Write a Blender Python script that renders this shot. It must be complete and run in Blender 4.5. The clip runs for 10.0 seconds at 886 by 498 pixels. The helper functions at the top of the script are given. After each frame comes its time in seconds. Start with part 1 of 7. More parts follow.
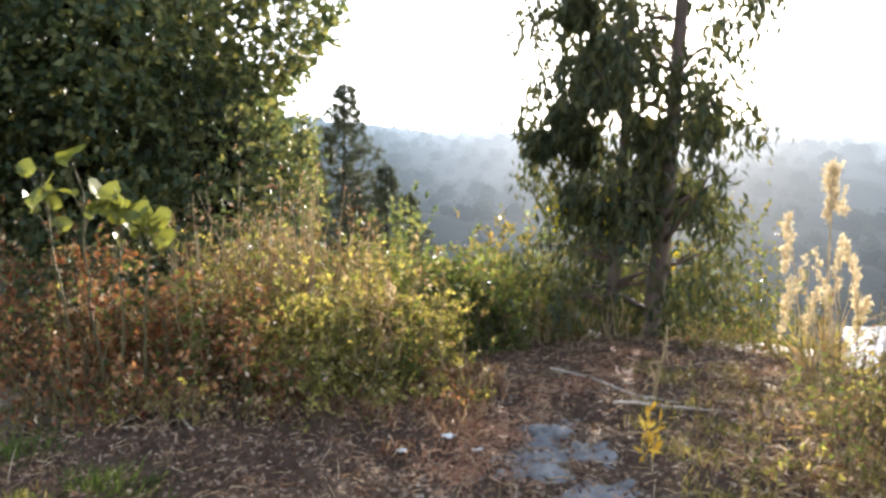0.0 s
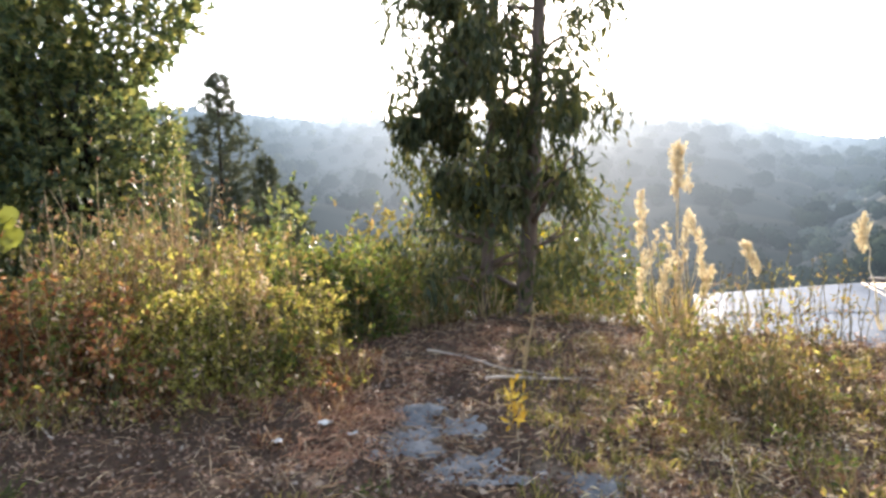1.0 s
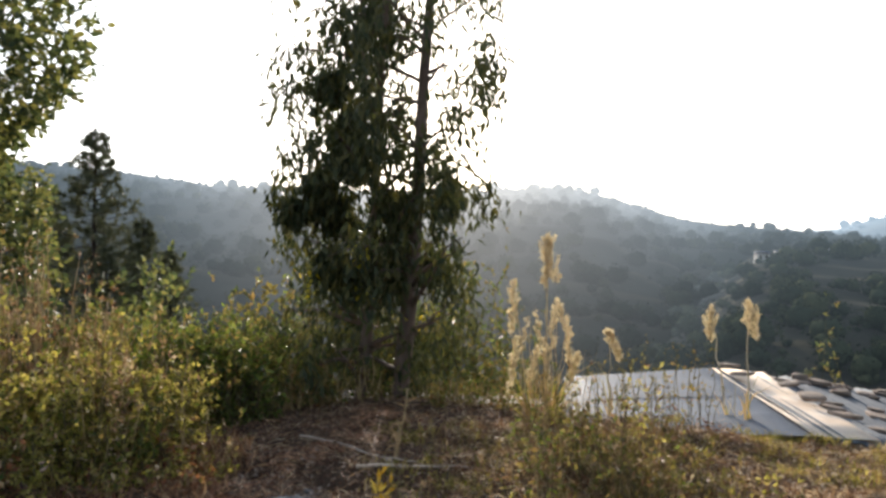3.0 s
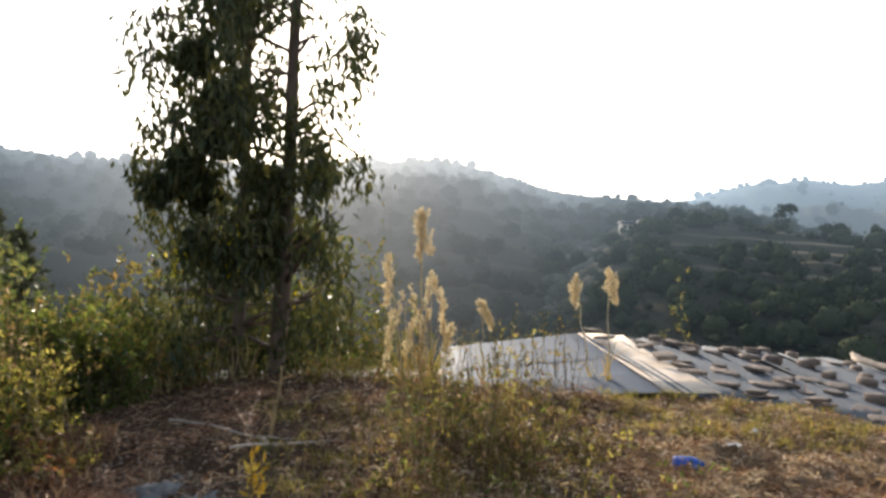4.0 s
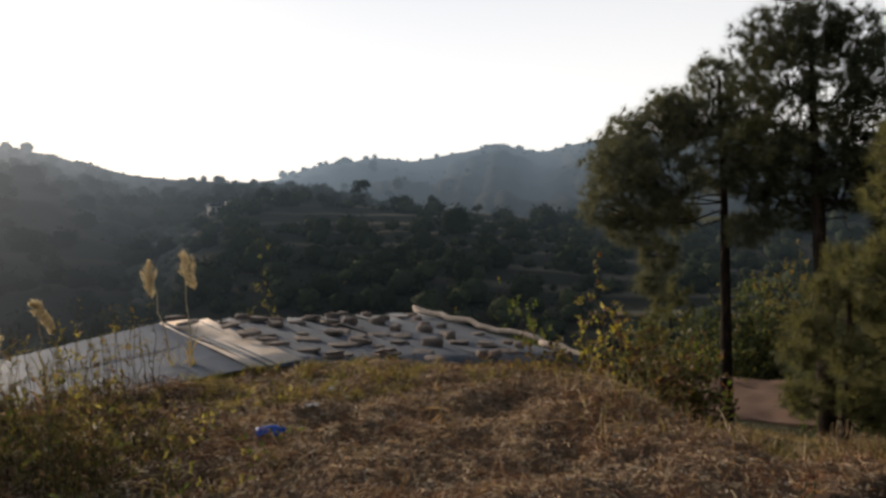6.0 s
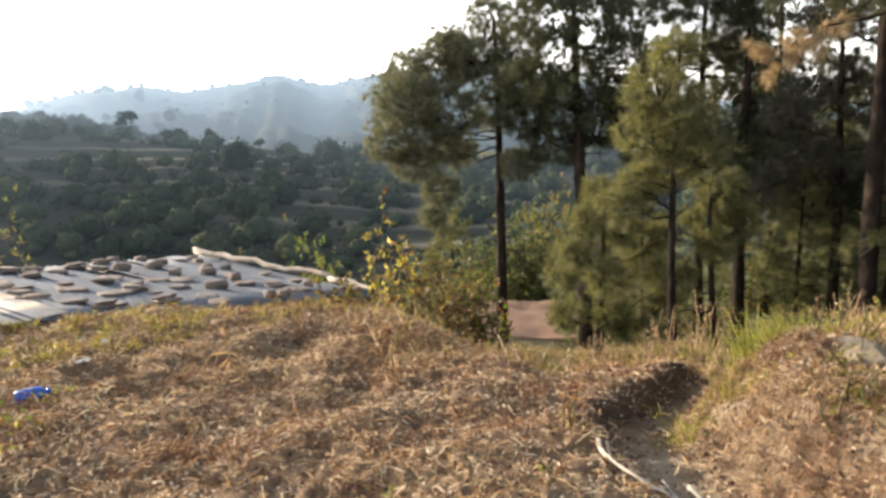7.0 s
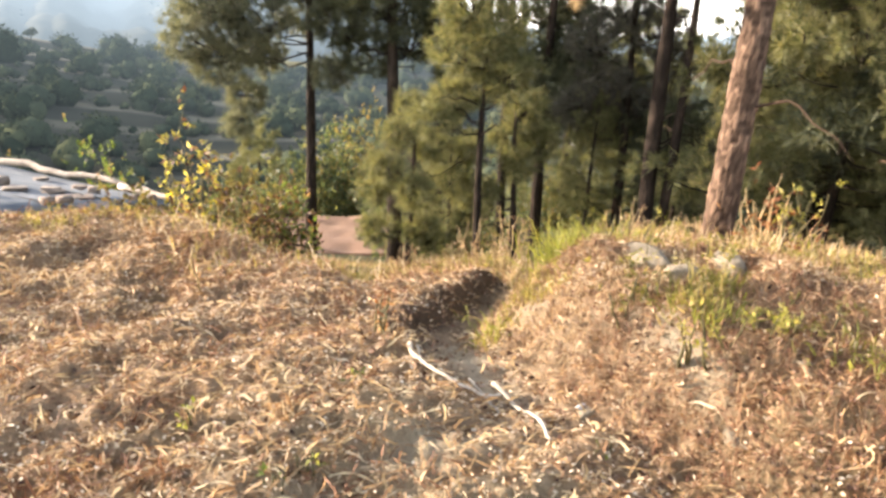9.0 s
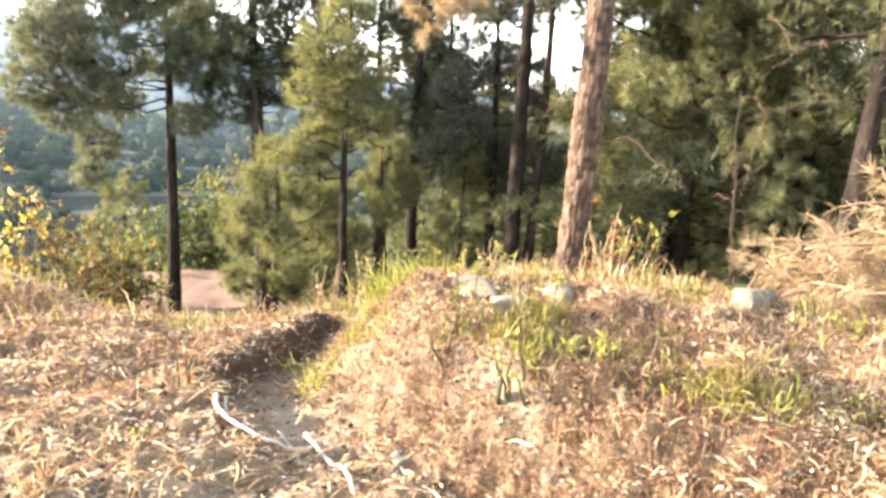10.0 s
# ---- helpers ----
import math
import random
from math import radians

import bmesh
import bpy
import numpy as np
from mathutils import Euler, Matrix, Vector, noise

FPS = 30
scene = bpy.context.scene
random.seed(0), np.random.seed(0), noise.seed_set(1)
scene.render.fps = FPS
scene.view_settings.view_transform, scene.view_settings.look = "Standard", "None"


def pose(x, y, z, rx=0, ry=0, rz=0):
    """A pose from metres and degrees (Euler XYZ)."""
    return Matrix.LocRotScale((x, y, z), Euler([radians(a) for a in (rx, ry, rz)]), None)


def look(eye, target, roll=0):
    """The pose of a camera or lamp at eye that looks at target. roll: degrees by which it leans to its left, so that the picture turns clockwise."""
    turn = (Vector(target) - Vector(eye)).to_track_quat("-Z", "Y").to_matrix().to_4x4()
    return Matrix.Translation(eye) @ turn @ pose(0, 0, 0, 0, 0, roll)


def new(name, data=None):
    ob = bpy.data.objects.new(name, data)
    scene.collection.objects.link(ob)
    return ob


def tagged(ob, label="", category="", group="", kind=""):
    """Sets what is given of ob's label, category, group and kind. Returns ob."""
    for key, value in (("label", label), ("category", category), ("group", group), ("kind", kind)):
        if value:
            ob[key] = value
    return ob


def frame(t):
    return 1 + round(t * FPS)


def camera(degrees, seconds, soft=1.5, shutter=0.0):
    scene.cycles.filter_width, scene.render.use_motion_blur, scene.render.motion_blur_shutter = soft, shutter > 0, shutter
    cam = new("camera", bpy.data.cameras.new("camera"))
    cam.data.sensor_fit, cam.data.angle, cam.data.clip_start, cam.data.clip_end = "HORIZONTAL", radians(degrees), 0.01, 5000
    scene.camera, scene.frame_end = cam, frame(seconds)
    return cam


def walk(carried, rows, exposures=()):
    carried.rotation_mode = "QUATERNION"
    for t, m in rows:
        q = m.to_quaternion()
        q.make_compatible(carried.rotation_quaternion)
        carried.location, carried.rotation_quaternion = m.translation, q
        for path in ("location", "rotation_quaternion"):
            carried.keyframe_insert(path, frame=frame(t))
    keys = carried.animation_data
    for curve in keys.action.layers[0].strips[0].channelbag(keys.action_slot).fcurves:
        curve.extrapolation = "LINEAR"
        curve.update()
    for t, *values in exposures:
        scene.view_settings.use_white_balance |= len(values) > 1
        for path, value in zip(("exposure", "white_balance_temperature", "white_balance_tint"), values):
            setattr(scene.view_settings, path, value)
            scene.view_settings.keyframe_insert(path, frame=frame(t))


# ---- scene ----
# ---- camera and walk ----
cam = camera(64.0, 10.0, soft=3.0)
PATH = [
    (0, 0.001, -0.000, 1.500, 85.60, -0.00, 0.00),
    (0.5, 0.054, -0.030, 1.482, 84.74, 1.17, -4.05),
    (1, 0.119, -0.098, 1.496, 84.48, 1.73, -9.22),
    (1.5, 0.158, -0.136, 1.513, 84.81, 2.55, -15.69),
    (2, 0.141, -0.182, 1.574, 89.23, -0.64, -17.34),
    (2.2, 0.126, -0.174, 1.581, 90.28, -0.65, -17.78),
    (3.3, 0.192, -0.257, 1.642, 89.84, -0.02, -18.54),
    (3.5, 0.189, -0.258, 1.629, 89.39, 0.28, -21.26),
    (4, 0.211, -0.284, 1.647, 87.88, 0.34, -27.87),
    (4.5, 0.244, -0.273, 1.643, 86.93, 1.71, -32.54),
    (5, 0.246, -0.299, 1.636, 87.26, 2.10, -40.32),
    (5.5, 0.267, -0.330, 1.626, 86.85, 3.37, -45.41),
    (6, 0.340, -0.394, 1.614, 85.30, 3.38, -60.18),
    (6.2, 0.365, -0.422, 1.612, 84.72, 2.33, -67.17),
    (7.3, 0.349, -0.375, 1.633, 77.08, 2.41, -79.42),
    (7.5, 0.359, -0.374, 1.626, 75.21, 1.80, -80.83),
    (8, 0.377, -0.387, 1.622, 74.67, 0.91, -85.11),
    (8.1, 0.380, -0.369, 1.626, 75.98, 1.32, -84.02),
    (8.5, 0.427, -0.388, 1.591, 73.20, 0.85, -89.04),
    (9, 0.443, -0.353, 1.541, 72.40, -2.08, -91.94),
    (9.5, 0.540, -0.456, 1.465, 71.20, 0.53, -94.88),
    (9.6, 0.576, -0.503, 1.483, 74.16, 0.23, -96.09),
    (10, 0.625, -0.708, 1.417, 76.86, -2.62, -100.93),
]
EXPOSURES = [
    (0, 1.87, 6150, 12), (1, 1.85, 6150, 12), (2, 1.74, 6250, 11), (3.3, 0.6, 6400, 10), (4, 0.74, 6450, 10), (4.5, 0.25, 6500, 10),
    (5, -0.1, 6700, 12), (5.5, -0.45, 6700, 12), (6, -0.6, 6650, 12), (6.2, -0.55, 6650, 12), (7.3, 1.9, 6650, 10), (8, 2.28, 6650, 11),
    (8.5, 2.75, 6450, 10), (9, 2.1, 6800, 12), (9.5, 2.0, 6950, 13), (10, 2.65, 6350, 10),
]
walk(cam, [(t, pose(x, y, z, rx, ry, rz)) for t, x, y, z, rx, ry, rz in PATH], EXPOSURES)

# ---- light: low hazy sun ahead, pale sky ----
SUN_AZ, SUN_EL = radians(17.5), radians(15.0)
world = bpy.data.worlds.new("sky")
scene.world = world
world.use_nodes = True
wn = world.node_tree.nodes
sky = wn.new("ShaderNodeTexSky")
sky.sky_type, sky.sun_disc = "NISHITA", False
sky.sun_elevation, sky.sun_rotation = SUN_EL, SUN_AZ
sky.air_density, sky.dust_density, sky.ozone_density = 1.0, 1.0, 1.5
wn["Background"].inputs["Strength"].default_value = 0.15
# white haze over the clear sky, thick at the horizon and on the sun's side, thin overhead and behind
veil = wn.new("ShaderNodeMix")
veil.data_type = "RGBA"
veil.inputs[7].default_value = (13.0, 12.8, 12.6, 1)
way = wn.new("ShaderNodeTexCoord")
axes = wn.new("ShaderNodeSeparateXYZ")
thick = wn.new("ShaderNodeMapRange")
thick.inputs[1].default_value, thick.inputs[2].default_value = 0.0, 0.9
thick.inputs[3].default_value, thick.inputs[4].default_value = 0.8, 0.03
world.node_tree.links.new(way.outputs["Generated"], axes.inputs[0])
world.node_tree.links.new(axes.outputs["Z"], thick.inputs[0])
towards = wn.new("ShaderNodeVectorMath")
towards.operation = "DOT_PRODUCT"
towards.inputs[1].default_value = (math.sin(SUN_AZ), math.cos(SUN_AZ), 0.0)
facing = wn.new("ShaderNodeMapRange")
facing.interpolation_type = "SMOOTHSTEP"
facing.inputs[1].default_value, facing.inputs[2].default_value = -0.9, 0.6
facing.inputs[3].default_value, facing.inputs[4].default_value = 0.25, 1.0
dense = wn.new("ShaderNodeMath")
dense.operation = "MULTIPLY"
world.node_tree.links.new(way.outputs["Generated"], towards.inputs[0])
world.node_tree.links.new(towards.outputs["Value"], facing.inputs[0])
world.node_tree.links.new(thick.outputs[0], dense.inputs[0])
world.node_tree.links.new(facing.outputs[0], dense.inputs[1])
world.node_tree.links.new(dense.outputs[0], veil.inputs[0])
world.node_tree.links.new(sky.outputs["Color"], veil.inputs[6])
world.node_tree.links.new(veil.outputs[2], wn["Background"].inputs["Color"])
sun_data = bpy.data.lights.new("sun", "SUN")
sun_data.energy, sun_data.angle, sun_data.color = 5.0, radians(0.6), (1.0, 0.88, 0.74)
sun = new("sun", sun_data)
to_sun = Vector((math.sin(SUN_AZ) * math.cos(SUN_EL), math.cos(SUN_AZ) * math.cos(SUN_EL), math.sin(SUN_EL)))
sun.matrix_world = look(to_sun * 60, (0, 0, 0))

RNG = np.random.default_rng(7)


# ---- materials ----
def ramp_colours(nt, fac, colours):
    node = nt.nodes.new("ShaderNodeValToRGB")
    while len(node.color_ramp.elements) < len(colours):
        node.color_ramp.elements.new(0.5)
    for i, col in enumerate(colours):
        node.color_ramp.elements[i].position = i / (len(colours) - 1)
        node.color_ramp.elements[i].color = (*col, 1)
    nt.links.new(fac, node.inputs["Fac"])
    return node.outputs["Color"]


def noise_out(nt, scale, detail=4.0, rough=0.6, coords="Object"):
    tc = nt.nodes.new("ShaderNodeTexCoord")
    n = nt.nodes.new("ShaderNodeTexNoise")
    n.inputs["Scale"].default_value, n.inputs["Detail"].default_value, n.inputs["Roughness"].default_value = scale, detail, rough
    nt.links.new(tc.outputs[coords], n.inputs["Vector"])
    return n.outputs["Fac"]


def mixed(nt, a, b, fac, kind="MIX"):
    m = nt.nodes.new("ShaderNodeMix")
    m.data_type, m.blend_type = "RGBA", kind
    for sock, val in ((m.inputs[6], a), (m.inputs[7], b)):
        if isinstance(val, tuple):
            sock.default_value = (*val, 1)
        else:
            nt.links.new(val, sock)
    if isinstance(fac, float):
        m.inputs[0].default_value = fac
    else:
        nt.links.new(fac, m.inputs[0])
    return m.outputs[2]


def leafy(name, colours, trans=0.45, rough=0.68, glow=1.5, tint=0.55):
    """Thin leaf: reflects and lets light through; colour varies leaf by leaf."""
    mat = bpy.data.materials.new(name)
    mat.use_nodes = True
    nt = mat.node_tree
    geo = nt.nodes.new("ShaderNodeNewGeometry")
    col = ramp_colours(nt, geo.outputs["Random Per Island"], colours)
    col = mixed(nt, col, ramp_colours(nt, noise_out(nt, 3.0), [(0.55, 0.55, 0.55), (1.25, 1.2, 1.1)]), 0.6, "MULTIPLY")
    bsdf = nt.nodes["Principled BSDF"]
    bsdf.inputs["Roughness"].default_value = rough
    bsdf.inputs["Specular IOR Level"].default_value = 0.2
    nt.links.new(col, bsdf.inputs["Base Color"])
    tr = nt.nodes.new("ShaderNodeBsdfTranslucent")
    nt.links.new(mixed(nt, col, (glow, glow * (0.84 + 0.2 * tint), glow * tint), 1.0, "MULTIPLY"), tr.inputs["Color"])
    mix = nt.nodes.new("ShaderNodeMixShader")
    mix.inputs[0].default_value = trans
    nt.links.new(bsdf.outputs[0], mix.inputs[1])
    nt.links.new(tr.outputs[0], mix.inputs[2])
    nt.links.new(mix.outputs[0], nt.nodes["Material Output"].inputs["Surface"])
    return mat


def solid(name, colours, scale=6.0, rough=0.85, bump=0.3, bump_scale=40.0, metal=0.0, detail=6.0, stretch=None, spec=0.35):
    """Grained opaque surface: colour at two scales and fine relief."""
    mat = bpy.data.materials.new(name)
    mat.use_nodes = True
    nt = mat.node_tree
    bsdf = nt.nodes["Principled BSDF"]
    tc = nt.nodes.new("ShaderNodeTexCoord")
    mp = nt.nodes.new("ShaderNodeMapping")
    mp.inputs["Scale"].default_value = stretch or (1, 1, 1)
    nt.links.new(tc.outputs["Object"], mp.inputs["Vector"])
    outs = []
    for s, d in ((scale, detail), (bump_scale, 4.0)):
        n = nt.nodes.new("ShaderNodeTexNoise")
        n.inputs["Scale"].default_value, n.inputs["Detail"].default_value, n.inputs["Roughness"].default_value = s, d, 0.65
        nt.links.new(mp.outputs[0], n.inputs["Vector"])
        outs.append(n.outputs["Fac"])
    col = ramp_colours(nt, outs[0], [colours[0], *colours, colours[-1]])
    col = mixed(nt, col, ramp_colours(nt, outs[1], [(0.5, 0.5, 0.5), (1.4, 1.4, 1.4)]), 0.5, "MULTIPLY")
    info = nt.nodes.new("ShaderNodeObjectInfo")
    col = mixed(nt, col, ramp_colours(nt, info.outputs["Random"], [(0.8, 0.8, 0.8), (1.15, 1.12, 1.08)]), 1.0, "MULTIPLY")
    nt.links.new(col, bsdf.inputs["Base Color"])
    bsdf.inputs["Roughness"].default_value, bsdf.inputs["Metallic"].default_value = rough, metal
    bsdf.inputs["Specular IOR Level"].default_value = spec
    bp = nt.nodes.new("ShaderNodeBump")
    bp.inputs["Strength"].default_value, bp.inputs["Distance"].default_value = bump, 0.02
    nt.links.new(outs[1], bp.inputs["Height"])
    nt.links.new(bp.outputs[0], bsdf.inputs["Normal"])
    return mat


def painted_haze_material(name, base, clumps=False, scale=0.03, dry=None, haze_glow=1.0):
    """Far backdrop hillside; emission paints haze that grows with distance and towards the sun."""
    mat = bpy.data.materials.new(name)
    mat.use_nodes = True
    nt = mat.node_tree
    bsdf = nt.nodes["Principled BSDF"]
    bsdf.inputs["Roughness"].default_value, bsdf.inputs["Specular IOR Level"].default_value = 1.0, 0.0
    col = ramp_colours(nt, noise_out(nt, scale, 8.0, 0.8), [tuple(c * 0.3 for c in base), tuple(c * 1.5 for c in base)])
    geo = nt.nodes.new("ShaderNodeNewGeometry")
    if clumps:
        col = mixed(nt, col, ramp_colours(nt, geo.outputs["Random Per Island"], [(0.55, 0.6, 0.55), (1.0, 1.0, 1.0), (1.5, 1.35, 1.1)]), 1.0, "MULTIPLY")
    if dry:
        att = nt.nodes.new("ShaderNodeAttribute")
        att.attribute_name = "dry"
        col = mixed(nt, col, ramp_colours(nt, noise_out(nt, scale * 3, 6.0, 0.7), [tuple(c * 0.6 for c in dry), tuple(c * 1.3 for c in dry)]), att.outputs["Fac"])
    nt.links.new(col, bsdf.inputs["Base Color"])

    def vmath(op, a, b=None):
        node = nt.nodes.new("ShaderNodeVectorMath")
        node.operation = op
        nt.links.new(a, node.inputs[0])
        if b is not None:
            node.inputs[1].default_value = b
        return node

    def math_node(op, a, b):
        node = nt.nodes.new("ShaderNodeMath")
        node.operation = op
        for sock, val in zip(node.inputs, (a, b)):
            if isinstance(val, float):
                sock.default_value = val
            else:
                nt.links.new(val, sock)
        return node.outputs[0]

    # haze glow put into the surface: emission rises with distance and sunward
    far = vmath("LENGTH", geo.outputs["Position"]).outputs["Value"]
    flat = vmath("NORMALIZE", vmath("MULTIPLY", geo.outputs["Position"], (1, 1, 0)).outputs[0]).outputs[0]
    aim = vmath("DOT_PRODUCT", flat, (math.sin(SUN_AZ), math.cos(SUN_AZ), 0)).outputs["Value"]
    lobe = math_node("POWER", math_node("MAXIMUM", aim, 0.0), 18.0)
    depth = math_node("MULTIPLY", math_node("POWER", math_node("DIVIDE", far, 250.0), 2.4), 0.165 * haze_glow)
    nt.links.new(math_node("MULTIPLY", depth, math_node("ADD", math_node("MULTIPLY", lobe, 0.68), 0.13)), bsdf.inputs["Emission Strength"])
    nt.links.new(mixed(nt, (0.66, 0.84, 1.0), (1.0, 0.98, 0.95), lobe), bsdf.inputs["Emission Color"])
    return mat


def plated_bark(name, plate, crack):
    """Thick bark in flaking plates: tone by plate and dark cracks from the mesh, fine grain on top."""
    mat = bpy.data.materials.new(name)
    mat.use_nodes = True
    nt = mat.node_tree
    bsdf = nt.nodes["Principled BSDF"]
    tone, split = nt.nodes.new("ShaderNodeAttribute"), nt.nodes.new("ShaderNodeAttribute")
    tone.attribute_name, split.attribute_name = "tone", "split"
    col = ramp_colours(nt, tone.outputs["Fac"], [tuple(c * 0.45 for c in plate), tuple(c * 0.8 for c in plate), tuple(c * 1.1 for c in plate), tuple(min(1.0, c * 1.75) for c in plate)])
    col = mixed(nt, col, crack, split.outputs["Fac"])
    grain = noise_out(nt, 38.0, 6.0, 0.7)
    col = mixed(nt, col, ramp_colours(nt, grain, [(0.25, 0.25, 0.25), (1.0, 1.0, 1.0), (1.7, 1.65, 1.6)]), 0.7, "MULTIPLY")
    nt.links.new(col, bsdf.inputs["Base Color"])
    bsdf.inputs["Roughness"].default_value, bsdf.inputs["Specular IOR Level"].default_value = 0.95, 0.1
    bp = nt.nodes.new("ShaderNodeBump")
    bp.inputs["Strength"].default_value, bp.inputs["Distance"].default_value = 0.6, 0.01
    nt.links.new(grain, bp.inputs["Height"])
    nt.links.new(bp.outputs[0], bsdf.inputs["Normal"])
    return mat


def bark_plates(rings, sides, ring_gap, seed):
    """Recess, tone and crack of bark plates over a trunk's rings and sides: staggered long plates of uneven size."""
    rng = np.random.default_rng(seed)
    a, z = np.meshgrid(np.arange(sides) / sides, np.arange(rings) * ring_gap, indexing="xy")
    wob = 0.016 * (np.sin(a * 6.283 * 3 + z * 9) + np.sin(z * 23 + a * 6.283 * 5) + np.sin(z * 51 - a * 6.283 * 7))
    count, tall = 15, 0.085
    col = np.floor((a + wob * 0.5 + 0.012 * np.sin(z * 14)) * count)
    zz = z / tall + wob * 3 + rng.uniform(0, 1, 64)[(col.astype(int)) % count]
    row = np.floor(zz)
    fa, fz = (a + wob * 0.5 + 0.012 * np.sin(z * 14)) * count - col, zz - row
    edge = np.minimum(np.minimum(fa, 1 - fa) * 2.0, np.minimum(fz, 1 - fz) * 2.6)
    pick = rng.uniform(0, 1, (64, 512))[(col.astype(int)) % count, (row.astype(int)) % 512]
    split = 1 - smooth01(edge / 0.34)
    return -0.09 * split + 0.10 * pick, pick, 0.85 * split


def ground_material():
    mat = bpy.data.materials.new("soil")
    mat.use_nodes = True
    nt = mat.node_tree
    bsdf = nt.nodes["Principled BSDF"]
    fine, mid, wide = noise_out(nt, 45.0, 5.0, 0.7), noise_out(nt, 5.0, 6.0, 0.7), noise_out(nt, 0.6, 4.0, 0.6)
    soil = ramp_colours(nt, mid, [(0.10, 0.06, 0.034), (0.22, 0.14, 0.08), (0.33, 0.225, 0.14), (0.43, 0.315, 0.205)])
    grassy = ramp_colours(nt, mid, [(0.05, 0.06, 0.02), (0.12, 0.12, 0.04), (0.22, 0.18, 0.08)])
    col = mixed(nt, soil, grassy, ramp_colours(nt, wide, [(0, 0, 0), (0, 0, 0), (0.7, 0.7, 0.7)]))
    bare = nt.nodes.new("ShaderNodeAttribute")
    bare.attribute_name = "bare"
    # dark soil: leaf mould under the thicket, painted shade along the trail cut
    mould_shade = nt.nodes.new("ShaderNodeAttribute")
    mould_shade.attribute_name = "mould_shade"
    col = mixed(nt, col, ramp_colours(nt, mid, [(0.03, 0.019, 0.014), (0.07, 0.044, 0.03), (0.135, 0.09, 0.063)]), mould_shade.outputs["Fac"])
    scrub = nt.nodes.new("ShaderNodeAttribute")
    scrub.attribute_name = "scrub"
    col = mixed(nt, col, ramp_colours(nt, mid, [(0.025, 0.03, 0.012), (0.05, 0.055, 0.02), (0.10, 0.09, 0.04)]), scrub.outputs["Fac"])
    pale = ramp_colours(nt, mid, [(0.24, 0.19, 0.13), (0.42, 0.345, 0.245), (0.60, 0.51, 0.37)])
    col = mixed(nt, col, pale, bare.outputs["Fac"])
    col = mixed(nt, col, ramp_colours(nt, fine, [(0.15, 0.15, 0.15), (1.0, 1.0, 1.0), (1.8, 1.75, 1.7)]), 0.8, "MULTIPLY")
    nt.links.new(col, bsdf.inputs["Base Color"])
    bsdf.inputs["Roughness"].default_value, bsdf.inputs["Specular IOR Level"].default_value = 0.95, 0.15
    bp = nt.nodes.new("ShaderNodeBump")
    bp.inputs["Strength"].default_value, bp.inputs["Distance"].default_value = 1.0, 0.05
    nt.links.new(fine, bp.inputs["Height"])
    nt.links.new(bp.outputs[0], bsdf.inputs["Normal"])
    return mat


M_GROUND = ground_material()
M_BARK = plated_bark("pine_bark", (0.118, 0.076, 0.053), (0.024, 0.014, 0.01))
# near-black: shadow from neighbouring trees is put into this bark colour
M_BARK_SHADE = solid("shade_toned_bark", [(0.012, 0.009, 0.008), (0.028, 0.021, 0.017), (0.07, 0.052, 0.042)], 9.0, 0.95, 0.8, 25.0, stretch=(1, 1, 0.35), spec=0.05)
M_BARK_PALE = solid("smooth_bark", [(0.05, 0.035, 0.03), (0.10, 0.07, 0.055), (0.16, 0.11, 0.09)], 5.0, 0.8, 0.3, 25.0, stretch=(1, 1, 0.3))
M_NEEDLE = leafy("pine_needles", [(0.075, 0.085, 0.043), (0.135, 0.142, 0.07), (0.205, 0.203, 0.10), (0.30, 0.268, 0.145)], 0.4, 0.55, 1.3)
# darker copy of the pine needles: crown shade put into the colour
M_NEEDLE_SHADE = leafy("shade_toned_needles", [(0.042, 0.05, 0.03), (0.075, 0.082, 0.048), (0.13, 0.13, 0.075)], 0.25, 0.55, 1.2)
M_NEEDLE_DULL = leafy("dull_grey_needles", [(0.05, 0.047, 0.038), (0.085, 0.08, 0.064), (0.14, 0.125, 0.1)], 0.2, 0.6, 1.1)
# own grey-olive, with a grey-blue haze tint mixed into the colour
M_NEEDLE_GREY = leafy("grey_olive_needles", [(0.075, 0.084, 0.058), (0.125, 0.134, 0.09), (0.185, 0.188, 0.125), (0.255, 0.24, 0.165)], 0.35, 0.55, 1.25, 0.65)
M_NEEDLE_DRY = leafy("dry_pine_needles", [(0.26, 0.175, 0.10), (0.38, 0.275, 0.165), (0.48, 0.36, 0.23)], 0.3, 0.6, 1.2)
M_EUCA = leafy("drooping_leaves", [(0.03, 0.04, 0.02), (0.05, 0.06, 0.03), (0.075, 0.08, 0.035), (0.11, 0.10, 0.04)], 0.3, 0.5)
M_SEEDLING = leafy("withered_seedling", [(0.42, 0.24, 0.03), (0.62, 0.38, 0.06), (0.66, 0.5, 0.12)], 0.5)
M_YLEAF = leafy("yellow_leaves", [(0.45, 0.36, 0.02), (0.6, 0.5, 0.05)], 0.5)
M_BIGTREE = leafy("dark_tree_leaves", [(0.036, 0.052, 0.034), (0.065, 0.09, 0.047), (0.12, 0.135, 0.06), (0.2, 0.19, 0.08)], 0.42, 0.5, 1.7)
M_YGREEN = leafy("yellow_green_leaves", [(0.15, 0.15, 0.035), (0.27, 0.25, 0.065), (0.38, 0.34, 0.10), (0.44, 0.36, 0.15)], 0.55, glow=1.4, tint=0.65)
M_RUST = leafy("rusty_leaves", [(0.075, 0.028, 0.016), (0.19, 0.072, 0.036), (0.32, 0.135, 0.065), (0.42, 0.25, 0.13)], 0.4, glow=1.2)
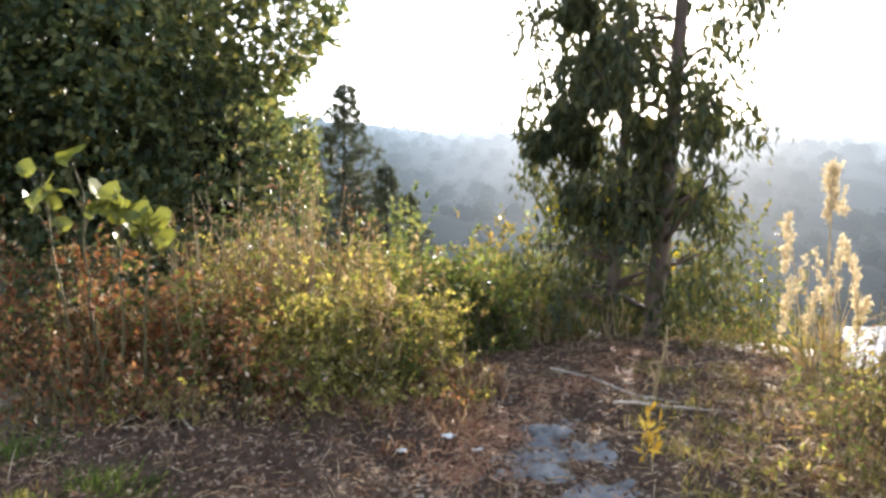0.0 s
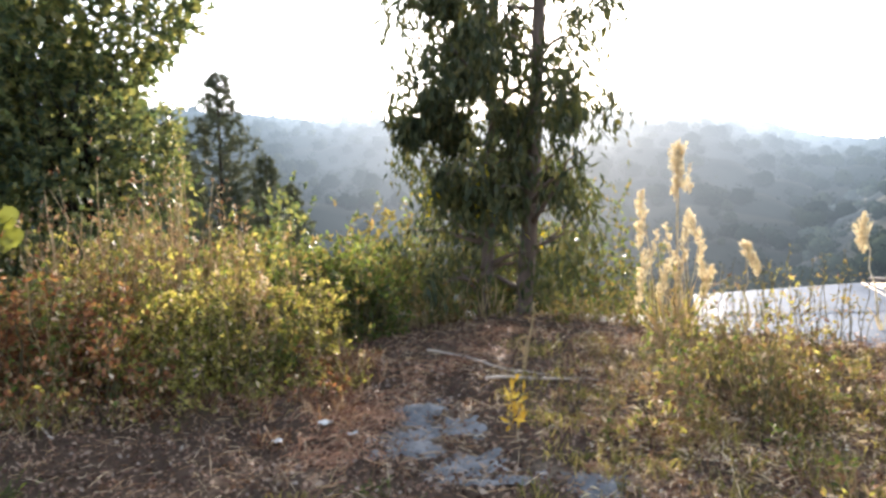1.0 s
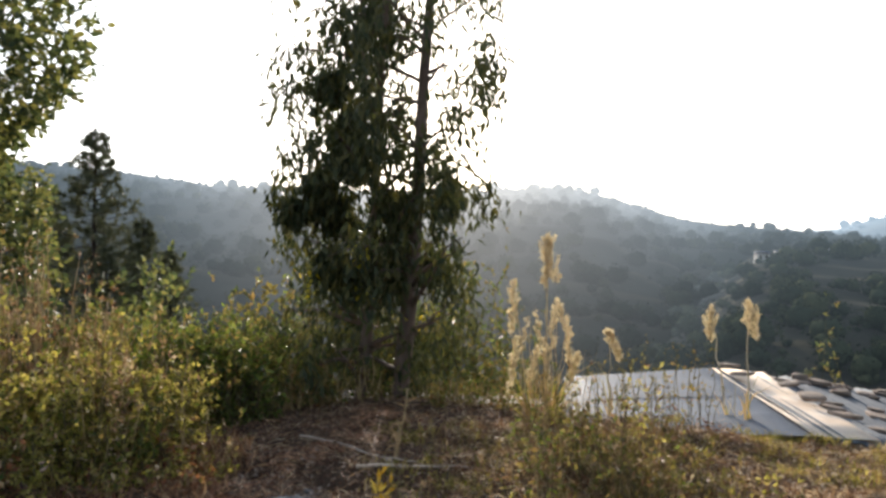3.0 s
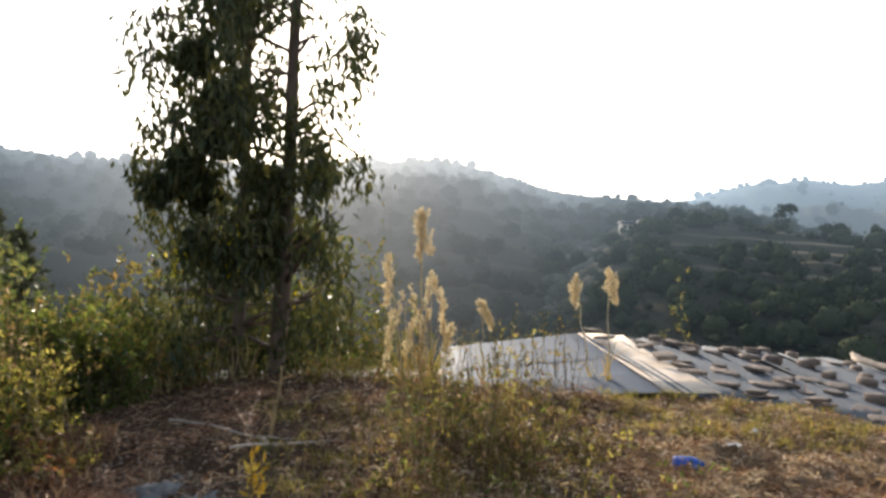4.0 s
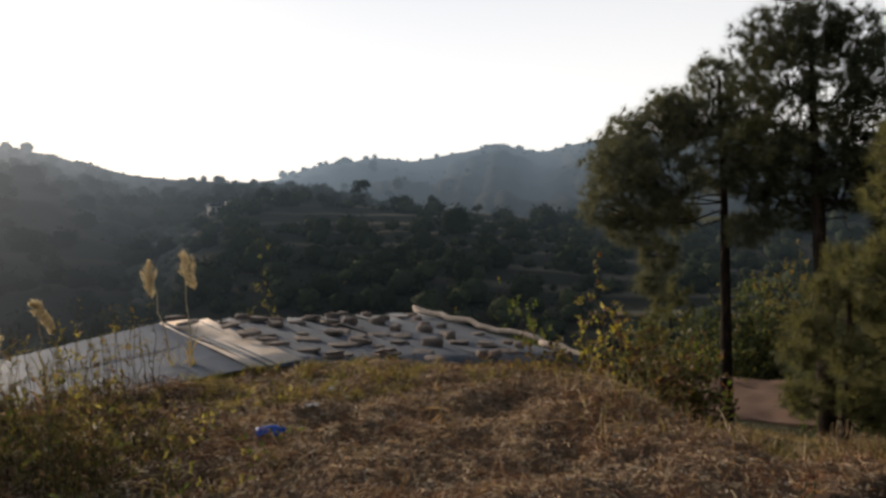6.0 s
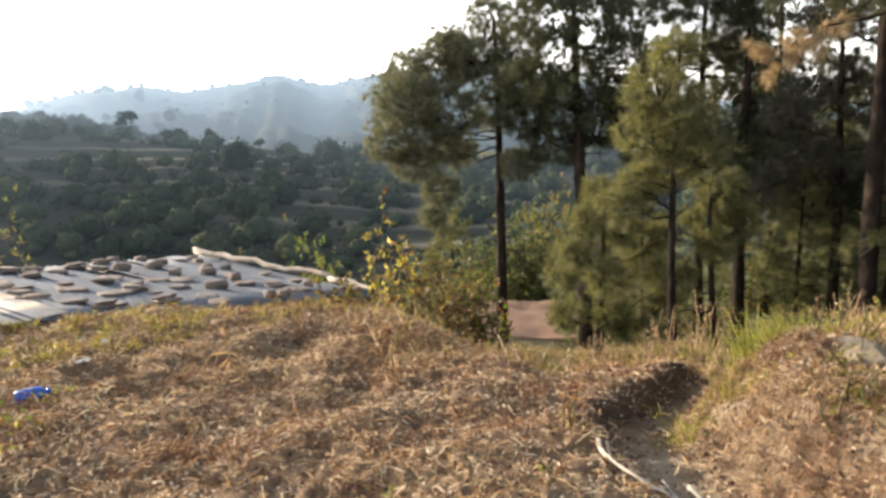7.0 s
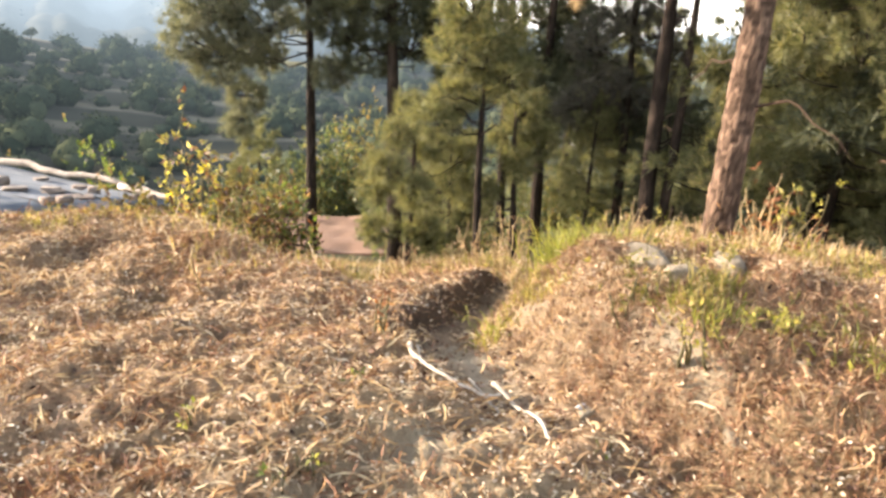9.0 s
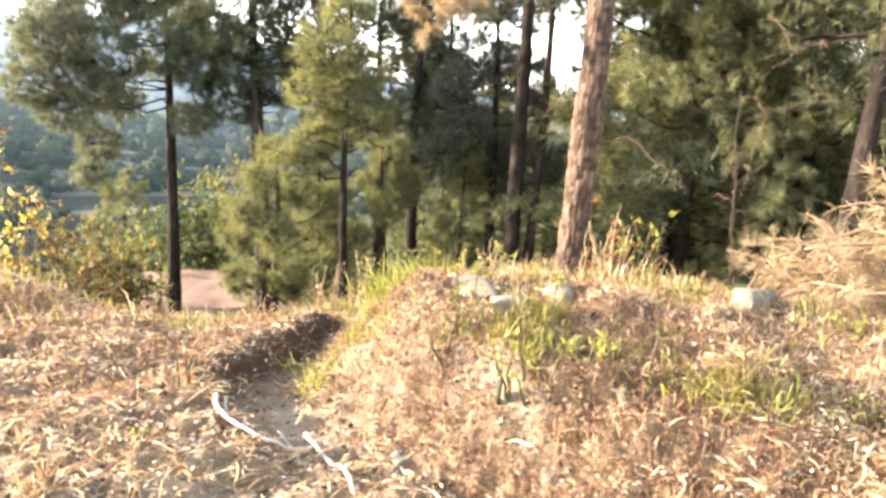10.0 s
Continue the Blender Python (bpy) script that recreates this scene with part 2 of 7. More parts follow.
M_GREEN = leafy("green_leaves", [(0.05, 0.075, 0.02), (0.09, 0.125, 0.032), (0.155, 0.19, 0.055)], 0.5)
M_OLIVE = leafy("olive_scrub_leaves", [(0.07, 0.06, 0.03), (0.125, 0.11, 0.045), (0.19, 0.16, 0.06), (0.25, 0.17, 0.08)], 0.4)
M_BIGLEAF = leafy("broad_leaves", [(0.09, 0.12, 0.03), (0.15, 0.17, 0.04), (0.22, 0.22, 0.07)], 0.45, 0.4, 1.2)
M_STRAW = leafy("straw", [(0.11, 0.055, 0.034), (0.31, 0.18, 0.098), (0.49, 0.325, 0.18), (0.72, 0.58, 0.41)], 0.2, tint=0.78)
M_GOLD = leafy("golden_straw", [(0.24, 0.125, 0.055), (0.42, 0.26, 0.12), (0.58, 0.41, 0.21), (0.72, 0.58, 0.37)], 0.18, tint=0.7)
M_CHIP = leafy("straw_chips", [(0.25, 0.15, 0.095), (0.43, 0.31, 0.205), (0.60, 0.48, 0.35), (0.74, 0.64, 0.5)], 0.1, tint=0.8)
M_BROWNLEAF = leafy("fallen_leaves", [(0.05, 0.027, 0.019), (0.13, 0.066, 0.043), (0.22, 0.13, 0.085), (0.35, 0.25, 0.18)], 0.08)
M_PALELEAF = leafy("pale_fallen_leaves", [(0.08, 0.045, 0.03), (0.17, 0.11, 0.08), (0.27, 0.195, 0.15), (0.36, 0.29, 0.24)], 0.1, 0.85)
M_REDSTEM = leafy("pulled_reddish_stems", [(0.10, 0.04, 0.024), (0.24, 0.105, 0.06), (0.40, 0.205, 0.115), (0.54, 0.35, 0.22)], 0.2, tint=0.7)
M_REDSTRAW = leafy("reddish_dry_stems", [(0.09, 0.038, 0.024), (0.20, 0.095, 0.055), (0.33, 0.18, 0.10), (0.46, 0.31, 0.18)], 0.15, tint=0.7)
M_GRASS = leafy("grass_blades", [(0.09, 0.10, 0.025), (0.18, 0.17, 0.05), (0.30, 0.25, 0.09), (0.40, 0.30, 0.14)], 0.45)
M_FRESH = leafy("fresh_grass", [(0.14, 0.155, 0.035), (0.22, 0.23, 0.06), (0.32, 0.30, 0.10)], 0.45)
M_PLUME = leafy("plume", [(0.48, 0.38, 0.28), (0.64, 0.54, 0.42), (0.78, 0.70, 0.58)], 0.5, glow=1.15, tint=0.68)
M_REED = solid("pale_reed_stem", [(0.34, 0.26, 0.15), (0.55, 0.45, 0.29)], 14.0, 0.75, 0.2)
M_STALK = solid("dry_stalk", [(0.25, 0.17, 0.08), (0.42, 0.31, 0.16)], 20.0, 0.8, 0.2)
M_STEM = solid("weed_stem", [(0.05, 0.05, 0.02), (0.13, 0.10, 0.04)], 20.0, 0.8, 0.2)
# blue of the reflected sky is put into this grey sheet's base colour
M_SHEET = solid("sky_tinted_roof_sheet", [(0.075, 0.096, 0.132), (0.097, 0.12, 0.158), (0.12, 0.143, 0.18)], 1.2, 0.75, 0.08, 60.0)
M_SHEET_B = solid("weathered_roof_sheet", [(0.07, 0.08, 0.093), (0.11, 0.12, 0.133), (0.15, 0.155, 0.165)], 1.8, 0.75, 0.15, 50.0)
# warm pale base colour paints in the sunlight on the ridge sheet
M_SUN_SHEET = solid("painted_sun_sheet", [(0.58, 0.46, 0.35), (0.78, 0.65, 0.52)], 4.0, 0.7, 0.1, 50.0, spec=0.15)
M_STONE = solid("roof_stone", [(0.11, 0.085, 0.066), (0.22, 0.17, 0.135), (0.37, 0.29, 0.235)], 7.0, 0.9, 0.5, 35.0)
M_SLAB = solid("blue_grey_slab", [(0.07, 0.068, 0.068), (0.145, 0.14, 0.138), (0.26, 0.25, 0.24)], 9.0, 0.9, 0.5, 30.0)
M_ROCK = solid("pale_rock", [(0.12, 0.094, 0.064), (0.22, 0.175, 0.12), (0.33, 0.27, 0.195)], 5.0, 0.9, 0.5, 30.0)
M_WALL = solid("mud_wall", [(0.22, 0.17, 0.13), (0.33, 0.26, 0.2)], 3.0, 0.95, 0.4, 30.0)
M_LOG = solid("bare_log", [(0.22, 0.175, 0.14), (0.35, 0.285, 0.225), (0.47, 0.395, 0.32)], 6.0, 0.8, 0.4, 30.0, stretch=(1, 1, 1))
M_BRUSH = solid("dry_brushwood", [(0.15, 0.085, 0.05), (0.28, 0.175, 0.11)], 10.0, 0.8, 0.3)
M_STICK = solid("bleached_stick", [(0.36, 0.30, 0.23), (0.52, 0.45, 0.37)], 10.0, 0.8, 0.3)
M_BLUE = solid("blue_plastic", [(0.01, 0.07, 0.35), (0.015, 0.10, 0.48)], 4.0, 0.35, 0.05)
M_WHITE = solid("white_plaster", [(0.45, 0.43, 0.40), (0.6, 0.58, 0.55)], 3.0, 0.8, 0.1)
M_DARK = solid("dark_opening", [(0.02, 0.02, 0.02), (0.04, 0.04, 0.04)], 3.0, 0.8, 0.1)
# backdrop surfaces carry painted haze as faint emission
M_RIDGE = painted_haze_material("hazy_ridge", (0.036, 0.037, 0.027), dry=(0.055, 0.05, 0.035), haze_glow=1.35)
M_RIDGE_TREE = painted_haze_material("hazy_ridge_trees", (0.034, 0.039, 0.027), True, haze_glow=1.33)
M_FAR = painted_haze_material("far_hazy_ridge", (0.028, 0.03, 0.026), dry=(0.05, 0.048, 0.038), haze_glow=0.72)
M_FAR_TREE = painted_haze_material("far_ridge_trees", (0.02, 0.025, 0.02), True, haze_glow=0.66)
M_HILL = painted_haze_material("scrub_hillside", (0.045, 0.043, 0.031), dry=(0.14, 0.122, 0.086), haze_glow=2.1)
M_CLUMP = painted_haze_material("far_tree_clumps", (0.044, 0.053, 0.034), True, 1.6, haze_glow=1.9)
M_FIELD = solid("ploughed_field", [(0.13, 0.072, 0.046), (0.21, 0.125, 0.082)], 0.8, 0.95, 0.3)


# ---- mesh helpers ----
def mesh_np(name, V, F, mat, smooth=False):
    me = bpy.data.meshes.new(name)
    V, F = np.ascontiguousarray(V, np.float32), np.ascontiguousarray(F, np.int32)
    me.vertices.add(len(V))
    me.vertices.foreach_set("co", V.ravel())
    me.loops.add(F.size)
    me.loops.foreach_set("vertex_index", F.ravel())
    me.polygons.add(len(F))
    me.polygons.foreach_set("loop_start", np.arange(0, F.size, F.shape[1], dtype=np.int32))
    me.update(calc_edges=True)
    if smooth:
        me.polygons.foreach_set("use_smooth", np.ones(len(F), bool))
    me.materials.append(mat)
    return me


def part(name, me, parent, label=""):
    ob = new(name, me)
    ob.parent = parent
    return tagged(ob, label)


def thing(name, label, category, at=(0, 0, 0), me=None, group="", kind="", rz=0.0):
    ob = new(name, me)
    ob.matrix_basis = pose(*at, 0, 0, rz)
    return tagged(ob, label, category, group, kind)


def smooth01(x):
    x = np.clip(x, 0, 1)
    return x * x * (3 - 2 * x)


def unit(v):
    return v / np.maximum(np.linalg.norm(v, axis=-1, keepdims=True), 1e-9)


def ball(n, rng):
    return unit(rng.normal(size=(n, 3)))


def tube(points, radii, sides=8, wob=0.0, rng=None, relief=None):
    """Rings along a line of points; the ends are closed to a point."""
    P, R = np.asarray(points, float), np.asarray(radii, float)
    T = unit(np.gradient(P, axis=0))
    ref = np.where(np.abs(T[:, 2:3]) > 0.9, np.array([[1.0, 0, 0]]), np.array([[0, 0, 1.0]]))
    A = unit(np.cross(T, ref))
    B = np.cross(T, A)
    a = np.linspace(0, 2 * np.pi, sides, endpoint=False)
    k = np.ones((len(P), sides))
    if wob:
        k += rng.uniform(-wob, wob, k.shape)
    if relief is not None:
        k += relief
    V = P[:, None] + (R[:, None] * k)[..., None] * (np.cos(a)[None, :, None] * A[:, None] + np.sin(a)[None, :, None] * B[:, None])
    i, j = np.meshgrid(np.arange(len(P) - 1), np.arange(sides), indexing="ij")
    jn = (j + 1) % sides
    F = np.stack([i * sides + j, i * sides + jn, (i + 1) * sides + jn, (i + 1) * sides + j], -1).reshape(-1, 4)
    V = V.reshape(-1, 3)
    n = len(V)
    V = np.vstack([V, P[:1], P[-1:]])
    top = (len(P) - 1) * sides
    caps = [[n, (q + 1) % sides, q] for q in range(sides)] + [[n + 1, top + q, top + (q + 1) % sides] for q in range(sides)]
    return V, F, np.array(caps)


def join(pieces, name, mat, smooth=True):
    """Quads and triangles of several tubes in one mesh."""
    V, Q, T, n = [], [], [], 0
    for v, q, t in pieces:
        V.append(v), Q.append(q + n), T.append(t + n)
        n += len(v)
    Q, T = np.vstack(Q), np.vstack(T)
    tri = np.vstack([Q[:, [0, 1, 2]], Q[:, [0, 2, 3]], T])
    return mesh_np(name, np.vstack(V), tri, mat, smooth)


def bend(a, b, n, sag, rng, jitter=0.0):
    """A bowed line from a to b."""
    a, b = np.asarray(a, float), np.asarray(b, float)
    s = np.linspace(0, 1, n)[:, None]
    P = a + (b - a) * s + np.array([0, 0, 1.0]) * sag * np.sin(np.pi * s)
    if jitter:
        P[1:-1] += rng.normal(size=(n - 2, 3)) * jitter
    return P


def leaf_mesh(name, P, D, size, aspect, mat, rng, fold=0.25, out=None):
    """One four-cornered folded leaf at each place, pointing along D."""
    n = len(P)
    D = unit(D)
    S = unit(np.cross(D, ball(n, rng) if out is None else out))
    N = np.cross(D, S)
    L = (np.ones(n) * size * rng.uniform(0.65, 1.3, n))[:, None]
    Wd = L * aspect
    c1 = P + D * L * 0.45 + S * Wd * 0.5 + N * Wd * fold
    c2 = P + D * L * 0.45 - S * Wd * 0.5 + N * Wd * fold
    V = np.stack([P, c1, P + D * L, c2], 1).reshape(-1, 3)
    return mesh_np(name, V, np.arange(4 * n).reshape(-1, 4), mat)


def blade_mesh(name, P, D, length, width, mat, rng, droop=0.0):
    """One narrow bent blade (two triangles, joined) at each place."""
    n = len(P)
    D = unit(D)
    S = unit(np.cross(D, ball(n, rng)))
    L = (np.ones(n) * length * rng.uniform(0.6, 1.25, n))[:, None]
    Wd = (np.ones(n) * width)[:, None]
    mid = P + D * L * 0.55
    tip = P + D * L + np.array([0, 0, -1.0]) * droop * L
    V = np.stack([P - S * Wd * 0.5, P + S * Wd * 0.5, mid + S * Wd * 0.4, mid - S * Wd * 0.4, tip], 1).reshape(-1, 3)
    b = 5 * np.arange(n)[:, None]
    F = np.vstack([b + [[0, 1, 2]], b + [[0, 2, 3]], b + [[3, 2, 4]]])
    return mesh_np(name, V, F, mat)


def curl_mesh(name, P, heading, length, width, mat, rng, arch=0.16, parts=5):
    """Long dry strands that lie on the ground: narrow ribbons that curl sideways and arch up."""
    n = len(P)
    turn = rng.normal(size=n) * 0.26
    step = length * rng.uniform(0.6, 1.3, n) / parts
    rise = rng.uniform(0.1, 1.0, n) * arch * step * parts
    C, a, rows = P.copy(), heading.copy(), []
    for k in range(parts + 1):
        side = np.stack([-np.sin(a), np.cos(a), rng.normal(size=n) * 0.5], -1)
        w = (width * (1.0 if k < parts else 0.3) * rng.uniform(0.7, 1.2, n))[:, None] * 0.5
        lift = np.zeros((n, 3))
        lift[:, 2] = rise * np.sin(np.pi * (0.15 + 0.85 * k / parts))
        rows.append(np.stack([C + lift - side * w, C + lift + side * w], 1))
        C = C + np.stack([np.cos(a), np.sin(a), np.zeros(n)], -1) * step[:, None]
        a = a + turn
    V = np.stack(rows, 1).reshape(-1, 3)
    m = 2 * (parts + 1)
    b = m * np.arange(n)[:, None]
    F = np.vstack([b + [[2 * k, 2 * k + 1, 2 * k + 3, 2 * k + 2]] for k in range(parts)])
    return mesh_np(name, V, F, mat)


def needle_mesh(name, P, D, per, length, width, mat, rng):
    """Tufts of thin needles that spray from each place."""
    n = len(P)
    P, D = np.repeat(P, per, 0), np.repeat(unit(D), per, 0)
    D = unit(D * 0.75 + ball(n * per, rng) * 0.8 + np.array([0, 0, -0.12]))
    L = (length * rng.uniform(0.7, 1.2, n * per))[:, None]
    S = unit(np.cross(D, ball(n * per, rng)))
    V = np.stack([P - S * width * 0.5, P + S * width * 0.5, P + D * L], 1).reshape(-1, 3)
    return mesh_np(name, V, np.arange(3 * n * per).reshape(-1, 3), mat)


# ---- ground ----
CX, CY = 0.25, -0.3
CREST = ((-180, 14), (-60, 14), (-30, 12), (-8, 10), (2, 8.0), (8, 7.5), (14, 7.4), (22, 7.1), (36, 6.9), (50, 6.6), (60, 6.2), (67, 5.8), (73, 5.4), (76, 4.9), (81, 4.35), (87, 3.9), (92, 4.2), (97, 4.6), (105, 5.0), (140, 6.0), (160, 14), (180, 14))
AZ_C, R_C = np.array([c[0] for c in CREST], float), np.array([c[1] for c in CREST], float)


TRAIL_X = np.array([1.0, 2.2, 2.7, 3.1, 3.5, 3.8, 4.05, 4.4, 4.9, 5.6, 7.0, 9.0])
TRAIL_Y = np.array([-1.2, -1.02, -0.86, -0.66, -0.48, -0.40, -0.42, -0.66, -0.98, -1.3, -1.75, -2.3])


HOLLOWS = ((4.40, 2.93, 0.10, 0.17), (4.42, 1.12, 0.08, 0.13), (3.76, 0.61, 0.08, 0.1), (5.2, 1.96, 0.06, 0.14), (3.2, 1.5, 0.06, 0.12), (4.2, 2.5, 0.07, 0.12), (4.6, 1.74, 0.05, 0.1), (3.36, 0.94, 0.06, 0.1), (2.9, 1.0, 0.05, 0.09), (2.7, 1.9, 0.05, 0.1))


def waves(x, y, f, seed):
    """Cheap smooth unevenness, about -1 to 1."""
    r = np.random.default_rng(seed)
    out = 0
    for _ in range(6):
        a, p, k = r.uniform(0, 6.28), r.uniform(0, 6.28), f * r.uniform(0.6, 1.7)
        out = out + np.sin((x * np.cos(a) + y * np.sin(a)) * k + p)
    return out / 3.0


def trail(x, y):
    """Distance across the foot trail, which leaves the terrace between the field and the bank."""
    return y - np.interp(x, TRAIL_X, TRAIL_Y)


def height(x, y):
    x, y = np.asarray(x, float), np.asarray(y, float)
    dx, dy = x - CX, y - CY
    r, az = np.hypot(dx, dy), np.degrees(np.arctan2(dx, dy))
    rc = np.interp(az, AZ_C, R_C)
    d = np.maximum(0, r - rc)
    steep = np.interp(az, [-60, -10, 0, 20, 67, 74, 90, 140], [0.16, 0.2, 0.4, 0.5, 0.5, 0.33, 0.33, 0.2])
    fall = steep * np.minimum(d, 4) * smooth01(d / 1.2) + 0.31 * np.clip(d - 4, 0, 60) + 0.12 * np.clip(d - 64, 0, 60)
    z = -fall
    near = 1 - smooth01((r - 9) / 6)
    z = z + near * (0.04 * waves(x, y, 2.2, 1) + 0.026 * waves(x, y, 7.0, 2) + 0.016 * waves(x, y, 19.0, 3))
    z = z + (1 - near) * 0.5 * waves(x, y, 0.12, 4) * smooth01((r - 12) / 30)
    # low swell of the field, the bank beside the trail, and the trail's cut
    z = z + 0.06 * np.exp(-((x - 3.0) ** 2 + (y - 0.2) ** 2) / 1.2)
    tr = trail(x, y)
    side = smooth01((-tr - 0.2) / 0.75) * smooth01((r - 1.85) / 1.3) * (az > 60) * (1 - smooth01((az - 140) / 25))
    low = np.minimum(r, 78)
    bank = 0.47 - 0.24 * np.maximum(0, low - 3.75) - 0.06 * np.maximum(0, low - 9) + near * (0.05 * waves(x, y, 5.0, 9) + 0.038 * waves(x, y, 13.0, 10) + 0.014 * waves(x, y, 31.0, 16))
    z = z + (bank - z) * side
    cut = smooth01((0.10 - tr) / 0.09) * smooth01((tr + 0.6) / 0.4) * smooth01((x - 2.9) / 0.5) * (1 - smooth01((x - 6) / 3))
    z = z - (0.035 + 0.075 * smooth01((x - 3.45) / 0.5)) * cut + 0.045 * np.exp(-((tr - 0.20) / 0.09) ** 2) * (1 + 0.4 * waves(x, y, 17.0, 12)) * smooth01((x - 3.75) / 0.3) * (1 - smooth01((x - 5.2) / 0.6))
    z = z - 0.35 * smooth01((r - 4.5) / 0.9) * np.exp(-((tr + 0.1) / 0.6) ** 2) * smooth01((az - 70) / 10)
    # small hollows dug in the field, and clods
    for hx, hy, deep, wide in HOLLOWS:
        z = z - deep * np.exp(-((x - hx) ** 2 + (y - hy) ** 2) / wide ** 2) + deep * 0.8 * np.exp(-((x - hx + 0.1) ** 2 + (y - hy - wide * 1.7) ** 2) / wide ** 2)
    z = z + near * 0.017 * waves(x, y, 31.0, 13) * smooth01((az - 20) / 20)
    return z


def gz(x, y):
    return float(height(x, y))


def bareness(x, y):
    """Where the soil lies open and pale."""
    bare = (0.75 + 0.25 * waves(x, y, 6.0, 15)) * np.exp(-((trail(x, y) + 0.17) / 0.16) ** 2) * smooth01((x - 2.8) / 0.5) * (1 - 0.75 * smooth01((x - 3.55) / 0.4)) * (1 - smooth01((x - 4.6) / 0.6))
    for px, py, s, k in ((0.66, 4.05, 0.22, 0.35), (0.72, 4.35, 0.18, 0.35), (0.82, 3.3, 0.18, 0.35), (1.12, 3.25, 0.16, 0.4), (1.62, 3.15, 0.2, 0.5), (-3.2, 4.7, 0.5, 1.0), (3.0, 5.4, 0.4, 0.5), (3.24, -1.31, 0.055, 1.0), (3.17, -1.32, 0.05, 1.0), (3.1, -1.33, 0.05, 0.9), (3.2, -1.40, 0.05, 1.0), (3.13, -1.41, 0.055, 1.0), (3.06, -1.42, 0.055, 1.0), (2.99, -1.44, 0.06, 1.0), (2.92, -1.465, 0.06, 1.0), (2.85, -1.48, 0.07, 0.9), (2.77, -1.48, 0.09, 0.7), (3.75, -0.97, 0.18, 0.7), (3.42, -0.60, 0.10, 1.2), (3.5, -0.64, 0.08, 1.1), (3.3, -0.66, 0.10, 1.2), (3.22, -0.72, 0.08, 0.9), (3.3, -1.15, 0.3, 0.3), (2.6, -0.45, 0.4, 0.6), (2.2, -0.2, 0.45, 0.55), (3.0, 0.0, 0.3, 0.35), (2.0, 2.2, 0.6, 0.25)):
        bare = np.maximum(bare, k * np.exp(-((x - px) ** 2 + (y - py) ** 2) / s ** 2) * (0.75 + 0.35 * waves(x, y, 9.0, 11)))
    return bare


def build_ground():
    rings = np.r_[0.002, np.geomspace(0.25, 2.0, 60)[:-1], np.geomspace(2.0, 6.2, 110)[:-1], np.geomspace(6.2, 14, 36)[:-1], np.geomspace(14, 3000, 105)]
    a = np.radians(np.r_[np.arange(0, 30, 0.75), np.arange(30, 140, 0.36), np.arange(140, 360, 1.0)])
    R, A = np.meshgrid(rings, a, indexing="ij")
    X, Y = CX + R * np.sin(A), CY + R * np.cos(A)
    Zs = height(X, Y)
    n = len(a)
    V = np.stack([X, Y, Zs], -1).reshape(-1, 3)
    i, j = np.meshgrid(np.arange(len(rings) - 1), np.arange(n), indexing="ij")
    jn = (j + 1) % n
    F = np.stack([i * n + j, (i + 1) * n + j, (i + 1) * n + jn, i * n + jn], -1).reshape(-1, 4)
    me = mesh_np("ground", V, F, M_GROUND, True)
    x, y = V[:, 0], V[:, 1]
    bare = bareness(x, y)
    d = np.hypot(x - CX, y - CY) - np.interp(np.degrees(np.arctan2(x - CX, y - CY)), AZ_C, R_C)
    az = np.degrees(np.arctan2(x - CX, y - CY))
    # the trail term paints the cut's shadow; the azimuth term is leaf mould
    att = me.attributes.new("mould_shade", "FLOAT", "POINT")
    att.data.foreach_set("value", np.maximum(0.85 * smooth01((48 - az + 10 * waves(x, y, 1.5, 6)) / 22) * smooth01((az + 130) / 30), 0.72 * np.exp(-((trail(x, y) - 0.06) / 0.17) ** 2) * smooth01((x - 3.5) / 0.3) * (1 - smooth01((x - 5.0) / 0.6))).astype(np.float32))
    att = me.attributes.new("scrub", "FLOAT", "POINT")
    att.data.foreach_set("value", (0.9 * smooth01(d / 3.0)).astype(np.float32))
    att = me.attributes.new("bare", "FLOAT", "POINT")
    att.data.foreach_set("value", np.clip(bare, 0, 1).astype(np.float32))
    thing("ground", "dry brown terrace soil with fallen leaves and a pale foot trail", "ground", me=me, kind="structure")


build_ground()


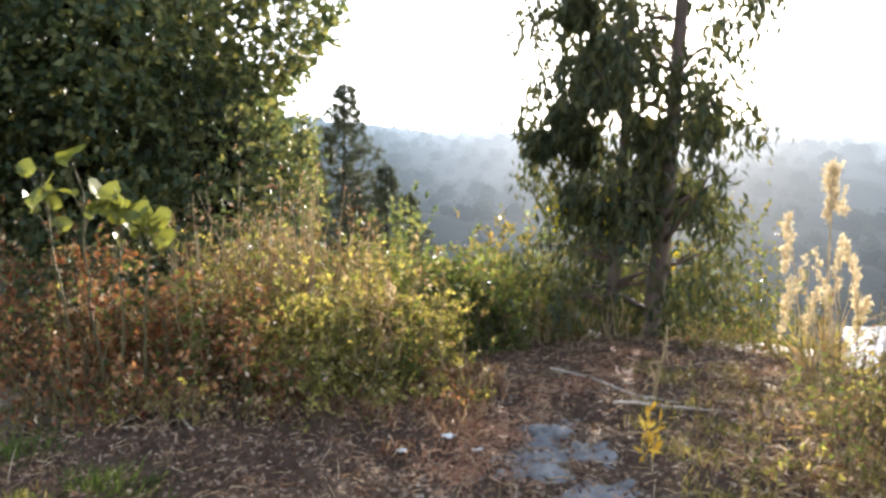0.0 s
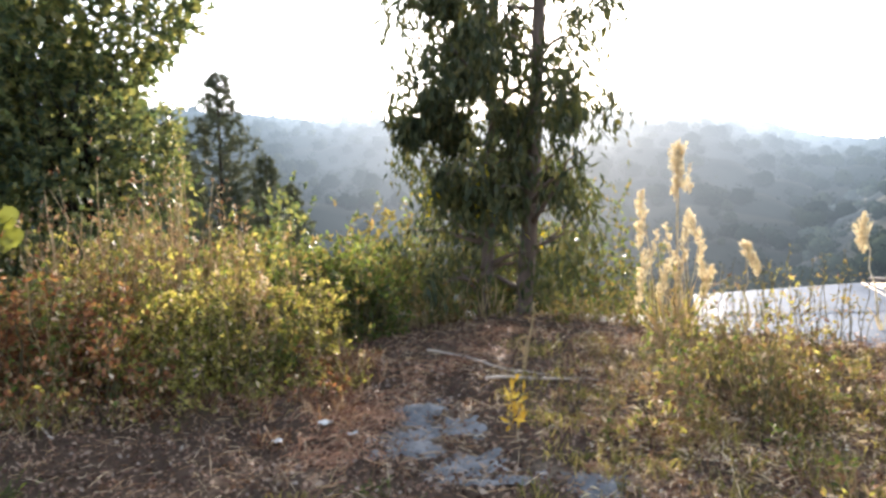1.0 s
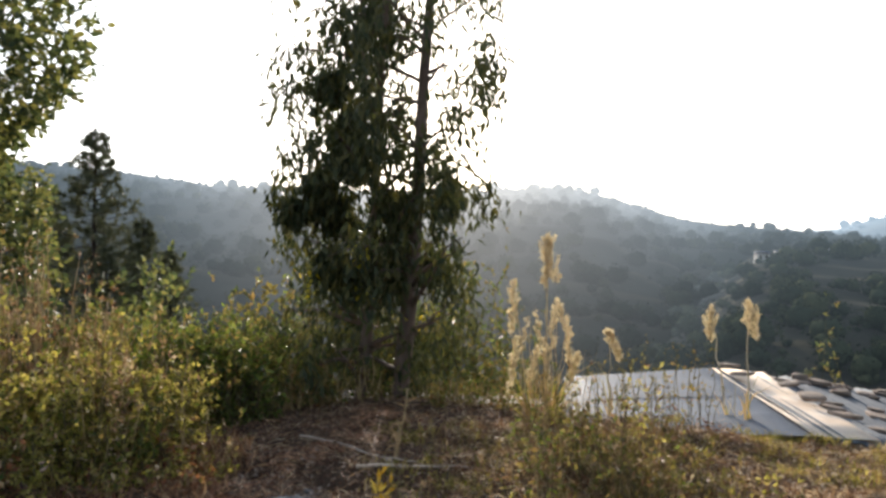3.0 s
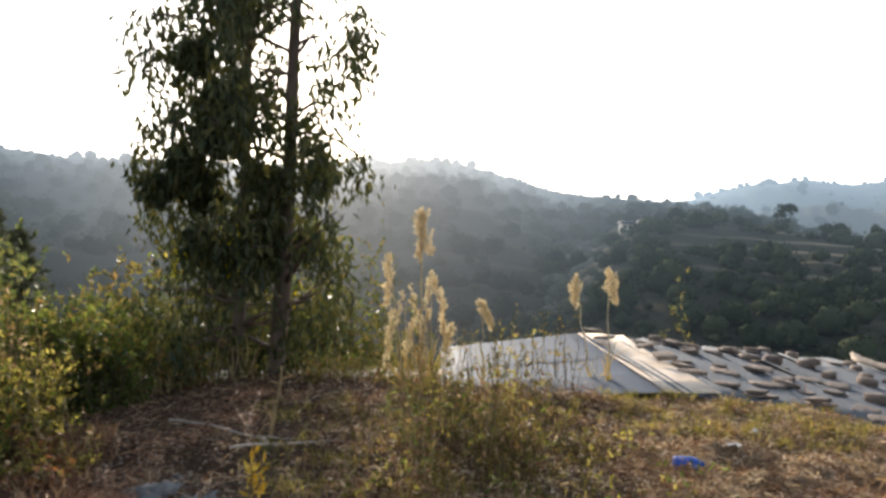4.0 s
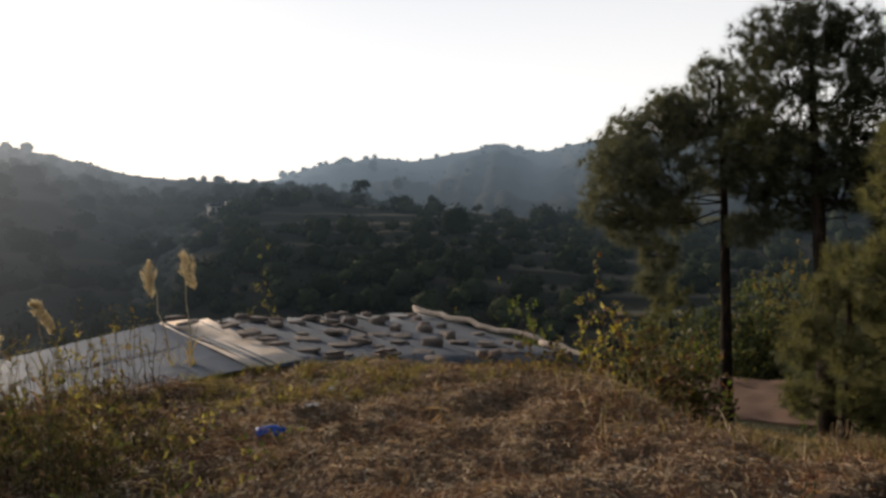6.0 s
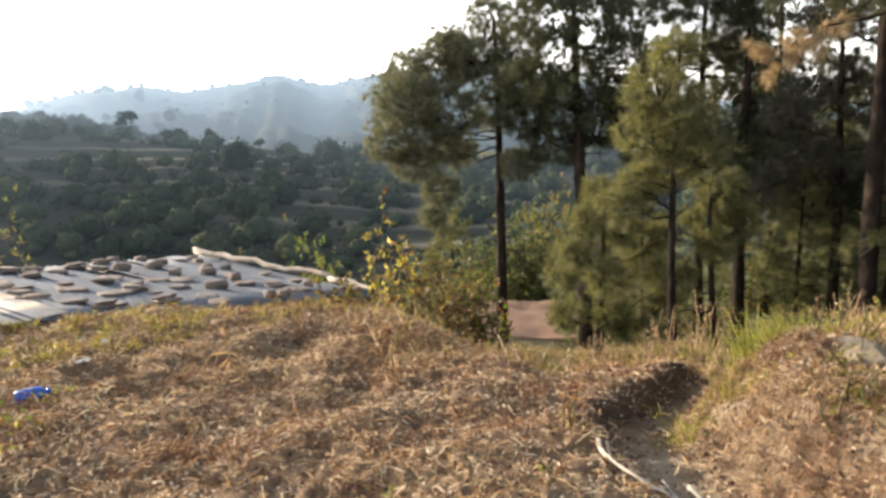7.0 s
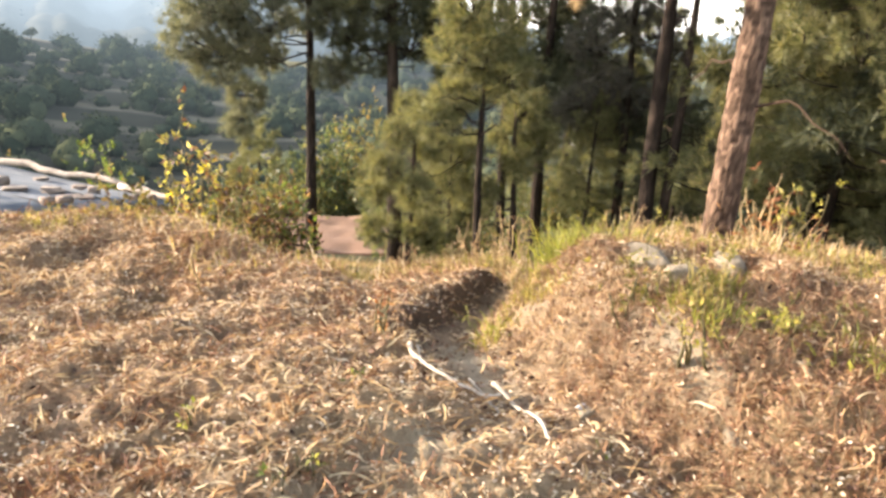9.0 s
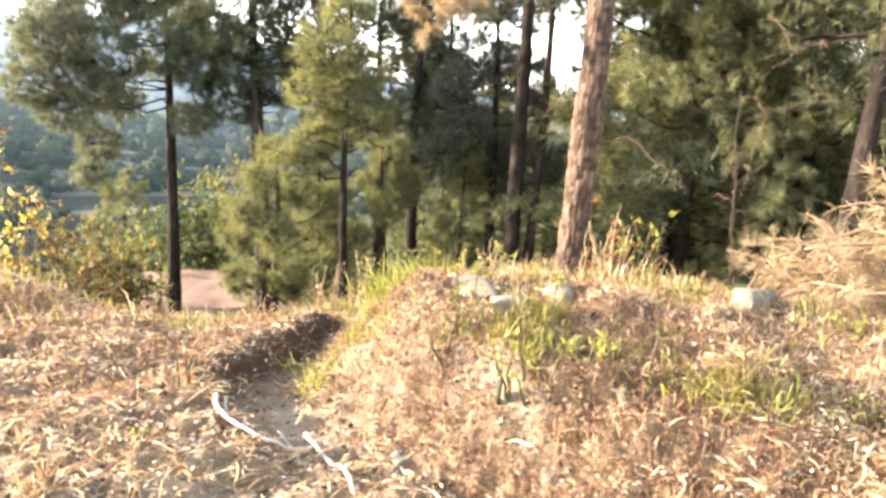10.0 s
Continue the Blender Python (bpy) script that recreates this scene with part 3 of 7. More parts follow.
# ---- hills across the valley ----
def ridge_mesh(name, mat, skyline, dist, near, base, rough, az_step=0.25, rows=26, steps=0.0, gullies=0.0):
    """A hillside from a skyline of (azimuth, elevation): old terraces as steps, gullies down the fall line, dry grass on the treads."""
    az = np.arange(skyline[0][0], skyline[-1][0] + 0.01, az_step)
    el = np.interp(az, [s[0] for s in skyline], [s[1] for s in skyline])
    kern = np.ones(5) / 5
    el = np.convolve(np.pad(el, 2, mode="edge"), kern, "valid")
    s = np.linspace(0, 1, rows)
    A, S = np.meshgrid(np.radians(az), s, indexing="ij")
    D = near + (dist - near) * S
    top = 1.5 + dist * np.tan(np.radians(el))[:, None]
    X, Y = D * np.sin(A), D * np.cos(A)
    prof = S ** 0.9
    phase = prof * steps + 0.35 * waves(X, Y, 0.03, 25) if steps else prof * 0
    if steps:
        prof = prof + 0.6 * np.sin(phase * 2 * np.pi) / (steps * 2 * np.pi)
    Zs = base + (top - base) * prof
    Zs = Zs + rough * (waves(X, Y, 0.03, 21) + 0.5 * waves(X, Y, 0.09, 22) + 0.22 * waves(X, Y, 0.27, 24)) * (0.15 + 0.6 * S * (1 - S) * 4)
    if gullies:
        deg = np.degrees(A) + 2.2 * waves(X, Y, 0.01, 26)
        cleft = np.abs(np.sin(deg * 0.62 + 1.0)) * 0.65 + np.abs(np.sin(deg * 1.47)) * 0.35
        Zs = Zs - gullies * (1 - cleft) * np.sin(np.pi * np.clip(S, 0, 1)) ** 0.7
    back = np.stack([X[:, -1] * 1.25, Y[:, -1] * 1.25, np.full(len(az), base)], -1)
    V = np.concatenate([np.stack([X, Y, Zs], -1), back[:, None]], 1)
    m = rows + 1
    i, j = np.meshgrid(np.arange(len(az) - 1), np.arange(m - 1), indexing="ij")
    F = np.stack([i * m + j, i * m + j + 1, (i + 1) * m + j + 1, (i + 1) * m + j], -1).reshape(-1, 4)
    me = mesh_np(name, V.reshape(-1, 3), F, mat, True)
    if steps:
        dry = smooth01((-np.cos(phase * 2 * np.pi + 0.6) - 0.25) / 0.5) * smooth01(0.55 + 0.8 * waves(X, Y, 0.05, 27))
    else:
        dry = smooth01(0.35 + 0.5 * waves(X, Y, 0.035, 27) + 0.5 * waves(X, Y, 0.011, 28))
    att = me.attributes.new("dry", "FLOAT", "POINT")
    att.data.foreach_set("value", np.concatenate([dry, dry[:, -1:]], 1).astype(np.float32).ravel())
    return me, V


bm0 = bmesh.new()
bmesh.ops.create_icosphere(bm0, subdivisions=2, radius=1)
ICO2_V = np.array([v.co[:] for v in bm0.verts])
ICO2_F = np.array([[v.index for v in f.verts] for f in bm0.faces])
bm0.free()


def clump_mesh(name, P, size, mat, rng, per=64):
    """Far tree crowns: leaf sprays laid over uneven domes, loose at the edge."""
    n = len(P)
    d = ball(n * per, rng)
    d[:, 2] = np.abs(d[:, 2]) * 1.15 - 0.3
    S = np.repeat(size, per)[:, None] * np.repeat(rng.uniform(0.75, 1.25, (n, 3)), per, 0)
    Q = np.repeat(P, per, 0) + d * S * rng.uniform(0.72, 1.05, (n * per, 1))
    out = unit(d + ball(n * per, rng) * 0.35)
    D = unit(np.cross(out, ball(n * per, rng)))
    L = np.repeat(size, per) * 0.36
    return leaf_mesh(name, Q - D * L[:, None] * 0.5, D, L, 0.8, mat, rng, 0.1, out)


def crown_mesh(name, P, size, mat, rng, sprays=110, lobes=2):
    """Far rounded crowns: a few uneven lobes each, broken by small sprays of leaves."""
    V, F, n = [], [], 0
    for p, s in zip(P, size):
        for k in range(lobes):
            c = p + (np.array([0, 0, 0.1]) if k == 0 else ball(1, rng)[0] * np.array([0.62, 0.62, 0.3])) * s
            r = s * (0.68 if k == 0 else rng.uniform(0.34, 0.56))
            v = ICO2_V * (1 + rng.uniform(-0.3, 0.15, (len(ICO2_V), 1))) * np.array([1, 1, rng.uniform(0.75, 1.0)]) * r
            V.append(v + c), F.append(ICO2_F + n)
            n += len(v)
    V, F = np.vstack(V), np.vstack(F)
    m = len(P) * sprays
    d = ball(m, rng)
    d[:, 2] = np.abs(d[:, 2]) * 1.1 - 0.2
    S = np.repeat(size, sprays)
    Q = np.repeat(P, sprays, 0) + d * (S * rng.uniform(0.6, 1.06, m))[:, None]
    D, W, L = unit(d + ball(m, rng) * 0.6), unit(np.cross(d, ball(m, rng))), (S * rng.uniform(0.09, 0.2, m))[:, None]
    T = np.stack([Q - W * L * 0.5, Q + W * L * 0.5, Q + D * L], 1).reshape(-1, 3)
    return mesh_np(name, np.vstack([V, T]), np.vstack([F, np.arange(3 * m).reshape(-1, 3) + len(V)]), mat, True)


def scatter_on(V, n, rng, s0=0.0, s1=1.0):
    """Places on a ridge grid (last row is its back)."""
    m = V.shape[1] - 1
    i = rng.uniform(0, V.shape[0] - 1.001, n)
    j = (s0 + (s1 - s0) * rng.uniform(0, 1, n)) * (m - 1.001)
    i0, j0 = i.astype(int), j.astype(int)
    fi, fj = (i - i0)[:, None], (j - j0)[:, None]
    return (V[i0, j0] * (1 - fi) + V[i0 + 1, j0] * fi) * (1 - fj) + (V[i0, j0 + 1] * (1 - fi) + V[i0 + 1, j0 + 1] * fi) * fj


def build_hills():
    rng = np.random.default_rng(31)
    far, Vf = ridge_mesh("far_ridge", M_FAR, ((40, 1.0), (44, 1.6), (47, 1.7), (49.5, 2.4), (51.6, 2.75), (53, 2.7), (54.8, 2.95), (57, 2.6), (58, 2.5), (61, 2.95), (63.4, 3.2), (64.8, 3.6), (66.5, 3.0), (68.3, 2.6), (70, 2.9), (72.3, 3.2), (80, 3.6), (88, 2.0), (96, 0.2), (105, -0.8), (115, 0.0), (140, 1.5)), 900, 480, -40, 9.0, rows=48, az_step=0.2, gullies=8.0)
    thing("backdrop_far_ridge", "far mountain ridge against the sky, pale haze painted as glow", "mountain", me=far, kind="structure")
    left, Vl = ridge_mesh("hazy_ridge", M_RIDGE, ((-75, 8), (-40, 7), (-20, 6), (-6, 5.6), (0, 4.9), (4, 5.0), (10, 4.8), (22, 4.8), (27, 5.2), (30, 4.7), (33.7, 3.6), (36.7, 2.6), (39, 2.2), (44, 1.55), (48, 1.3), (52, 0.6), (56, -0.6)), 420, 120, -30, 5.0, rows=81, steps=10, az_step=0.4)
    thing("backdrop_hazy_ridge", "wooded ridge lit from behind, grey haze painted as glow", "hill", me=left, kind="structure")
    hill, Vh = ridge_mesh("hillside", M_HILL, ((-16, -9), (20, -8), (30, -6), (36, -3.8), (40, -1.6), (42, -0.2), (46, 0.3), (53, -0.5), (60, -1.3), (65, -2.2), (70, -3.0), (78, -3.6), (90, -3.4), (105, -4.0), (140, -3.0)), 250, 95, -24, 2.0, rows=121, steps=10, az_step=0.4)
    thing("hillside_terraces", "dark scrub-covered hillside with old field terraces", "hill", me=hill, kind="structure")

    def crop(P, size):
        keep = size > 0
        return P[keep], size[keep]

    # scrub stands in rows along the old terraces, with gaps
    P = np.vstack([scatter_on(Vh, 74 + 12 * k, rng, max(0.0, (k - 0.05) / 10), min(1.0, (k + 0.28) / 10)) for k in range(10)])
    P = np.vstack([P, scatter_on(Vh, 760, rng, 0.02, 1.0), scatter_on(Vh, 110, rng, 0.96, 1.0)])
    size = np.clip(rng.gamma(2.4, 0.75, len(P)) + 0.5, 0.8, 4.2)
    size[::15] *= 1.4
    size *= waves(P[:, 0], P[:, 1], 0.06, 29) > -0.75
    P, size = crop(P, size)
    P[:, 2] += size * 0.4
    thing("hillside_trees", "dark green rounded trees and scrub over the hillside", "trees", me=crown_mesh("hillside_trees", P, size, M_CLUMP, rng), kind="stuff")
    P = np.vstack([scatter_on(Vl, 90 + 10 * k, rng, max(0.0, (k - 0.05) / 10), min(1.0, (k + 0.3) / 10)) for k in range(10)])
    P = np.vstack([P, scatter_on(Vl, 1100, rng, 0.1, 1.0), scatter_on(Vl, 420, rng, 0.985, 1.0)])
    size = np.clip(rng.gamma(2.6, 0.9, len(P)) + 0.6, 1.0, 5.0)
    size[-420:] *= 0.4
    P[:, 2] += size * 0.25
    thing("ridge_trees", "grey-green trees along the wooded ridge, haze painted as glow", "trees", me=crown_mesh("ridge_trees", P, size, M_RIDGE_TREE, rng, 45, 1), kind="stuff")
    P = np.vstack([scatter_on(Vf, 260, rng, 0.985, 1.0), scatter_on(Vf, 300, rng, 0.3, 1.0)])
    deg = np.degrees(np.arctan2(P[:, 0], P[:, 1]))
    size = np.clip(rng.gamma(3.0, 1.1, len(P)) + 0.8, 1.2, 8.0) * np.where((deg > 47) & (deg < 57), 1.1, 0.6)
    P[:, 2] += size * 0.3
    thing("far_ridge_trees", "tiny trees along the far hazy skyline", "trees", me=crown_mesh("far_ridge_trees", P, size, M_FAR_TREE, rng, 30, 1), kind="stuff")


build_hills()


# ---- house below the terrace: low gable roof with stones ----
def roof_right(x, y):
    return -0.151 * x + 0.1107 * y + 0.347


RIDGE_FAR, RIDGE_NEAR = np.array([6.12, 7.0, 0.2]), np.array([5.14, 4.48, 0.06])
LEFT_FAR, LEFT_NEAR = np.array([4.5, 7.94, 0.0]), np.array([3.45, 5.85, -0.10])
RIGHT_FAR = np.array([11.25, 6.6, roof_right(11.25, 6.6)])
RIGHT_NEAR = np.array([9.35, 2.6, roof_right(9.35, 2.6)])


def sheet_mesh(name, a, b, c, d, mat, ribs=10, depth=0.012, thick=0.006, sag=0.012, seed=1):
    """A thin ribbed sheet between four corners: a-b one edge, d-c the other; ribs run from a to d."""
    n, m = ribs * 4 + 1, 7
    u, v = np.meshgrid(np.linspace(0, 1, n), np.linspace(0, 1, m), indexing="ij")
    u3, v3 = u[..., None], v[..., None]
    P = (a * (1 - u3) + b * u3) * (1 - v3) + (d * (1 - u3) + c * u3) * v3
    P[..., 2] += depth * np.cos(u * ribs * 2 * np.pi) + sag * waves(u * 3 + seed, v * 3, 2.0, seed)
    Q = P.copy()
    Q[..., 2] -= thick
    V = np.vstack([P.reshape(-1, 3), Q.reshape(-1, 3)])
    i, j = np.meshgrid(np.arange(n - 1), np.arange(m - 1), indexing="ij")
    F = np.stack([i * m + j, (i + 1) * m + j, (i + 1) * m + j + 1, i * m + j + 1], -1).reshape(-1, 4)
    k = n * m
    rim = []
    for p, q in [((i0, 0), (i0 + 1, 0)) for i0 in range(n - 1)] + [((i0 + 1, m - 1), (i0, m - 1)) for i0 in range(n - 1)] + [((0, j0 + 1), (0, j0)) for j0 in range(m - 1)] + [((n - 1, j0), (n - 1, j0 + 1)) for j0 in range(m - 1)]:
        p, q = p[0] * m + p[1], q[0] * m + q[1]
        rim.append([q, p, p + k, q + k])
    return mesh_np(name, V, np.vstack([F, F[:, ::-1] + k, np.array(rim)]), mat, False)


def slab(name, P, z0, mat):
    """Upright wall between two plan points, 0.3 m thick, with given top heights and one foot height."""
    (ax, ay, at), (bx, by, bt) = P
    t = np.array([bx - ax, by - ay])
    nrm = np.array([-t[1], t[0]]) / np.hypot(*t) * 0.15
    V = []
    for x, y, z in ((ax, ay, at), (bx, by, bt)):
        for s in (1, -1):
            V += [[x + s * nrm[0], y + s * nrm[1], z0], [x + s * nrm[0], y + s * nrm[1], z]]
    F = [[0, 1, 5, 4], [2, 6, 7, 3], [0, 2, 3, 1], [4, 5, 7, 6], [1, 3, 7, 5], [0, 4, 6, 2]]
    return mesh_np(name, np.array(V), np.array(F), mat)


def build_house():
    house = thing("house", "low house with a grey sheet roof weighted by stones", "house")
    # left slope: long sheets side by side, seams running with the eave
    for i in range(4):
        s0, s1 = i / 4, min(1.0, (i + 1.02) / 4)
        a, b = LEFT_FAR + (LEFT_NEAR - LEFT_FAR) * s0, LEFT_FAR + (LEFT_NEAR - LEFT_FAR) * s1
        d, c = RIDGE_FAR + (RIDGE_NEAR - RIDGE_FAR) * s0, RIDGE_FAR + (RIDGE_NEAR - RIDGE_FAR) * s1
        lift = np.array([0, 0, 0.002 + 0.003 * (i % 2)])
        part("roof_sheet", sheet_mesh("roof_sheet", a + lift, b + lift, c + lift, d + lift, M_SHEET, 9, 0.003, thick=0.0015, sag=0.0006, seed=i), house, "smooth grey metal roof sheet, reflected sky painted in as blue")
    for i in range(6):
        s0, s1 = i / 6, (i + 1.05) / 6
        d, c = RIDGE_FAR + (RIGHT_FAR - RIDGE_FAR) * s0, RIDGE_FAR + (RIGHT_FAR - RIDGE_FAR) * s1
        a, b = RIDGE_NEAR + (RIGHT_NEAR - RIDGE_NEAR) * s0, RIDGE_NEAR + (RIGHT_NEAR - RIDGE_NEAR) * s1
        lift = np.array([0, 0, 0.006 * (i % 2)])
        part("roof_sheet", sheet_mesh("roof_sheet", a + lift, b + lift, c + lift, d + lift, M_SHEET_B, 8, 0.010, sag=0.02, seed=10 + i), house, "weathered grey corrugated roof sheet")
    # ridge sheet, bent over the top
    R0, R1 = RIDGE_FAR + [0, 0, 0.016], RIDGE_NEAR + [0, 0, 0.016]
    off = np.array([0.58, -0.11, -0.072])
    lap = np.array([-0.07, 0.025, -0.016])
    part("ridge_sheet", sheet_mesh("ridge_sheet", R0 + lap, R0 + off, R1 + off * 0.9, R1 + lap, M_SUN_SHEET, 2, 0.002, seed=33), house, "sheet along the ridge, sunlight painted in as pale colour")
    zf = -3.4
    cs = [LEFT_FAR, RIDGE_FAR, RIGHT_FAR, RIGHT_NEAR, RIDGE_NEAR, LEFT_NEAR]
    mid = sum(cs) / 6
    ins = [p + (mid - p) * np.array([0.07, 0.07, 0]) - np.array([0, 0, 0.09]) for p in cs]
    for p, q in zip(ins, ins[1:] + ins[:1]):
        part("wall", slab("wall", (p, q), zf, M_WALL), house, "mud-plastered house wall")
    for s in (0.08, 0.5, 0.92):
        p = RIDGE_FAR + (RIGHT_FAR - RIDGE_FAR) * s - [0, 0, 0.06]
        q = RIDGE_NEAR + (RIGHT_NEAR - RIDGE_NEAR) * s - [0, 0, 0.06]
        part("rafter", join([tube(bend(p, q, 5, 0, RNG), [0.045] * 5, 7)], "rafter", M_LOG), house, "round wooden rafter end")
    # pale strip beyond the leaning tree, like a wall top; its shed is made up
    shed = thing("pale_strip_shed", "pale strip beyond the tree, given a made-up shed roof", "shed")
    for i in range(4):
        x0, x1 = 0.3 + 1.15 * i, 0.3 + 1.15 * (i + 1.03)
        ys = [8.95 - 0.13 * (x - 0.3) for x in (x0, x1)]
        zs = [-0.15 - 0.075 * (x - 0.3) for x in (x0, x1)]
        corners = [np.array([x0, ys[0], zs[0]]), np.array([x1, ys[1], zs[1]]), np.array([x1 + 0.1, ys[1] + 0.42, zs[1] + 0.02]), np.array([x0 + 0.1, ys[0] + 0.42, zs[0] + 0.02])]
        part("roof_sheet", sheet_mesh("roof_sheet", *corners, M_SUN_SHEET, 6, 0.01, seed=50 + i), shed)
    for p, q in ((np.array([0.4, 9.05, -0.225]), np.array([4.8, 8.49, -0.555])), (np.array([0.5, 9.3, -0.235]), np.array([4.9, 8.74, -0.565]))):
        part("wall", slab("wall", (p, q), -3.0, M_WALL), shed)


def stone_mesh(name, mat, seed, flat=0.4, rough=0.18):
    rng = np.random.default_rng(seed)
    V = ICO2_V * (1 + rng.uniform(-rough, rough, (len(ICO2_V), 1)))
    V = np.sign(V) * np.abs(V) ** 0.42
    V[:, 0] += V[:, 1] * rng.uniform(-0.35, 0.35)
    V[:, 2] *= 1 + 0.25 * V[:, 0] * rng.uniform(-1, 1)
    return mesh_np(name, V * np.array([1, rng.uniform(0.6, 0.9), flat]), ICO2_F, mat)


def build_roof_stones():
    rng = np.random.default_rng(5)
    slabs = [stone_mesh("flat_stone", M_STONE, 60 + i, 0.15) for i in range(5)]
    lumps = [stone_mesh("roof_stone", M_STONE, 70 + i, 0.55) for i in range(3)]
    u_v = [(u + rng.uniform(-0.05, 0.05), v + rng.uniform(-0.07, 0.07)) for u in (0.19, 0.27, 0.36, 0.45, 0.54, 0.63, 0.72, 0.81, 0.9) for v in (0.1, 0.28, 0.45, 0.63, 0.82, 0.95)]
    u_v += [(0.22, 0.97), (0.26, 0.93), (0.46, 0.97), (0.62, 0.98), (0.90, 0.3), (0.8, 0.2), (0.7, 0.1), (0.94, 0.12)]
    for u, v in u_v:
        near = RIDGE_NEAR + (RIGHT_NEAR - RIDGE_NEAR) * u
        p = near + (RIDGE_FAR + (RIGHT_FAR - RIDGE_FAR) * u - near) * v
        lump = rng.uniform() < (0.12 + 0.55 * (u > 0.6))
        me = (lumps if lump else slabs)[rng.integers(3)]
        s = rng.uniform(0.08, 0.12) if lump else rng.uniform(0.09, 0.165)
        ob = thing("roof_stone" if lump else "flat_stone", "rough brown stone weighing down the roof" if lump else "flat brown slate laid on the roof sheets", "stone", me=me, group="stones on the roof")
        ob.matrix_basis = Matrix.LocRotScale((p[0], p[1], p[2] + s * (0.42 if lump else 0.11)), Euler((rng.uniform(-0.08, 0.08), 0.13 + rng.uniform(-0.06, 0.06), rng.uniform(-0.9, 0.9))), (s, s, s))
        if not lump and rng.uniform() < 0.35:
            k = s * rng.uniform(0.7, 0.95)
            top = thing("flat_stone", "flat brown slate stacked on another on the roof", "stone", me=slabs[rng.integers(5)], group="stones on the roof")
            top.matrix_basis = Matrix.LocRotScale((p[0] + rng.uniform(-0.04, 0.04), p[1] + rng.uniform(-0.04, 0.04), p[2] + s * 0.26 + k * 0.13), Euler((rng.uniform(-0.06, 0.06), 0.13, rng.uniform(-1.2, 1.2))), (k, k, k))
    for s in (0.05, 0.22, 0.4, 0.6, 0.85):
        p = RIDGE_FAR + (RIDGE_NEAR - RIDGE_FAR) * s + np.array([0.1 + 0.4 * (s > 0.3), 0, -0.02 * (s > 0.3)])
        k = rng.uniform(0.10, 0.15)
        ob = thing("flat_stone", "flat brown slate laid on the ridge sheet", "stone", me=slabs[int(s * 5) % 5], group="stones on the roof")
        ob.matrix_basis = Matrix.LocRotScale((p[0], p[1], p[2] + 0.04 + k * 0.16), Euler((0, 0.1, s * 7)), (k, k, k))
    log = thing("log", "bare crooked pole lying along the roof edge", "log")
    P = bend((11.1, 6.5, roof_right(11.1, 6.5) + 0.11), (9.95, 3.55, roof_right(9.95, 3.55) + 0.08), 14, 0.02, rng, 0.025)
    part("pole", join([tube(P, np.linspace(0.058, 0.038, 14), 9, 0.1, rng)], "pole", M_LOG), log)
    part("branch_stub", join([tube(bend(P[1], P[1] + [0.1, 0.25, 0.06], 4, 0, rng), [0.05, 0.045, 0.04, 0.03], 7)], "branch_stub", M_LOG), log)
    pole = thing("log", "thin split pole at the corner of the roof", "log")
    P = bend((9.95, 3.6, roof_right(9.95, 3.6) + 0.06), (9.35, 2.65, roof_right(9.35, 2.65) + 0.05), 8, 0.01, rng, 0.01)
    part("pole", join([tube(P, np.linspace(0.05, 0.035, 8), 8, 0.1, rng)], "pole", M_LOG), pole)


build_house()
build_roof_stones()


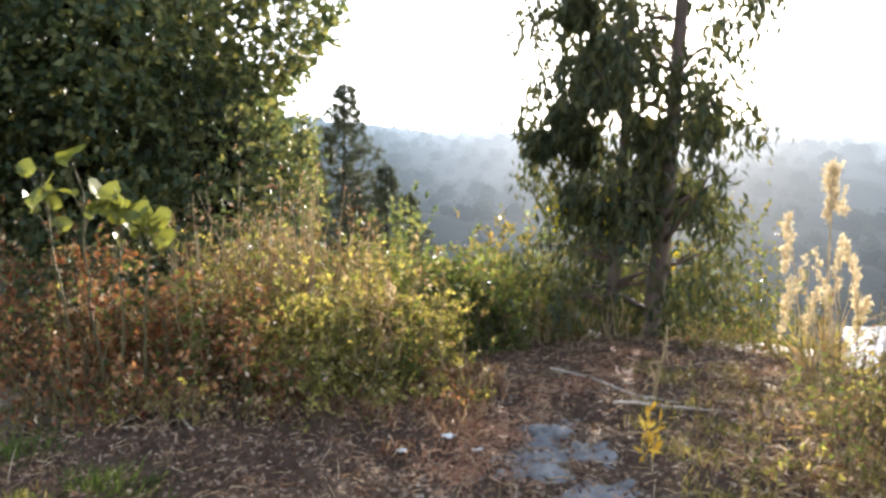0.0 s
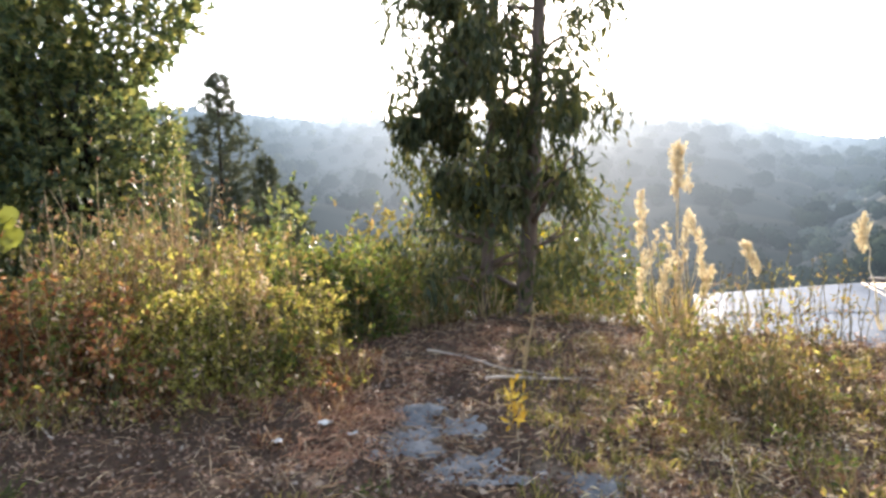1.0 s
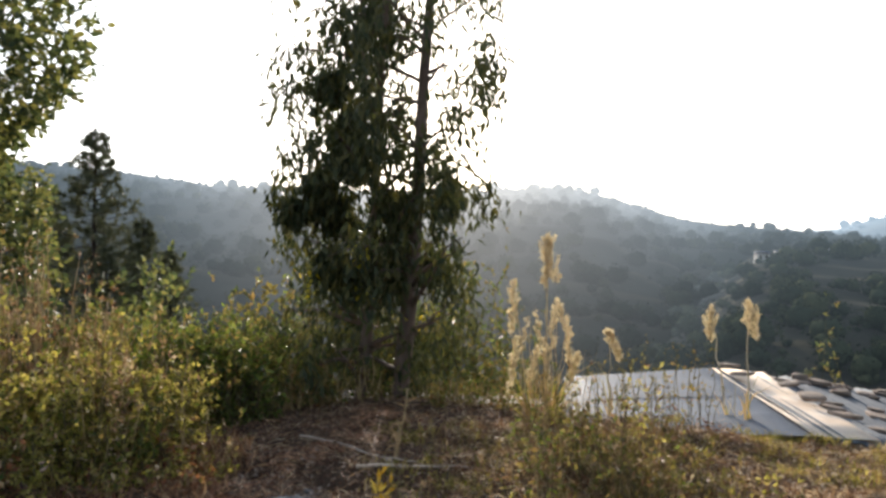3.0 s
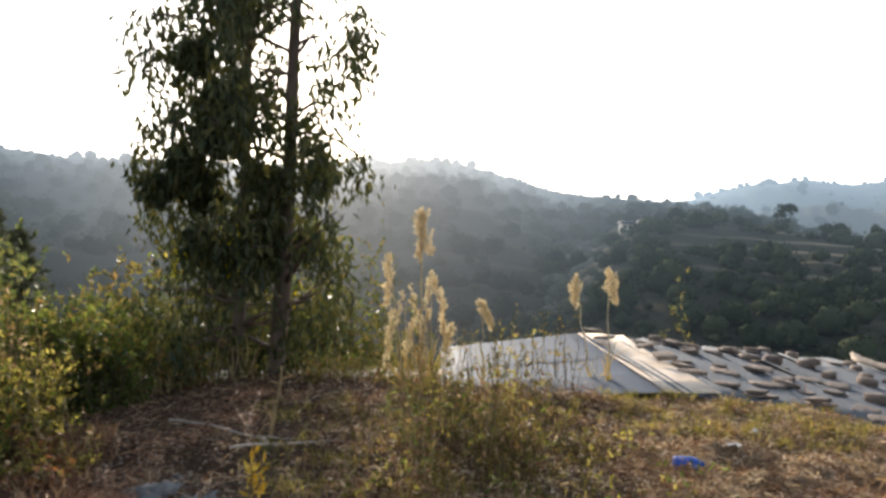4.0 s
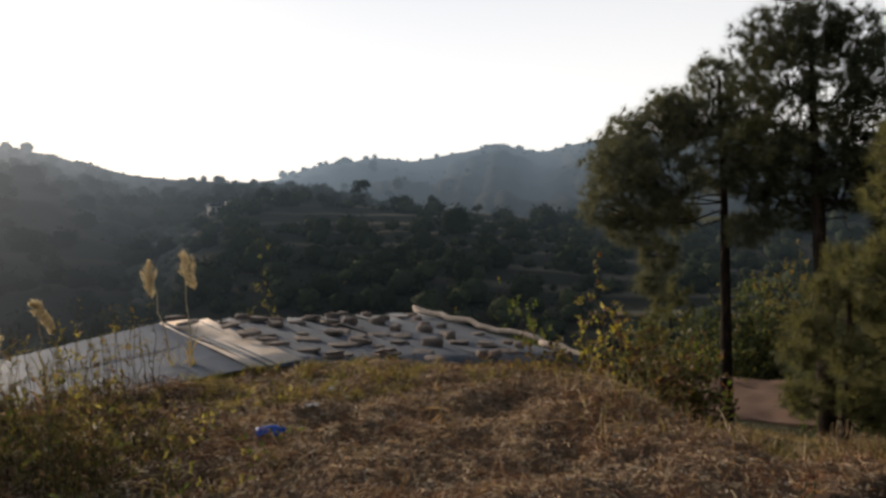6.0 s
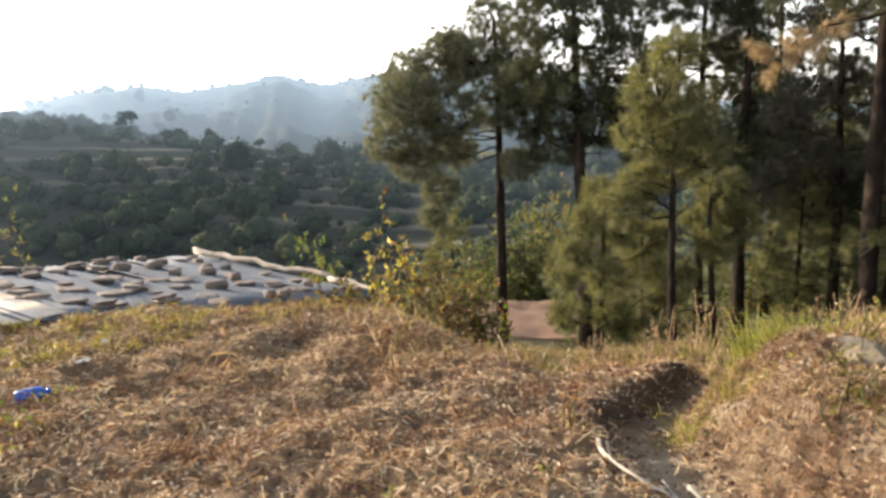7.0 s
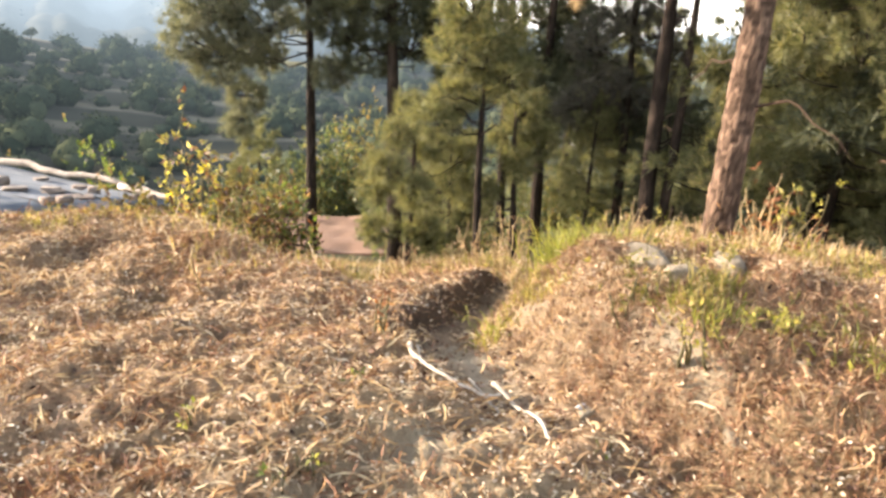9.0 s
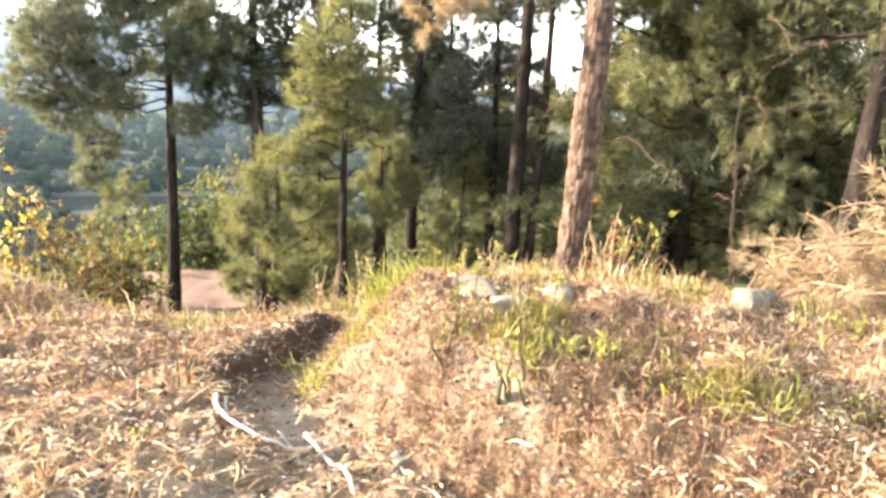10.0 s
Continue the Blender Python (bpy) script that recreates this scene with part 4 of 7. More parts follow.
# ---- trees ----
def pine_meshes(name, h, r0, crown_from, spread, limbs, seed, needle=M_NEEDLE, bark=M_BARK_SHADE, per=28, length=0.25, width=0.013, lean=(0, 0), sub=9, flat_top=0.5, taper=0.8, stubs=7, twigs=True):
    """Trunk with limbs, and needle tufts; the base is at the origin."""
    rng = np.random.default_rng(seed)
    plated = bark is M_BARK
    n = 260 if plated else 18
    s = np.linspace(0, 1, n)
    T = np.stack([lean[0] * s * h + 0.05 * np.sin(s * 5 + seed), lean[1] * s * h + 0.05 * np.sin(s * 4 + 2 * seed), s * (h + 1.2) - 1.2], -1)
    plates = bark_plates(n, 72, (h + 1.2) / n, seed) if plated else (None,)
    pieces = [tube(T, (r0 * (1 - 0.85 * s ** 1.3) + 0.01) * (1 + 0.05 * np.sin(s * 31 + seed) * np.sin(s * 17)), 72 if plated else 10, 0.015 if plated else 0.07, rng, plates[0])]
    tips, dirs = [], []
    for k in range(stubs):
        z = h * rng.uniform(0.12, max(0.2, crown_from + 0.1))
        base = np.array([np.interp(z, T[:, 2], T[:, q]) for q in range(3)])
        az, reach = rng.uniform(0, 6.28), spread * rng.uniform(0.15, 0.5)
        end = base + np.array([np.cos(az) * reach, np.sin(az) * reach, rng.uniform(-0.4, 0.3) * reach])
        pieces.append(tube(bend(base, end, 7, 0.25 * reach, rng, 0.03 * reach), np.linspace(0.014, 0.004, 7), 5))
    for k in range(limbs):
        f = crown_from + (0.98 - crown_from) * (k + rng.uniform(0, 1)) / limbs
        z = f * h
        base = np.array([np.interp(z, T[:, 2], T[:, q]) for q in range(3)])
        az = k * 2.4 + rng.uniform(-0.5, 0.5)
        rel = (f - crown_from) / (1 - crown_from)
        reach = spread * (1 - taper * rel) ** flat_top * rng.uniform(0.55, 1.1) * (0.55 + 0.45 * min(1, rel * 4 + 0.3)) + 0.15
        out = np.array([np.cos(az), np.sin(az), 0])
        end = base + out * reach + np.array([0, 0, reach * rng.uniform(-0.05, 0.35)])
        L = bend(base, end, 6, -0.10 * reach, rng, 0.02 * reach)
        pieces.append(tube(L, np.linspace(max(0.012, r0 * 0.28 * (1 - 0.6 * rel)), 0.007, 6), 5))
        for q in range(sub):
            g = rng.uniform(0.35, 1.0)
            p0 = np.array([np.interp(g * 5, np.arange(6), L[:, w]) for w in range(3)])
            d = unit(out * 0.7 + rng.normal(size=3) * 0.6 + np.array([0, 0, 0.35]))
            p1 = p0 + d * max(min(0.3, 0.13 * spread), reach * rng.uniform(0.2, 0.45))
            if twigs:
                pieces.append(tube(bend(p0, p1, 3, 0, rng), [0.009, 0.007, 0.005], 4))
            for w in (0.35, 0.6, 0.8, 1.0, 1.0):
                tips.append(p0 + (p1 - p0) * w + rng.normal(size=3) * 0.05)
                dirs.append(d + rng.normal(size=3) * 0.35)
    for w in range(6):
        tips.append(T[-1] - [0, 0, 0.08 * w])
        dirs.append(np.array([0, 0, 1.0]) + rng.normal(size=3) * 0.5)
    trunk = join(pieces, name + "_trunk", bark)
    if plated:
        for key, vals in (("tone", plates[1]), ("split", plates[2])):
            full = np.full(len(trunk.vertices), 0.4, np.float32)
            full[:n * 72] = vals.ravel()
            trunk.attributes.new(key, "FLOAT", "POINT").data.foreach_set("value", full)
    crown = needle_mesh(name + "_crown", np.array(tips), np.array(dirs), per, length, width, needle, rng)
    return trunk, crown


def clumped_pine(at, label, h, r0, clumps, seed, needle, lean=(0, 0), dense=1.0, stubs=3, fork=0.45):
    """Pine whose needles stand in rounded clumps (x, y, z, radius), each on a limb of its own."""
    rng = np.random.default_rng(seed)
    s = np.linspace(0, 1, 18)
    T = np.stack([lean[0] * s * h + 0.05 * np.sin(s * 5 + seed), lean[1] * s * h + 0.05 * np.sin(s * 4 + 2 * seed), s * (h + 0.8) - 0.8], -1)
    pieces = [tube(T, r0 * (1 - 0.85 * s ** 1.3) + 0.01, 10, 0.07, rng)]
    tips, dirs = [], []
    for k in range(stubs):
        z = h * rng.uniform(0.25, 0.7)
        b = np.array([np.interp(z, T[:, 2], T[:, q]) for q in range(3)])
        a, reach = rng.uniform(0, 6.28), rng.uniform(0.4, 0.9)
        pieces.append(tube(bend(b, b + np.array([np.cos(a) * reach, np.sin(a) * reach, rng.uniform(-0.2, 0.3)]), 6, 0.08, rng, 0.03), np.linspace(0.016, 0.005, 6), 5))
    for x, y, z, r in clumps:
        c = np.array([x, y, z])
        zb = max(fork * h * rng.uniform(0.97, 1.06), min(0.96 * h, z - 0.3 * np.hypot(x, y) - 0.1))
        b = np.array([np.interp(zb, T[:, 2], T[:, q]) for q in range(3)])
        above = [q for q in clumps if q[2] > z + 0.3 and np.linalg.norm(np.array(q[:3]) - c) < 1.5]
        hangs = z < zb and above
        if hangs:
            b = np.array(min(above, key=lambda q: np.linalg.norm(np.array(q[:3]) - c))[:3])
        L = bend(b, c, 7, -0.13 * np.linalg.norm(c - b), rng, 0.035)
        pieces.append(tube(L, np.linspace(0.013 if hangs else max(0.014, r0 * 0.17), 0.007, 7), 6))
        n = int(150 * dense * (r / 0.7) ** 1.6) + 14
        d = ball(n, rng)
        d[:, 2] = d[:, 2] * 0.8 + 0.12
        p = c + d * r * rng.uniform(0.35, 1.0, (n, 1)) ** 0.6 * rng.uniform(0.75, 1.2, (n, 1))
        for q in range(0, n, 9):
            pieces.append(tube(bend(L[4], p[q], 4, -0.03, rng), [0.012, 0.009, 0.006, 0.004], 4))
        tips.append(p)
        dirs.append(d + rng.normal(size=(n, 3)) * 0.3 + np.array([0, 0, 0.35]))
    trunk = join(pieces, "pine_trunk", M_BARK_SHADE)
    crown = needle_mesh("pine_crown", np.vstack(tips), np.vstack(dirs), 30, 0.19, 0.011, needle, rng)
    return pine(at, label, trunk, crown)


def pine(at, label, trunk, crown, rz=0.0, scale=1.0, group=""):
    ob = thing("pine_tree", label, "tree", group=group)
    ob.matrix_basis = Matrix.LocRotScale(at, Euler((0, 0, rz)), (scale,) * 3)
    part("trunk", trunk, ob)
    part("crown", crown, ob)
    return ob


def build_pines():
    # dark pines: shade of the wood is put into needle and bark colour
    spec = (
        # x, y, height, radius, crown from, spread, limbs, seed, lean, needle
        (15.6, -2.3, 8.4, 0.11, 0.45, 1.8, 34, 6, (0.0, 0.0), M_NEEDLE_SHADE, "tall thin pine with a high crown"),
        (10.15, -3.75, 7.0, 0.12, 0.55, 1.8, 18, 7, (0.0, 0.03), M_NEEDLE_SHADE, "dark pine with a forked trunk and bare lower limbs"),
        (10.2, -3.83, 5.4, 0.075, 0.7, 0.9, 8, 8, (0.0, -0.045), M_NEEDLE_SHADE, "second dark stem of a forked pine"),
    )
    for x, y, h, r, cf, sp, nl, seed, lean, mat, label in spec:
        t, c = pine_meshes("pine", h, r, cf, sp, nl, seed, mat, lean=lean)
        pine((x, y, gz(x, y)), label, t, c)
    clumps = (-0.96, 1.65, 5.34, 0.76), (-0.78, 2.1, 4.54, 0.55), (0.3, 1.3, 5.87, 0.7), (0.1, 0.33, 6.1, 0.76), (-0.74, 0.81, 4.99, 0.7), (-0.27, 1.74, 4.04, 0.5), (-0.05, 1.27, 3.42, 0.42), (-0.38, -0.62, 5.49, 0.71), (0.6, 0.12, 5.07, 0.6), (-0.48, -0.49, 4.01, 0.42), (-0.02, 1.44, 2.87, 0.32), (-0.3, 1.75, 5.98, 0.5), (0.1, 1.0, 6.4, 0.5), (0.4, 0.2, 7.0, 0.46), (0.9, 0.7, 6.2, 0.7), (-0.5, 1.2, 4.5, 0.55), (-0.3, 1.9, 5.2, 0.6), (0.5, 1.0, 4.2, 0.5)
    clumped_pine((15.27, 1.83, gz(15.27, 1.83)), "young pine with a spreading clumped crown on the slope", 7.0, 0.13, clumps, 1, M_NEEDLE_GREY, fork=0.6, stubs=1, dense=1.5)
    clumps = (0.1, 0.7, 6.98, 0.7), (0.5, 0.11, 7.14, 0.7), (0.7, -0.49, 6.86, 0.63), (0.1, -0.8, 6.17, 0.5), (-0.4, 0.58, 6.28, 0.7), (0.9, 1.22, 6.0, 0.65), (0.12, 0.83, 5.18, 0.75), (-0.2, 0.21, 4.84, 0.8), (0.9, -0.38, 4.39, 0.75), (0.5, 0.52, 4.04, 0.6), (0.2, 1.15, 4.6, 0.5), (0.0, -0.7, 5.3, 0.7), (-0.3, -0.2, 5.9, 0.6), (0.3, -0.9, 4.6, 0.5)
    clumped_pine((14.1, 0.05, gz(14.1, 0.05)), "pine with a domed crown and thick trunk, shade painted dark", 7.0, 0.16, clumps, 2, M_NEEDLE_SHADE, (0.0, 0.01), fork=0.55, dense=1.5)
    clumps = (0.3, 0.02, 3.96, 0.34), (0.0, 0.25, 3.51, 0.43), (0.3, -0.15, 3.24, 0.45), (0.1, 0.4, 2.96, 0.39), (-0.1, -0.25, 2.67, 0.41), (0.3, 0.1, 2.48, 0.41), (0.4, 0.44, 2.3, 0.34), (0.0, 0.69, 2.06, 0.29), (-0.2, 0.0, 3.1, 0.3)
    clumped_pine((10.2, -1.3, gz(10.2, -1.3)), "slender young pine with bushy sunlit needles", 4.1, 0.055, clumps, 3, M_NEEDLE, dense=1.3, stubs=5)
    clumps = (0.1, 0.05, 2.6, 0.2), (-0.1, 0.2, 2.2, 0.27), (0.2, -0.3, 1.9, 0.3), (-0.2, 0.4, 1.65, 0.28), (0.2, 0.6, 1.2, 0.25), (-0.4, -0.05, 1.3, 0.34), (0.3, -0.66, 1.35, 0.3), (0.1, 0.5, 0.6, 0.28), (0.1, -0.95, 0.8, 0.28), (0.0, -0.2, 0.6, 0.3), (0.2, -1.2, 1.2, 0.24), (0.4, -0.95, 1.85, 0.24), (0.1, -0.5, 0.3, 0.28), (-0.3, -0.7, 0.45, 0.25)
    clumped_pine((11.4, -0.3, gz(11.4, -0.3)), "short bushy young pine with olive needles", 2.5, 0.06, clumps, 4, M_NEEDLE, dense=1.2, stubs=2, fork=0.15)
    clumps = (0.1, -0.12, 2.58, 0.3), (0.2, 0.04, 2.08, 0.39), (0.2, -0.39, 2.03, 0.35), (-0.1, -0.09, 1.74, 0.28)
    clumped_pine((11.5, -1.95, gz(11.5, -1.95)), "thin young pine beside the trail", 2.7, 0.06, clumps, 5, M_NEEDLE, dense=1.3, stubs=4)
    clumps = (0.8, -0.33, 4.74, 0.6), (0.23, 0.0, 3.8, 0.6), (0.27, -0.72, 4.09, 0.7), (-0.38, -0.54, 3.2, 0.8), (0.5, -1.55, 3.33, 0.75), (-0.31, -1.47, 2.77, 0.75), (0.7, -1.31, 2.5, 0.7), (-0.03, -0.13, 2.87, 0.6), (0.09, -1.9, 2.5, 0.5), (0.2, 0.1, 5.6, 0.7), (0.0, -0.4, 6.6, 0.7), (-0.2, 0.5, 6.2, 0.6)
    clumped_pine((14.5, -2.85, gz(14.5, -2.85)), "tall dark pine among the others", 7.6, 0.12, clumps, 6, M_NEEDLE_SHADE, (0.0, -0.02), stubs=9)
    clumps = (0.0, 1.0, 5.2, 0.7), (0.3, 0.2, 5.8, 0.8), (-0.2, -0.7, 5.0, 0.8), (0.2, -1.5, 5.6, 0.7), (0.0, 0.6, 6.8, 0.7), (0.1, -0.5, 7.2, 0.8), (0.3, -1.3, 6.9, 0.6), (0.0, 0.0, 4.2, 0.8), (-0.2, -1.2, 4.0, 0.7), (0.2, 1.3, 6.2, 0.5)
    clumped_pine((18.2, -4.2, gz(18.2, -4.2)), "tall dark pine at the back of the wood", 7.6, 0.12, clumps, 7, M_NEEDLE_SHADE, fork=0.4, stubs=4)
    zb = gz(13.2, -4.1)
    clumps = [(x, y, z - zb, r) for x, y, z, r in ((0.0, 0.75, 1.3, 0.5), (0.2, 0.2, 1.9, 0.55), (-0.1, -0.4, 1.5, 0.55), (0.1, -0.9, 1.0, 0.45), (0.0, 0.4, 0.6, 0.5), (0.2, -0.2, 0.3, 0.5), (0.0, 0.9, 0.2, 0.4), (0.1, -0.8, 0.2, 0.4), (0.2, 0.2, 2.8, 0.5), (0.0, -0.5, 2.6, 0.45))]
    clumped_pine((13.2, -4.1, zb), "dull grey-brown pine crowded by its neighbours", 3.4 - zb, 0.09, clumps, 11, M_NEEDLE_DULL, dense=0.9, stubs=6, fork=0.5)
    # the big rough-barked pine at the edge of the bank, leaning
    t, c = pine_meshes("big_pine", 8.5, 0.125, 0.66, 2.4, 20, 9, M_NEEDLE, M_BARK, lean=(0.0, -0.05))
    big = pine((6.4, -2.97, gz(6.4, -2.97)), "large leaning pine with plated reddish bark", t, c)
    r2 = np.random.default_rng(19)
    L = bend((0.0, -0.15, 2.45), (0.4, 1.15, 2.3), 7, 0.1, r2, 0.03)
    pieces, tips, dirs = [tube(L, np.linspace(0.022, 0.006, 7), 6)], [], []
    for q in range(18):
        k = r2.integers(5, 7)
        e = L[k] + r2.normal(size=3) * np.array([0.12, 0.14, 0.11]) + np.array([0, 0, -0.05])
        pieces.append(tube(bend(L[k], e, 3, 0, r2), [0.006, 0.005, 0.003], 4))
        for w in (0.5, 0.8, 1.0):
            tips.append(L[k] + (e - L[k]) * w)
            dirs.append(e - L[k] + r2.normal(size=3) * 0.1 + np.array([0, 0, -0.1]))
    dry = part("dry_branch", join(pieces, "dry_branch", M_BARK_SHADE), big, "dead branch with brown needles")
    part("needles", needle_mesh("dry_bunch", np.array(tips), np.array(dirs), 44, 0.13, 0.006, M_NEEDLE_DRY, r2), dry, "bunches of dry brown needles")
    t, c = pine_meshes("side_pine", 7.5, 0.11, 0.4, 2.0, 44, 10, M_NEEDLE, M_BARK_SHADE, per=17, length=0.13, width=0.006, lean=(0.0, -0.05), sub=16, twigs=False)
    pine((7.0, -6.25, gz(7.0, -6.25)), "pine with sunlit trunk beside the brush pile", t, c)
    # the young wood on the slope behind
    kinds = [pine_meshes("wood_pine", 5.2, 0.08, 0.12, 1.7, 34, 20 + i, (M_NEEDLE, M_NEEDLE, M_NEEDLE_SHADE)[i], per=24, sub=8, flat_top=0.8, length=0.19, width=0.0125, twigs=False) for i in range(3)]
    rng = np.random.default_rng(77)
    spots = [(12.6, -1.0, 0.5), (13.2, -3.6, 0.5), (12.2, -4.6, 0.45), (11.4, -5.4, 0.5), (9.6, -6.0, 0.95), (9.2, -7.4, 1.35), (8.4, -9.2, 1.4), (10.2, -7.9, 1.45), (12.5, -7.9, 1.4), (10.8, -6.6, 1.25), (9.0, -8.6, 1.3), (14.2, -5.6, 0.55), (16.5, -4.4, 0.6), (17.5, -1.0, 0.6), (19.5, 0.0, 0.75), (7.8, -11.0, 1.2), (11.5, -10.5, 1.3), (14.5, -9.4, 1.2), (18.0, -7.0, 0.7), (21.0, -4.0, 0.8), (24, -1.5, 0.9), (27, 5.5, 0.9), (20.5, 4.6, 0.5), (17.8, -11.0, 1.3), (16.5, -5.6, 1.0), (6.0, -12.5, 1.3), (9.0, -14, 1.4), (22, -8, 0.9), (13, -14, 1.5), (18, -15, 1.6), (8.6, -6.6, 0.5), (10.6, -6.3, 0.6), (4.5, -11, 1.2), (6.6, -9.2, 0.9), (10.4, -5.8, 1.3), (11.9, -7.0, 1.4)]
    for i, (x, y, s) in enumerate(spots):
        t, c = kinds[i % 3]
        pine((x, y, gz(x, y)), "young bushy pine in the wood on the slope", t, c, rng.uniform(0, 6.28), s, "pine wood on the slope")
    # conifers across the gully
    far = [pine_meshes("conifer", 20.0, 0.22, 0.3, 5.2, 130, 40 + i, M_NEEDLE_SHADE, per=13, length=0.30, width=0.038, sub=6, flat_top=0.95, taper=0.99, twigs=False) for i in range(2)]
    for i, (x, y, top) in enumerate(((-5.8, 41.9, 8.0), (-3.2, 40.0, 3.2), (-1.7, 37.0, 1.6), (-8.5, 43, 5.2), (-11.5, 40, 6.0), (-4.5, 36, 1.8))):
        s = (top - gz(x, y)) / 20.0
        pine((x, y, gz(x, y)), "dark pointed conifer across the gully", *far[i % 2], i * 1.3, s, "conifers across the gully")


build_pines()


def hanging_leaves(centres, per, spread, rng):
    n = len(centres)
    P = np.repeat(centres, per, 0) + rng.normal(size=(n * per, 3)) * np.repeat(spread, per)[:, None] * np.array([1, 1, 1.1])
    D = rng.normal(size=(n * per, 3)) * 0.45 + np.array([0, 0, -1.0])
    return P, D


def build_leaning_tree():
    """Twin-stemmed tree with drooping narrow leaves, leaning to the sun's side."""
    rng = np.random.default_rng(12)
    base = np.array([2.0, 7.45, gz(2.0, 7.45)])
    ob = thing("drooping_tree", "leaning twin-stemmed tree with drooping narrow dark leaves", "tree", tuple(base))
    pieces, cl, sp = [], [], []
    for (bx, by), (tx, ty), h, r in (((0.08, -0.1), (0.75, -0.2), 7.2, 0.095), ((-0.27, 0.22), (0.25, 0.15), 6.6, 0.07)):
        s = np.linspace(0, 1, 14)
        T = np.stack([bx + (tx - bx) * s + 0.05 * np.sin(s * 7), by + (ty - by) * s + 0.04 * np.sin(s * 6), s * (h + 0.6) - 0.6], -1)
        pieces.append(tube(T, r * (1 - 0.8 * s) + 0.008, 10, 0.05, rng))
        for k in range(60):
            f = rng.uniform(0.10, 0.98)
            p = np.array([np.interp(f, s, T[:, q]) for q in range(3)])
            az, rel = rng.uniform(0, 6.28), f
            reach = 1.25 * rng.uniform(0.45, 1.1) * (0.75 + 0.5 * np.sin(rel * 3.1))
            e = p + np.array([np.cos(az) * reach * (0.72 if np.cos(az) > 0 else 1.12) - 0.16 * f, np.sin(az) * reach, reach * rng.uniform(-0.1, 0.7)])
            L = bend(p, e, 5, 0.08 * reach, rng, 0.02)
            tip = waves(np.array([e[0] * 1.2]), np.array([e[2] * 1.2 - 0.3]), 3.4, 17) + waves(np.array([e[1]]), np.array([e[2] - 0.3]), 3.6, 18)
            if e[0] < -1.15 or tip[0] < -0.45 + 0.75 * smooth01((e[0] - 0.35) / 0.5):
                L = bend(p, p + (e - p) * 0.55, 5, 0.05 * reach, rng, 0.02)
            pieces.append(tube(L, np.linspace(0.03 * (1 - 0.6 * f) + 0.006, 0.006, 5), 5))
            for g in (0.5, 0.75, 1.0, 1.05):
                q = p + (e - p) * g
                for drop in (0.0, 0.16, 0.32, 0.48):
                    cl.append(q + [rng.normal() * 0.1, rng.normal() * 0.1, -drop])
                    sp.append(0.09)
    part("trunk", join(pieces, "drooping_tree_trunk", M_BARK_PALE), ob, "brown leaning twin trunk")
    cl, sp = np.array(cl), np.array(sp)
    keep = (waves(cl[:, 0] * 1.2, cl[:, 2] * 1.2, 3.4, 17) + waves(cl[:, 1], cl[:, 2], 3.6, 18)) > -0.45 + 0.75 * smooth01((cl[:, 0] - 0.35) / 0.5)
    keep &= (cl[:, 0] > -1.2) & (cl[:, 0] < 1.6)
    keep &= (cl[:, 2] > 1.9 - base[2]) | (rng.uniform(0, 1, len(cl)) < np.where(cl[:, 0] > 0.3, 0.5, 0.75))
    # dense hanging masses on the open side
    masses = [(-0.72, -0.1, 2.25 - base[2], 0.21), (-0.5, 0.1, 2.0 - base[2], 0.2), (-0.42, -0.1, 2.6 - base[2], 0.18), (-0.95, 0.0, 2.05 - base[2], 0.14), (0.72, -0.05, 2.2 - base[2], 0.16), (-0.3, 0.0, 1.3 - base[2], 0.18), (0.12, -0.1, 2.15 - base[2], 0.2), (0.16, 0.0, 1.75 - base[2], 0.2), (0.1, 0.05, 1.3 - base[2], 0.2), (-0.6, 0.0, 1.5 - base[2], 0.15), (0.6, 0.1, 1.45 - base[2], 0.12), (-0.35, 0.1, 3.05 - base[2], 0.16), (-0.6, 0.0, 3.4 - base[2], 0.17)]
    thick = np.vstack([np.array(m[:3]) + ball(48, rng) * rng.uniform(0.2, 1.0, (48, 1)) * m[3] for m in masses])
    cl, sp, keep = np.vstack([cl, thick]), np.r_[sp, np.full(len(thick), 0.05)], np.r_[keep, np.ones(len(thick), bool)]
    P, D = hanging_leaves(cl[keep], 18, sp[keep], rng)
    part("crown", leaf_mesh("drooping_tree_crown", P, D, 0.13, 0.3, M_EUCA, rng), ob)
    # a few yellowed leaves
    c2 = np.array([[-0.37, -0.25, 1.7], [-0.3, -0.3, 1.25], [0.35, -0.4, 1.0], [-0.9, -0.4, 1.35], [-0.35, -0.3, 1.6]])
    P, D = hanging_leaves(c2, 9, np.full(len(c2), 0.06), rng)
    part("yellow_leaves", leaf_mesh("yellow_leaves", P, D, 0.08, 0.4, M_YLEAF, rng), ob, "small bunches of bright yellow leaves")


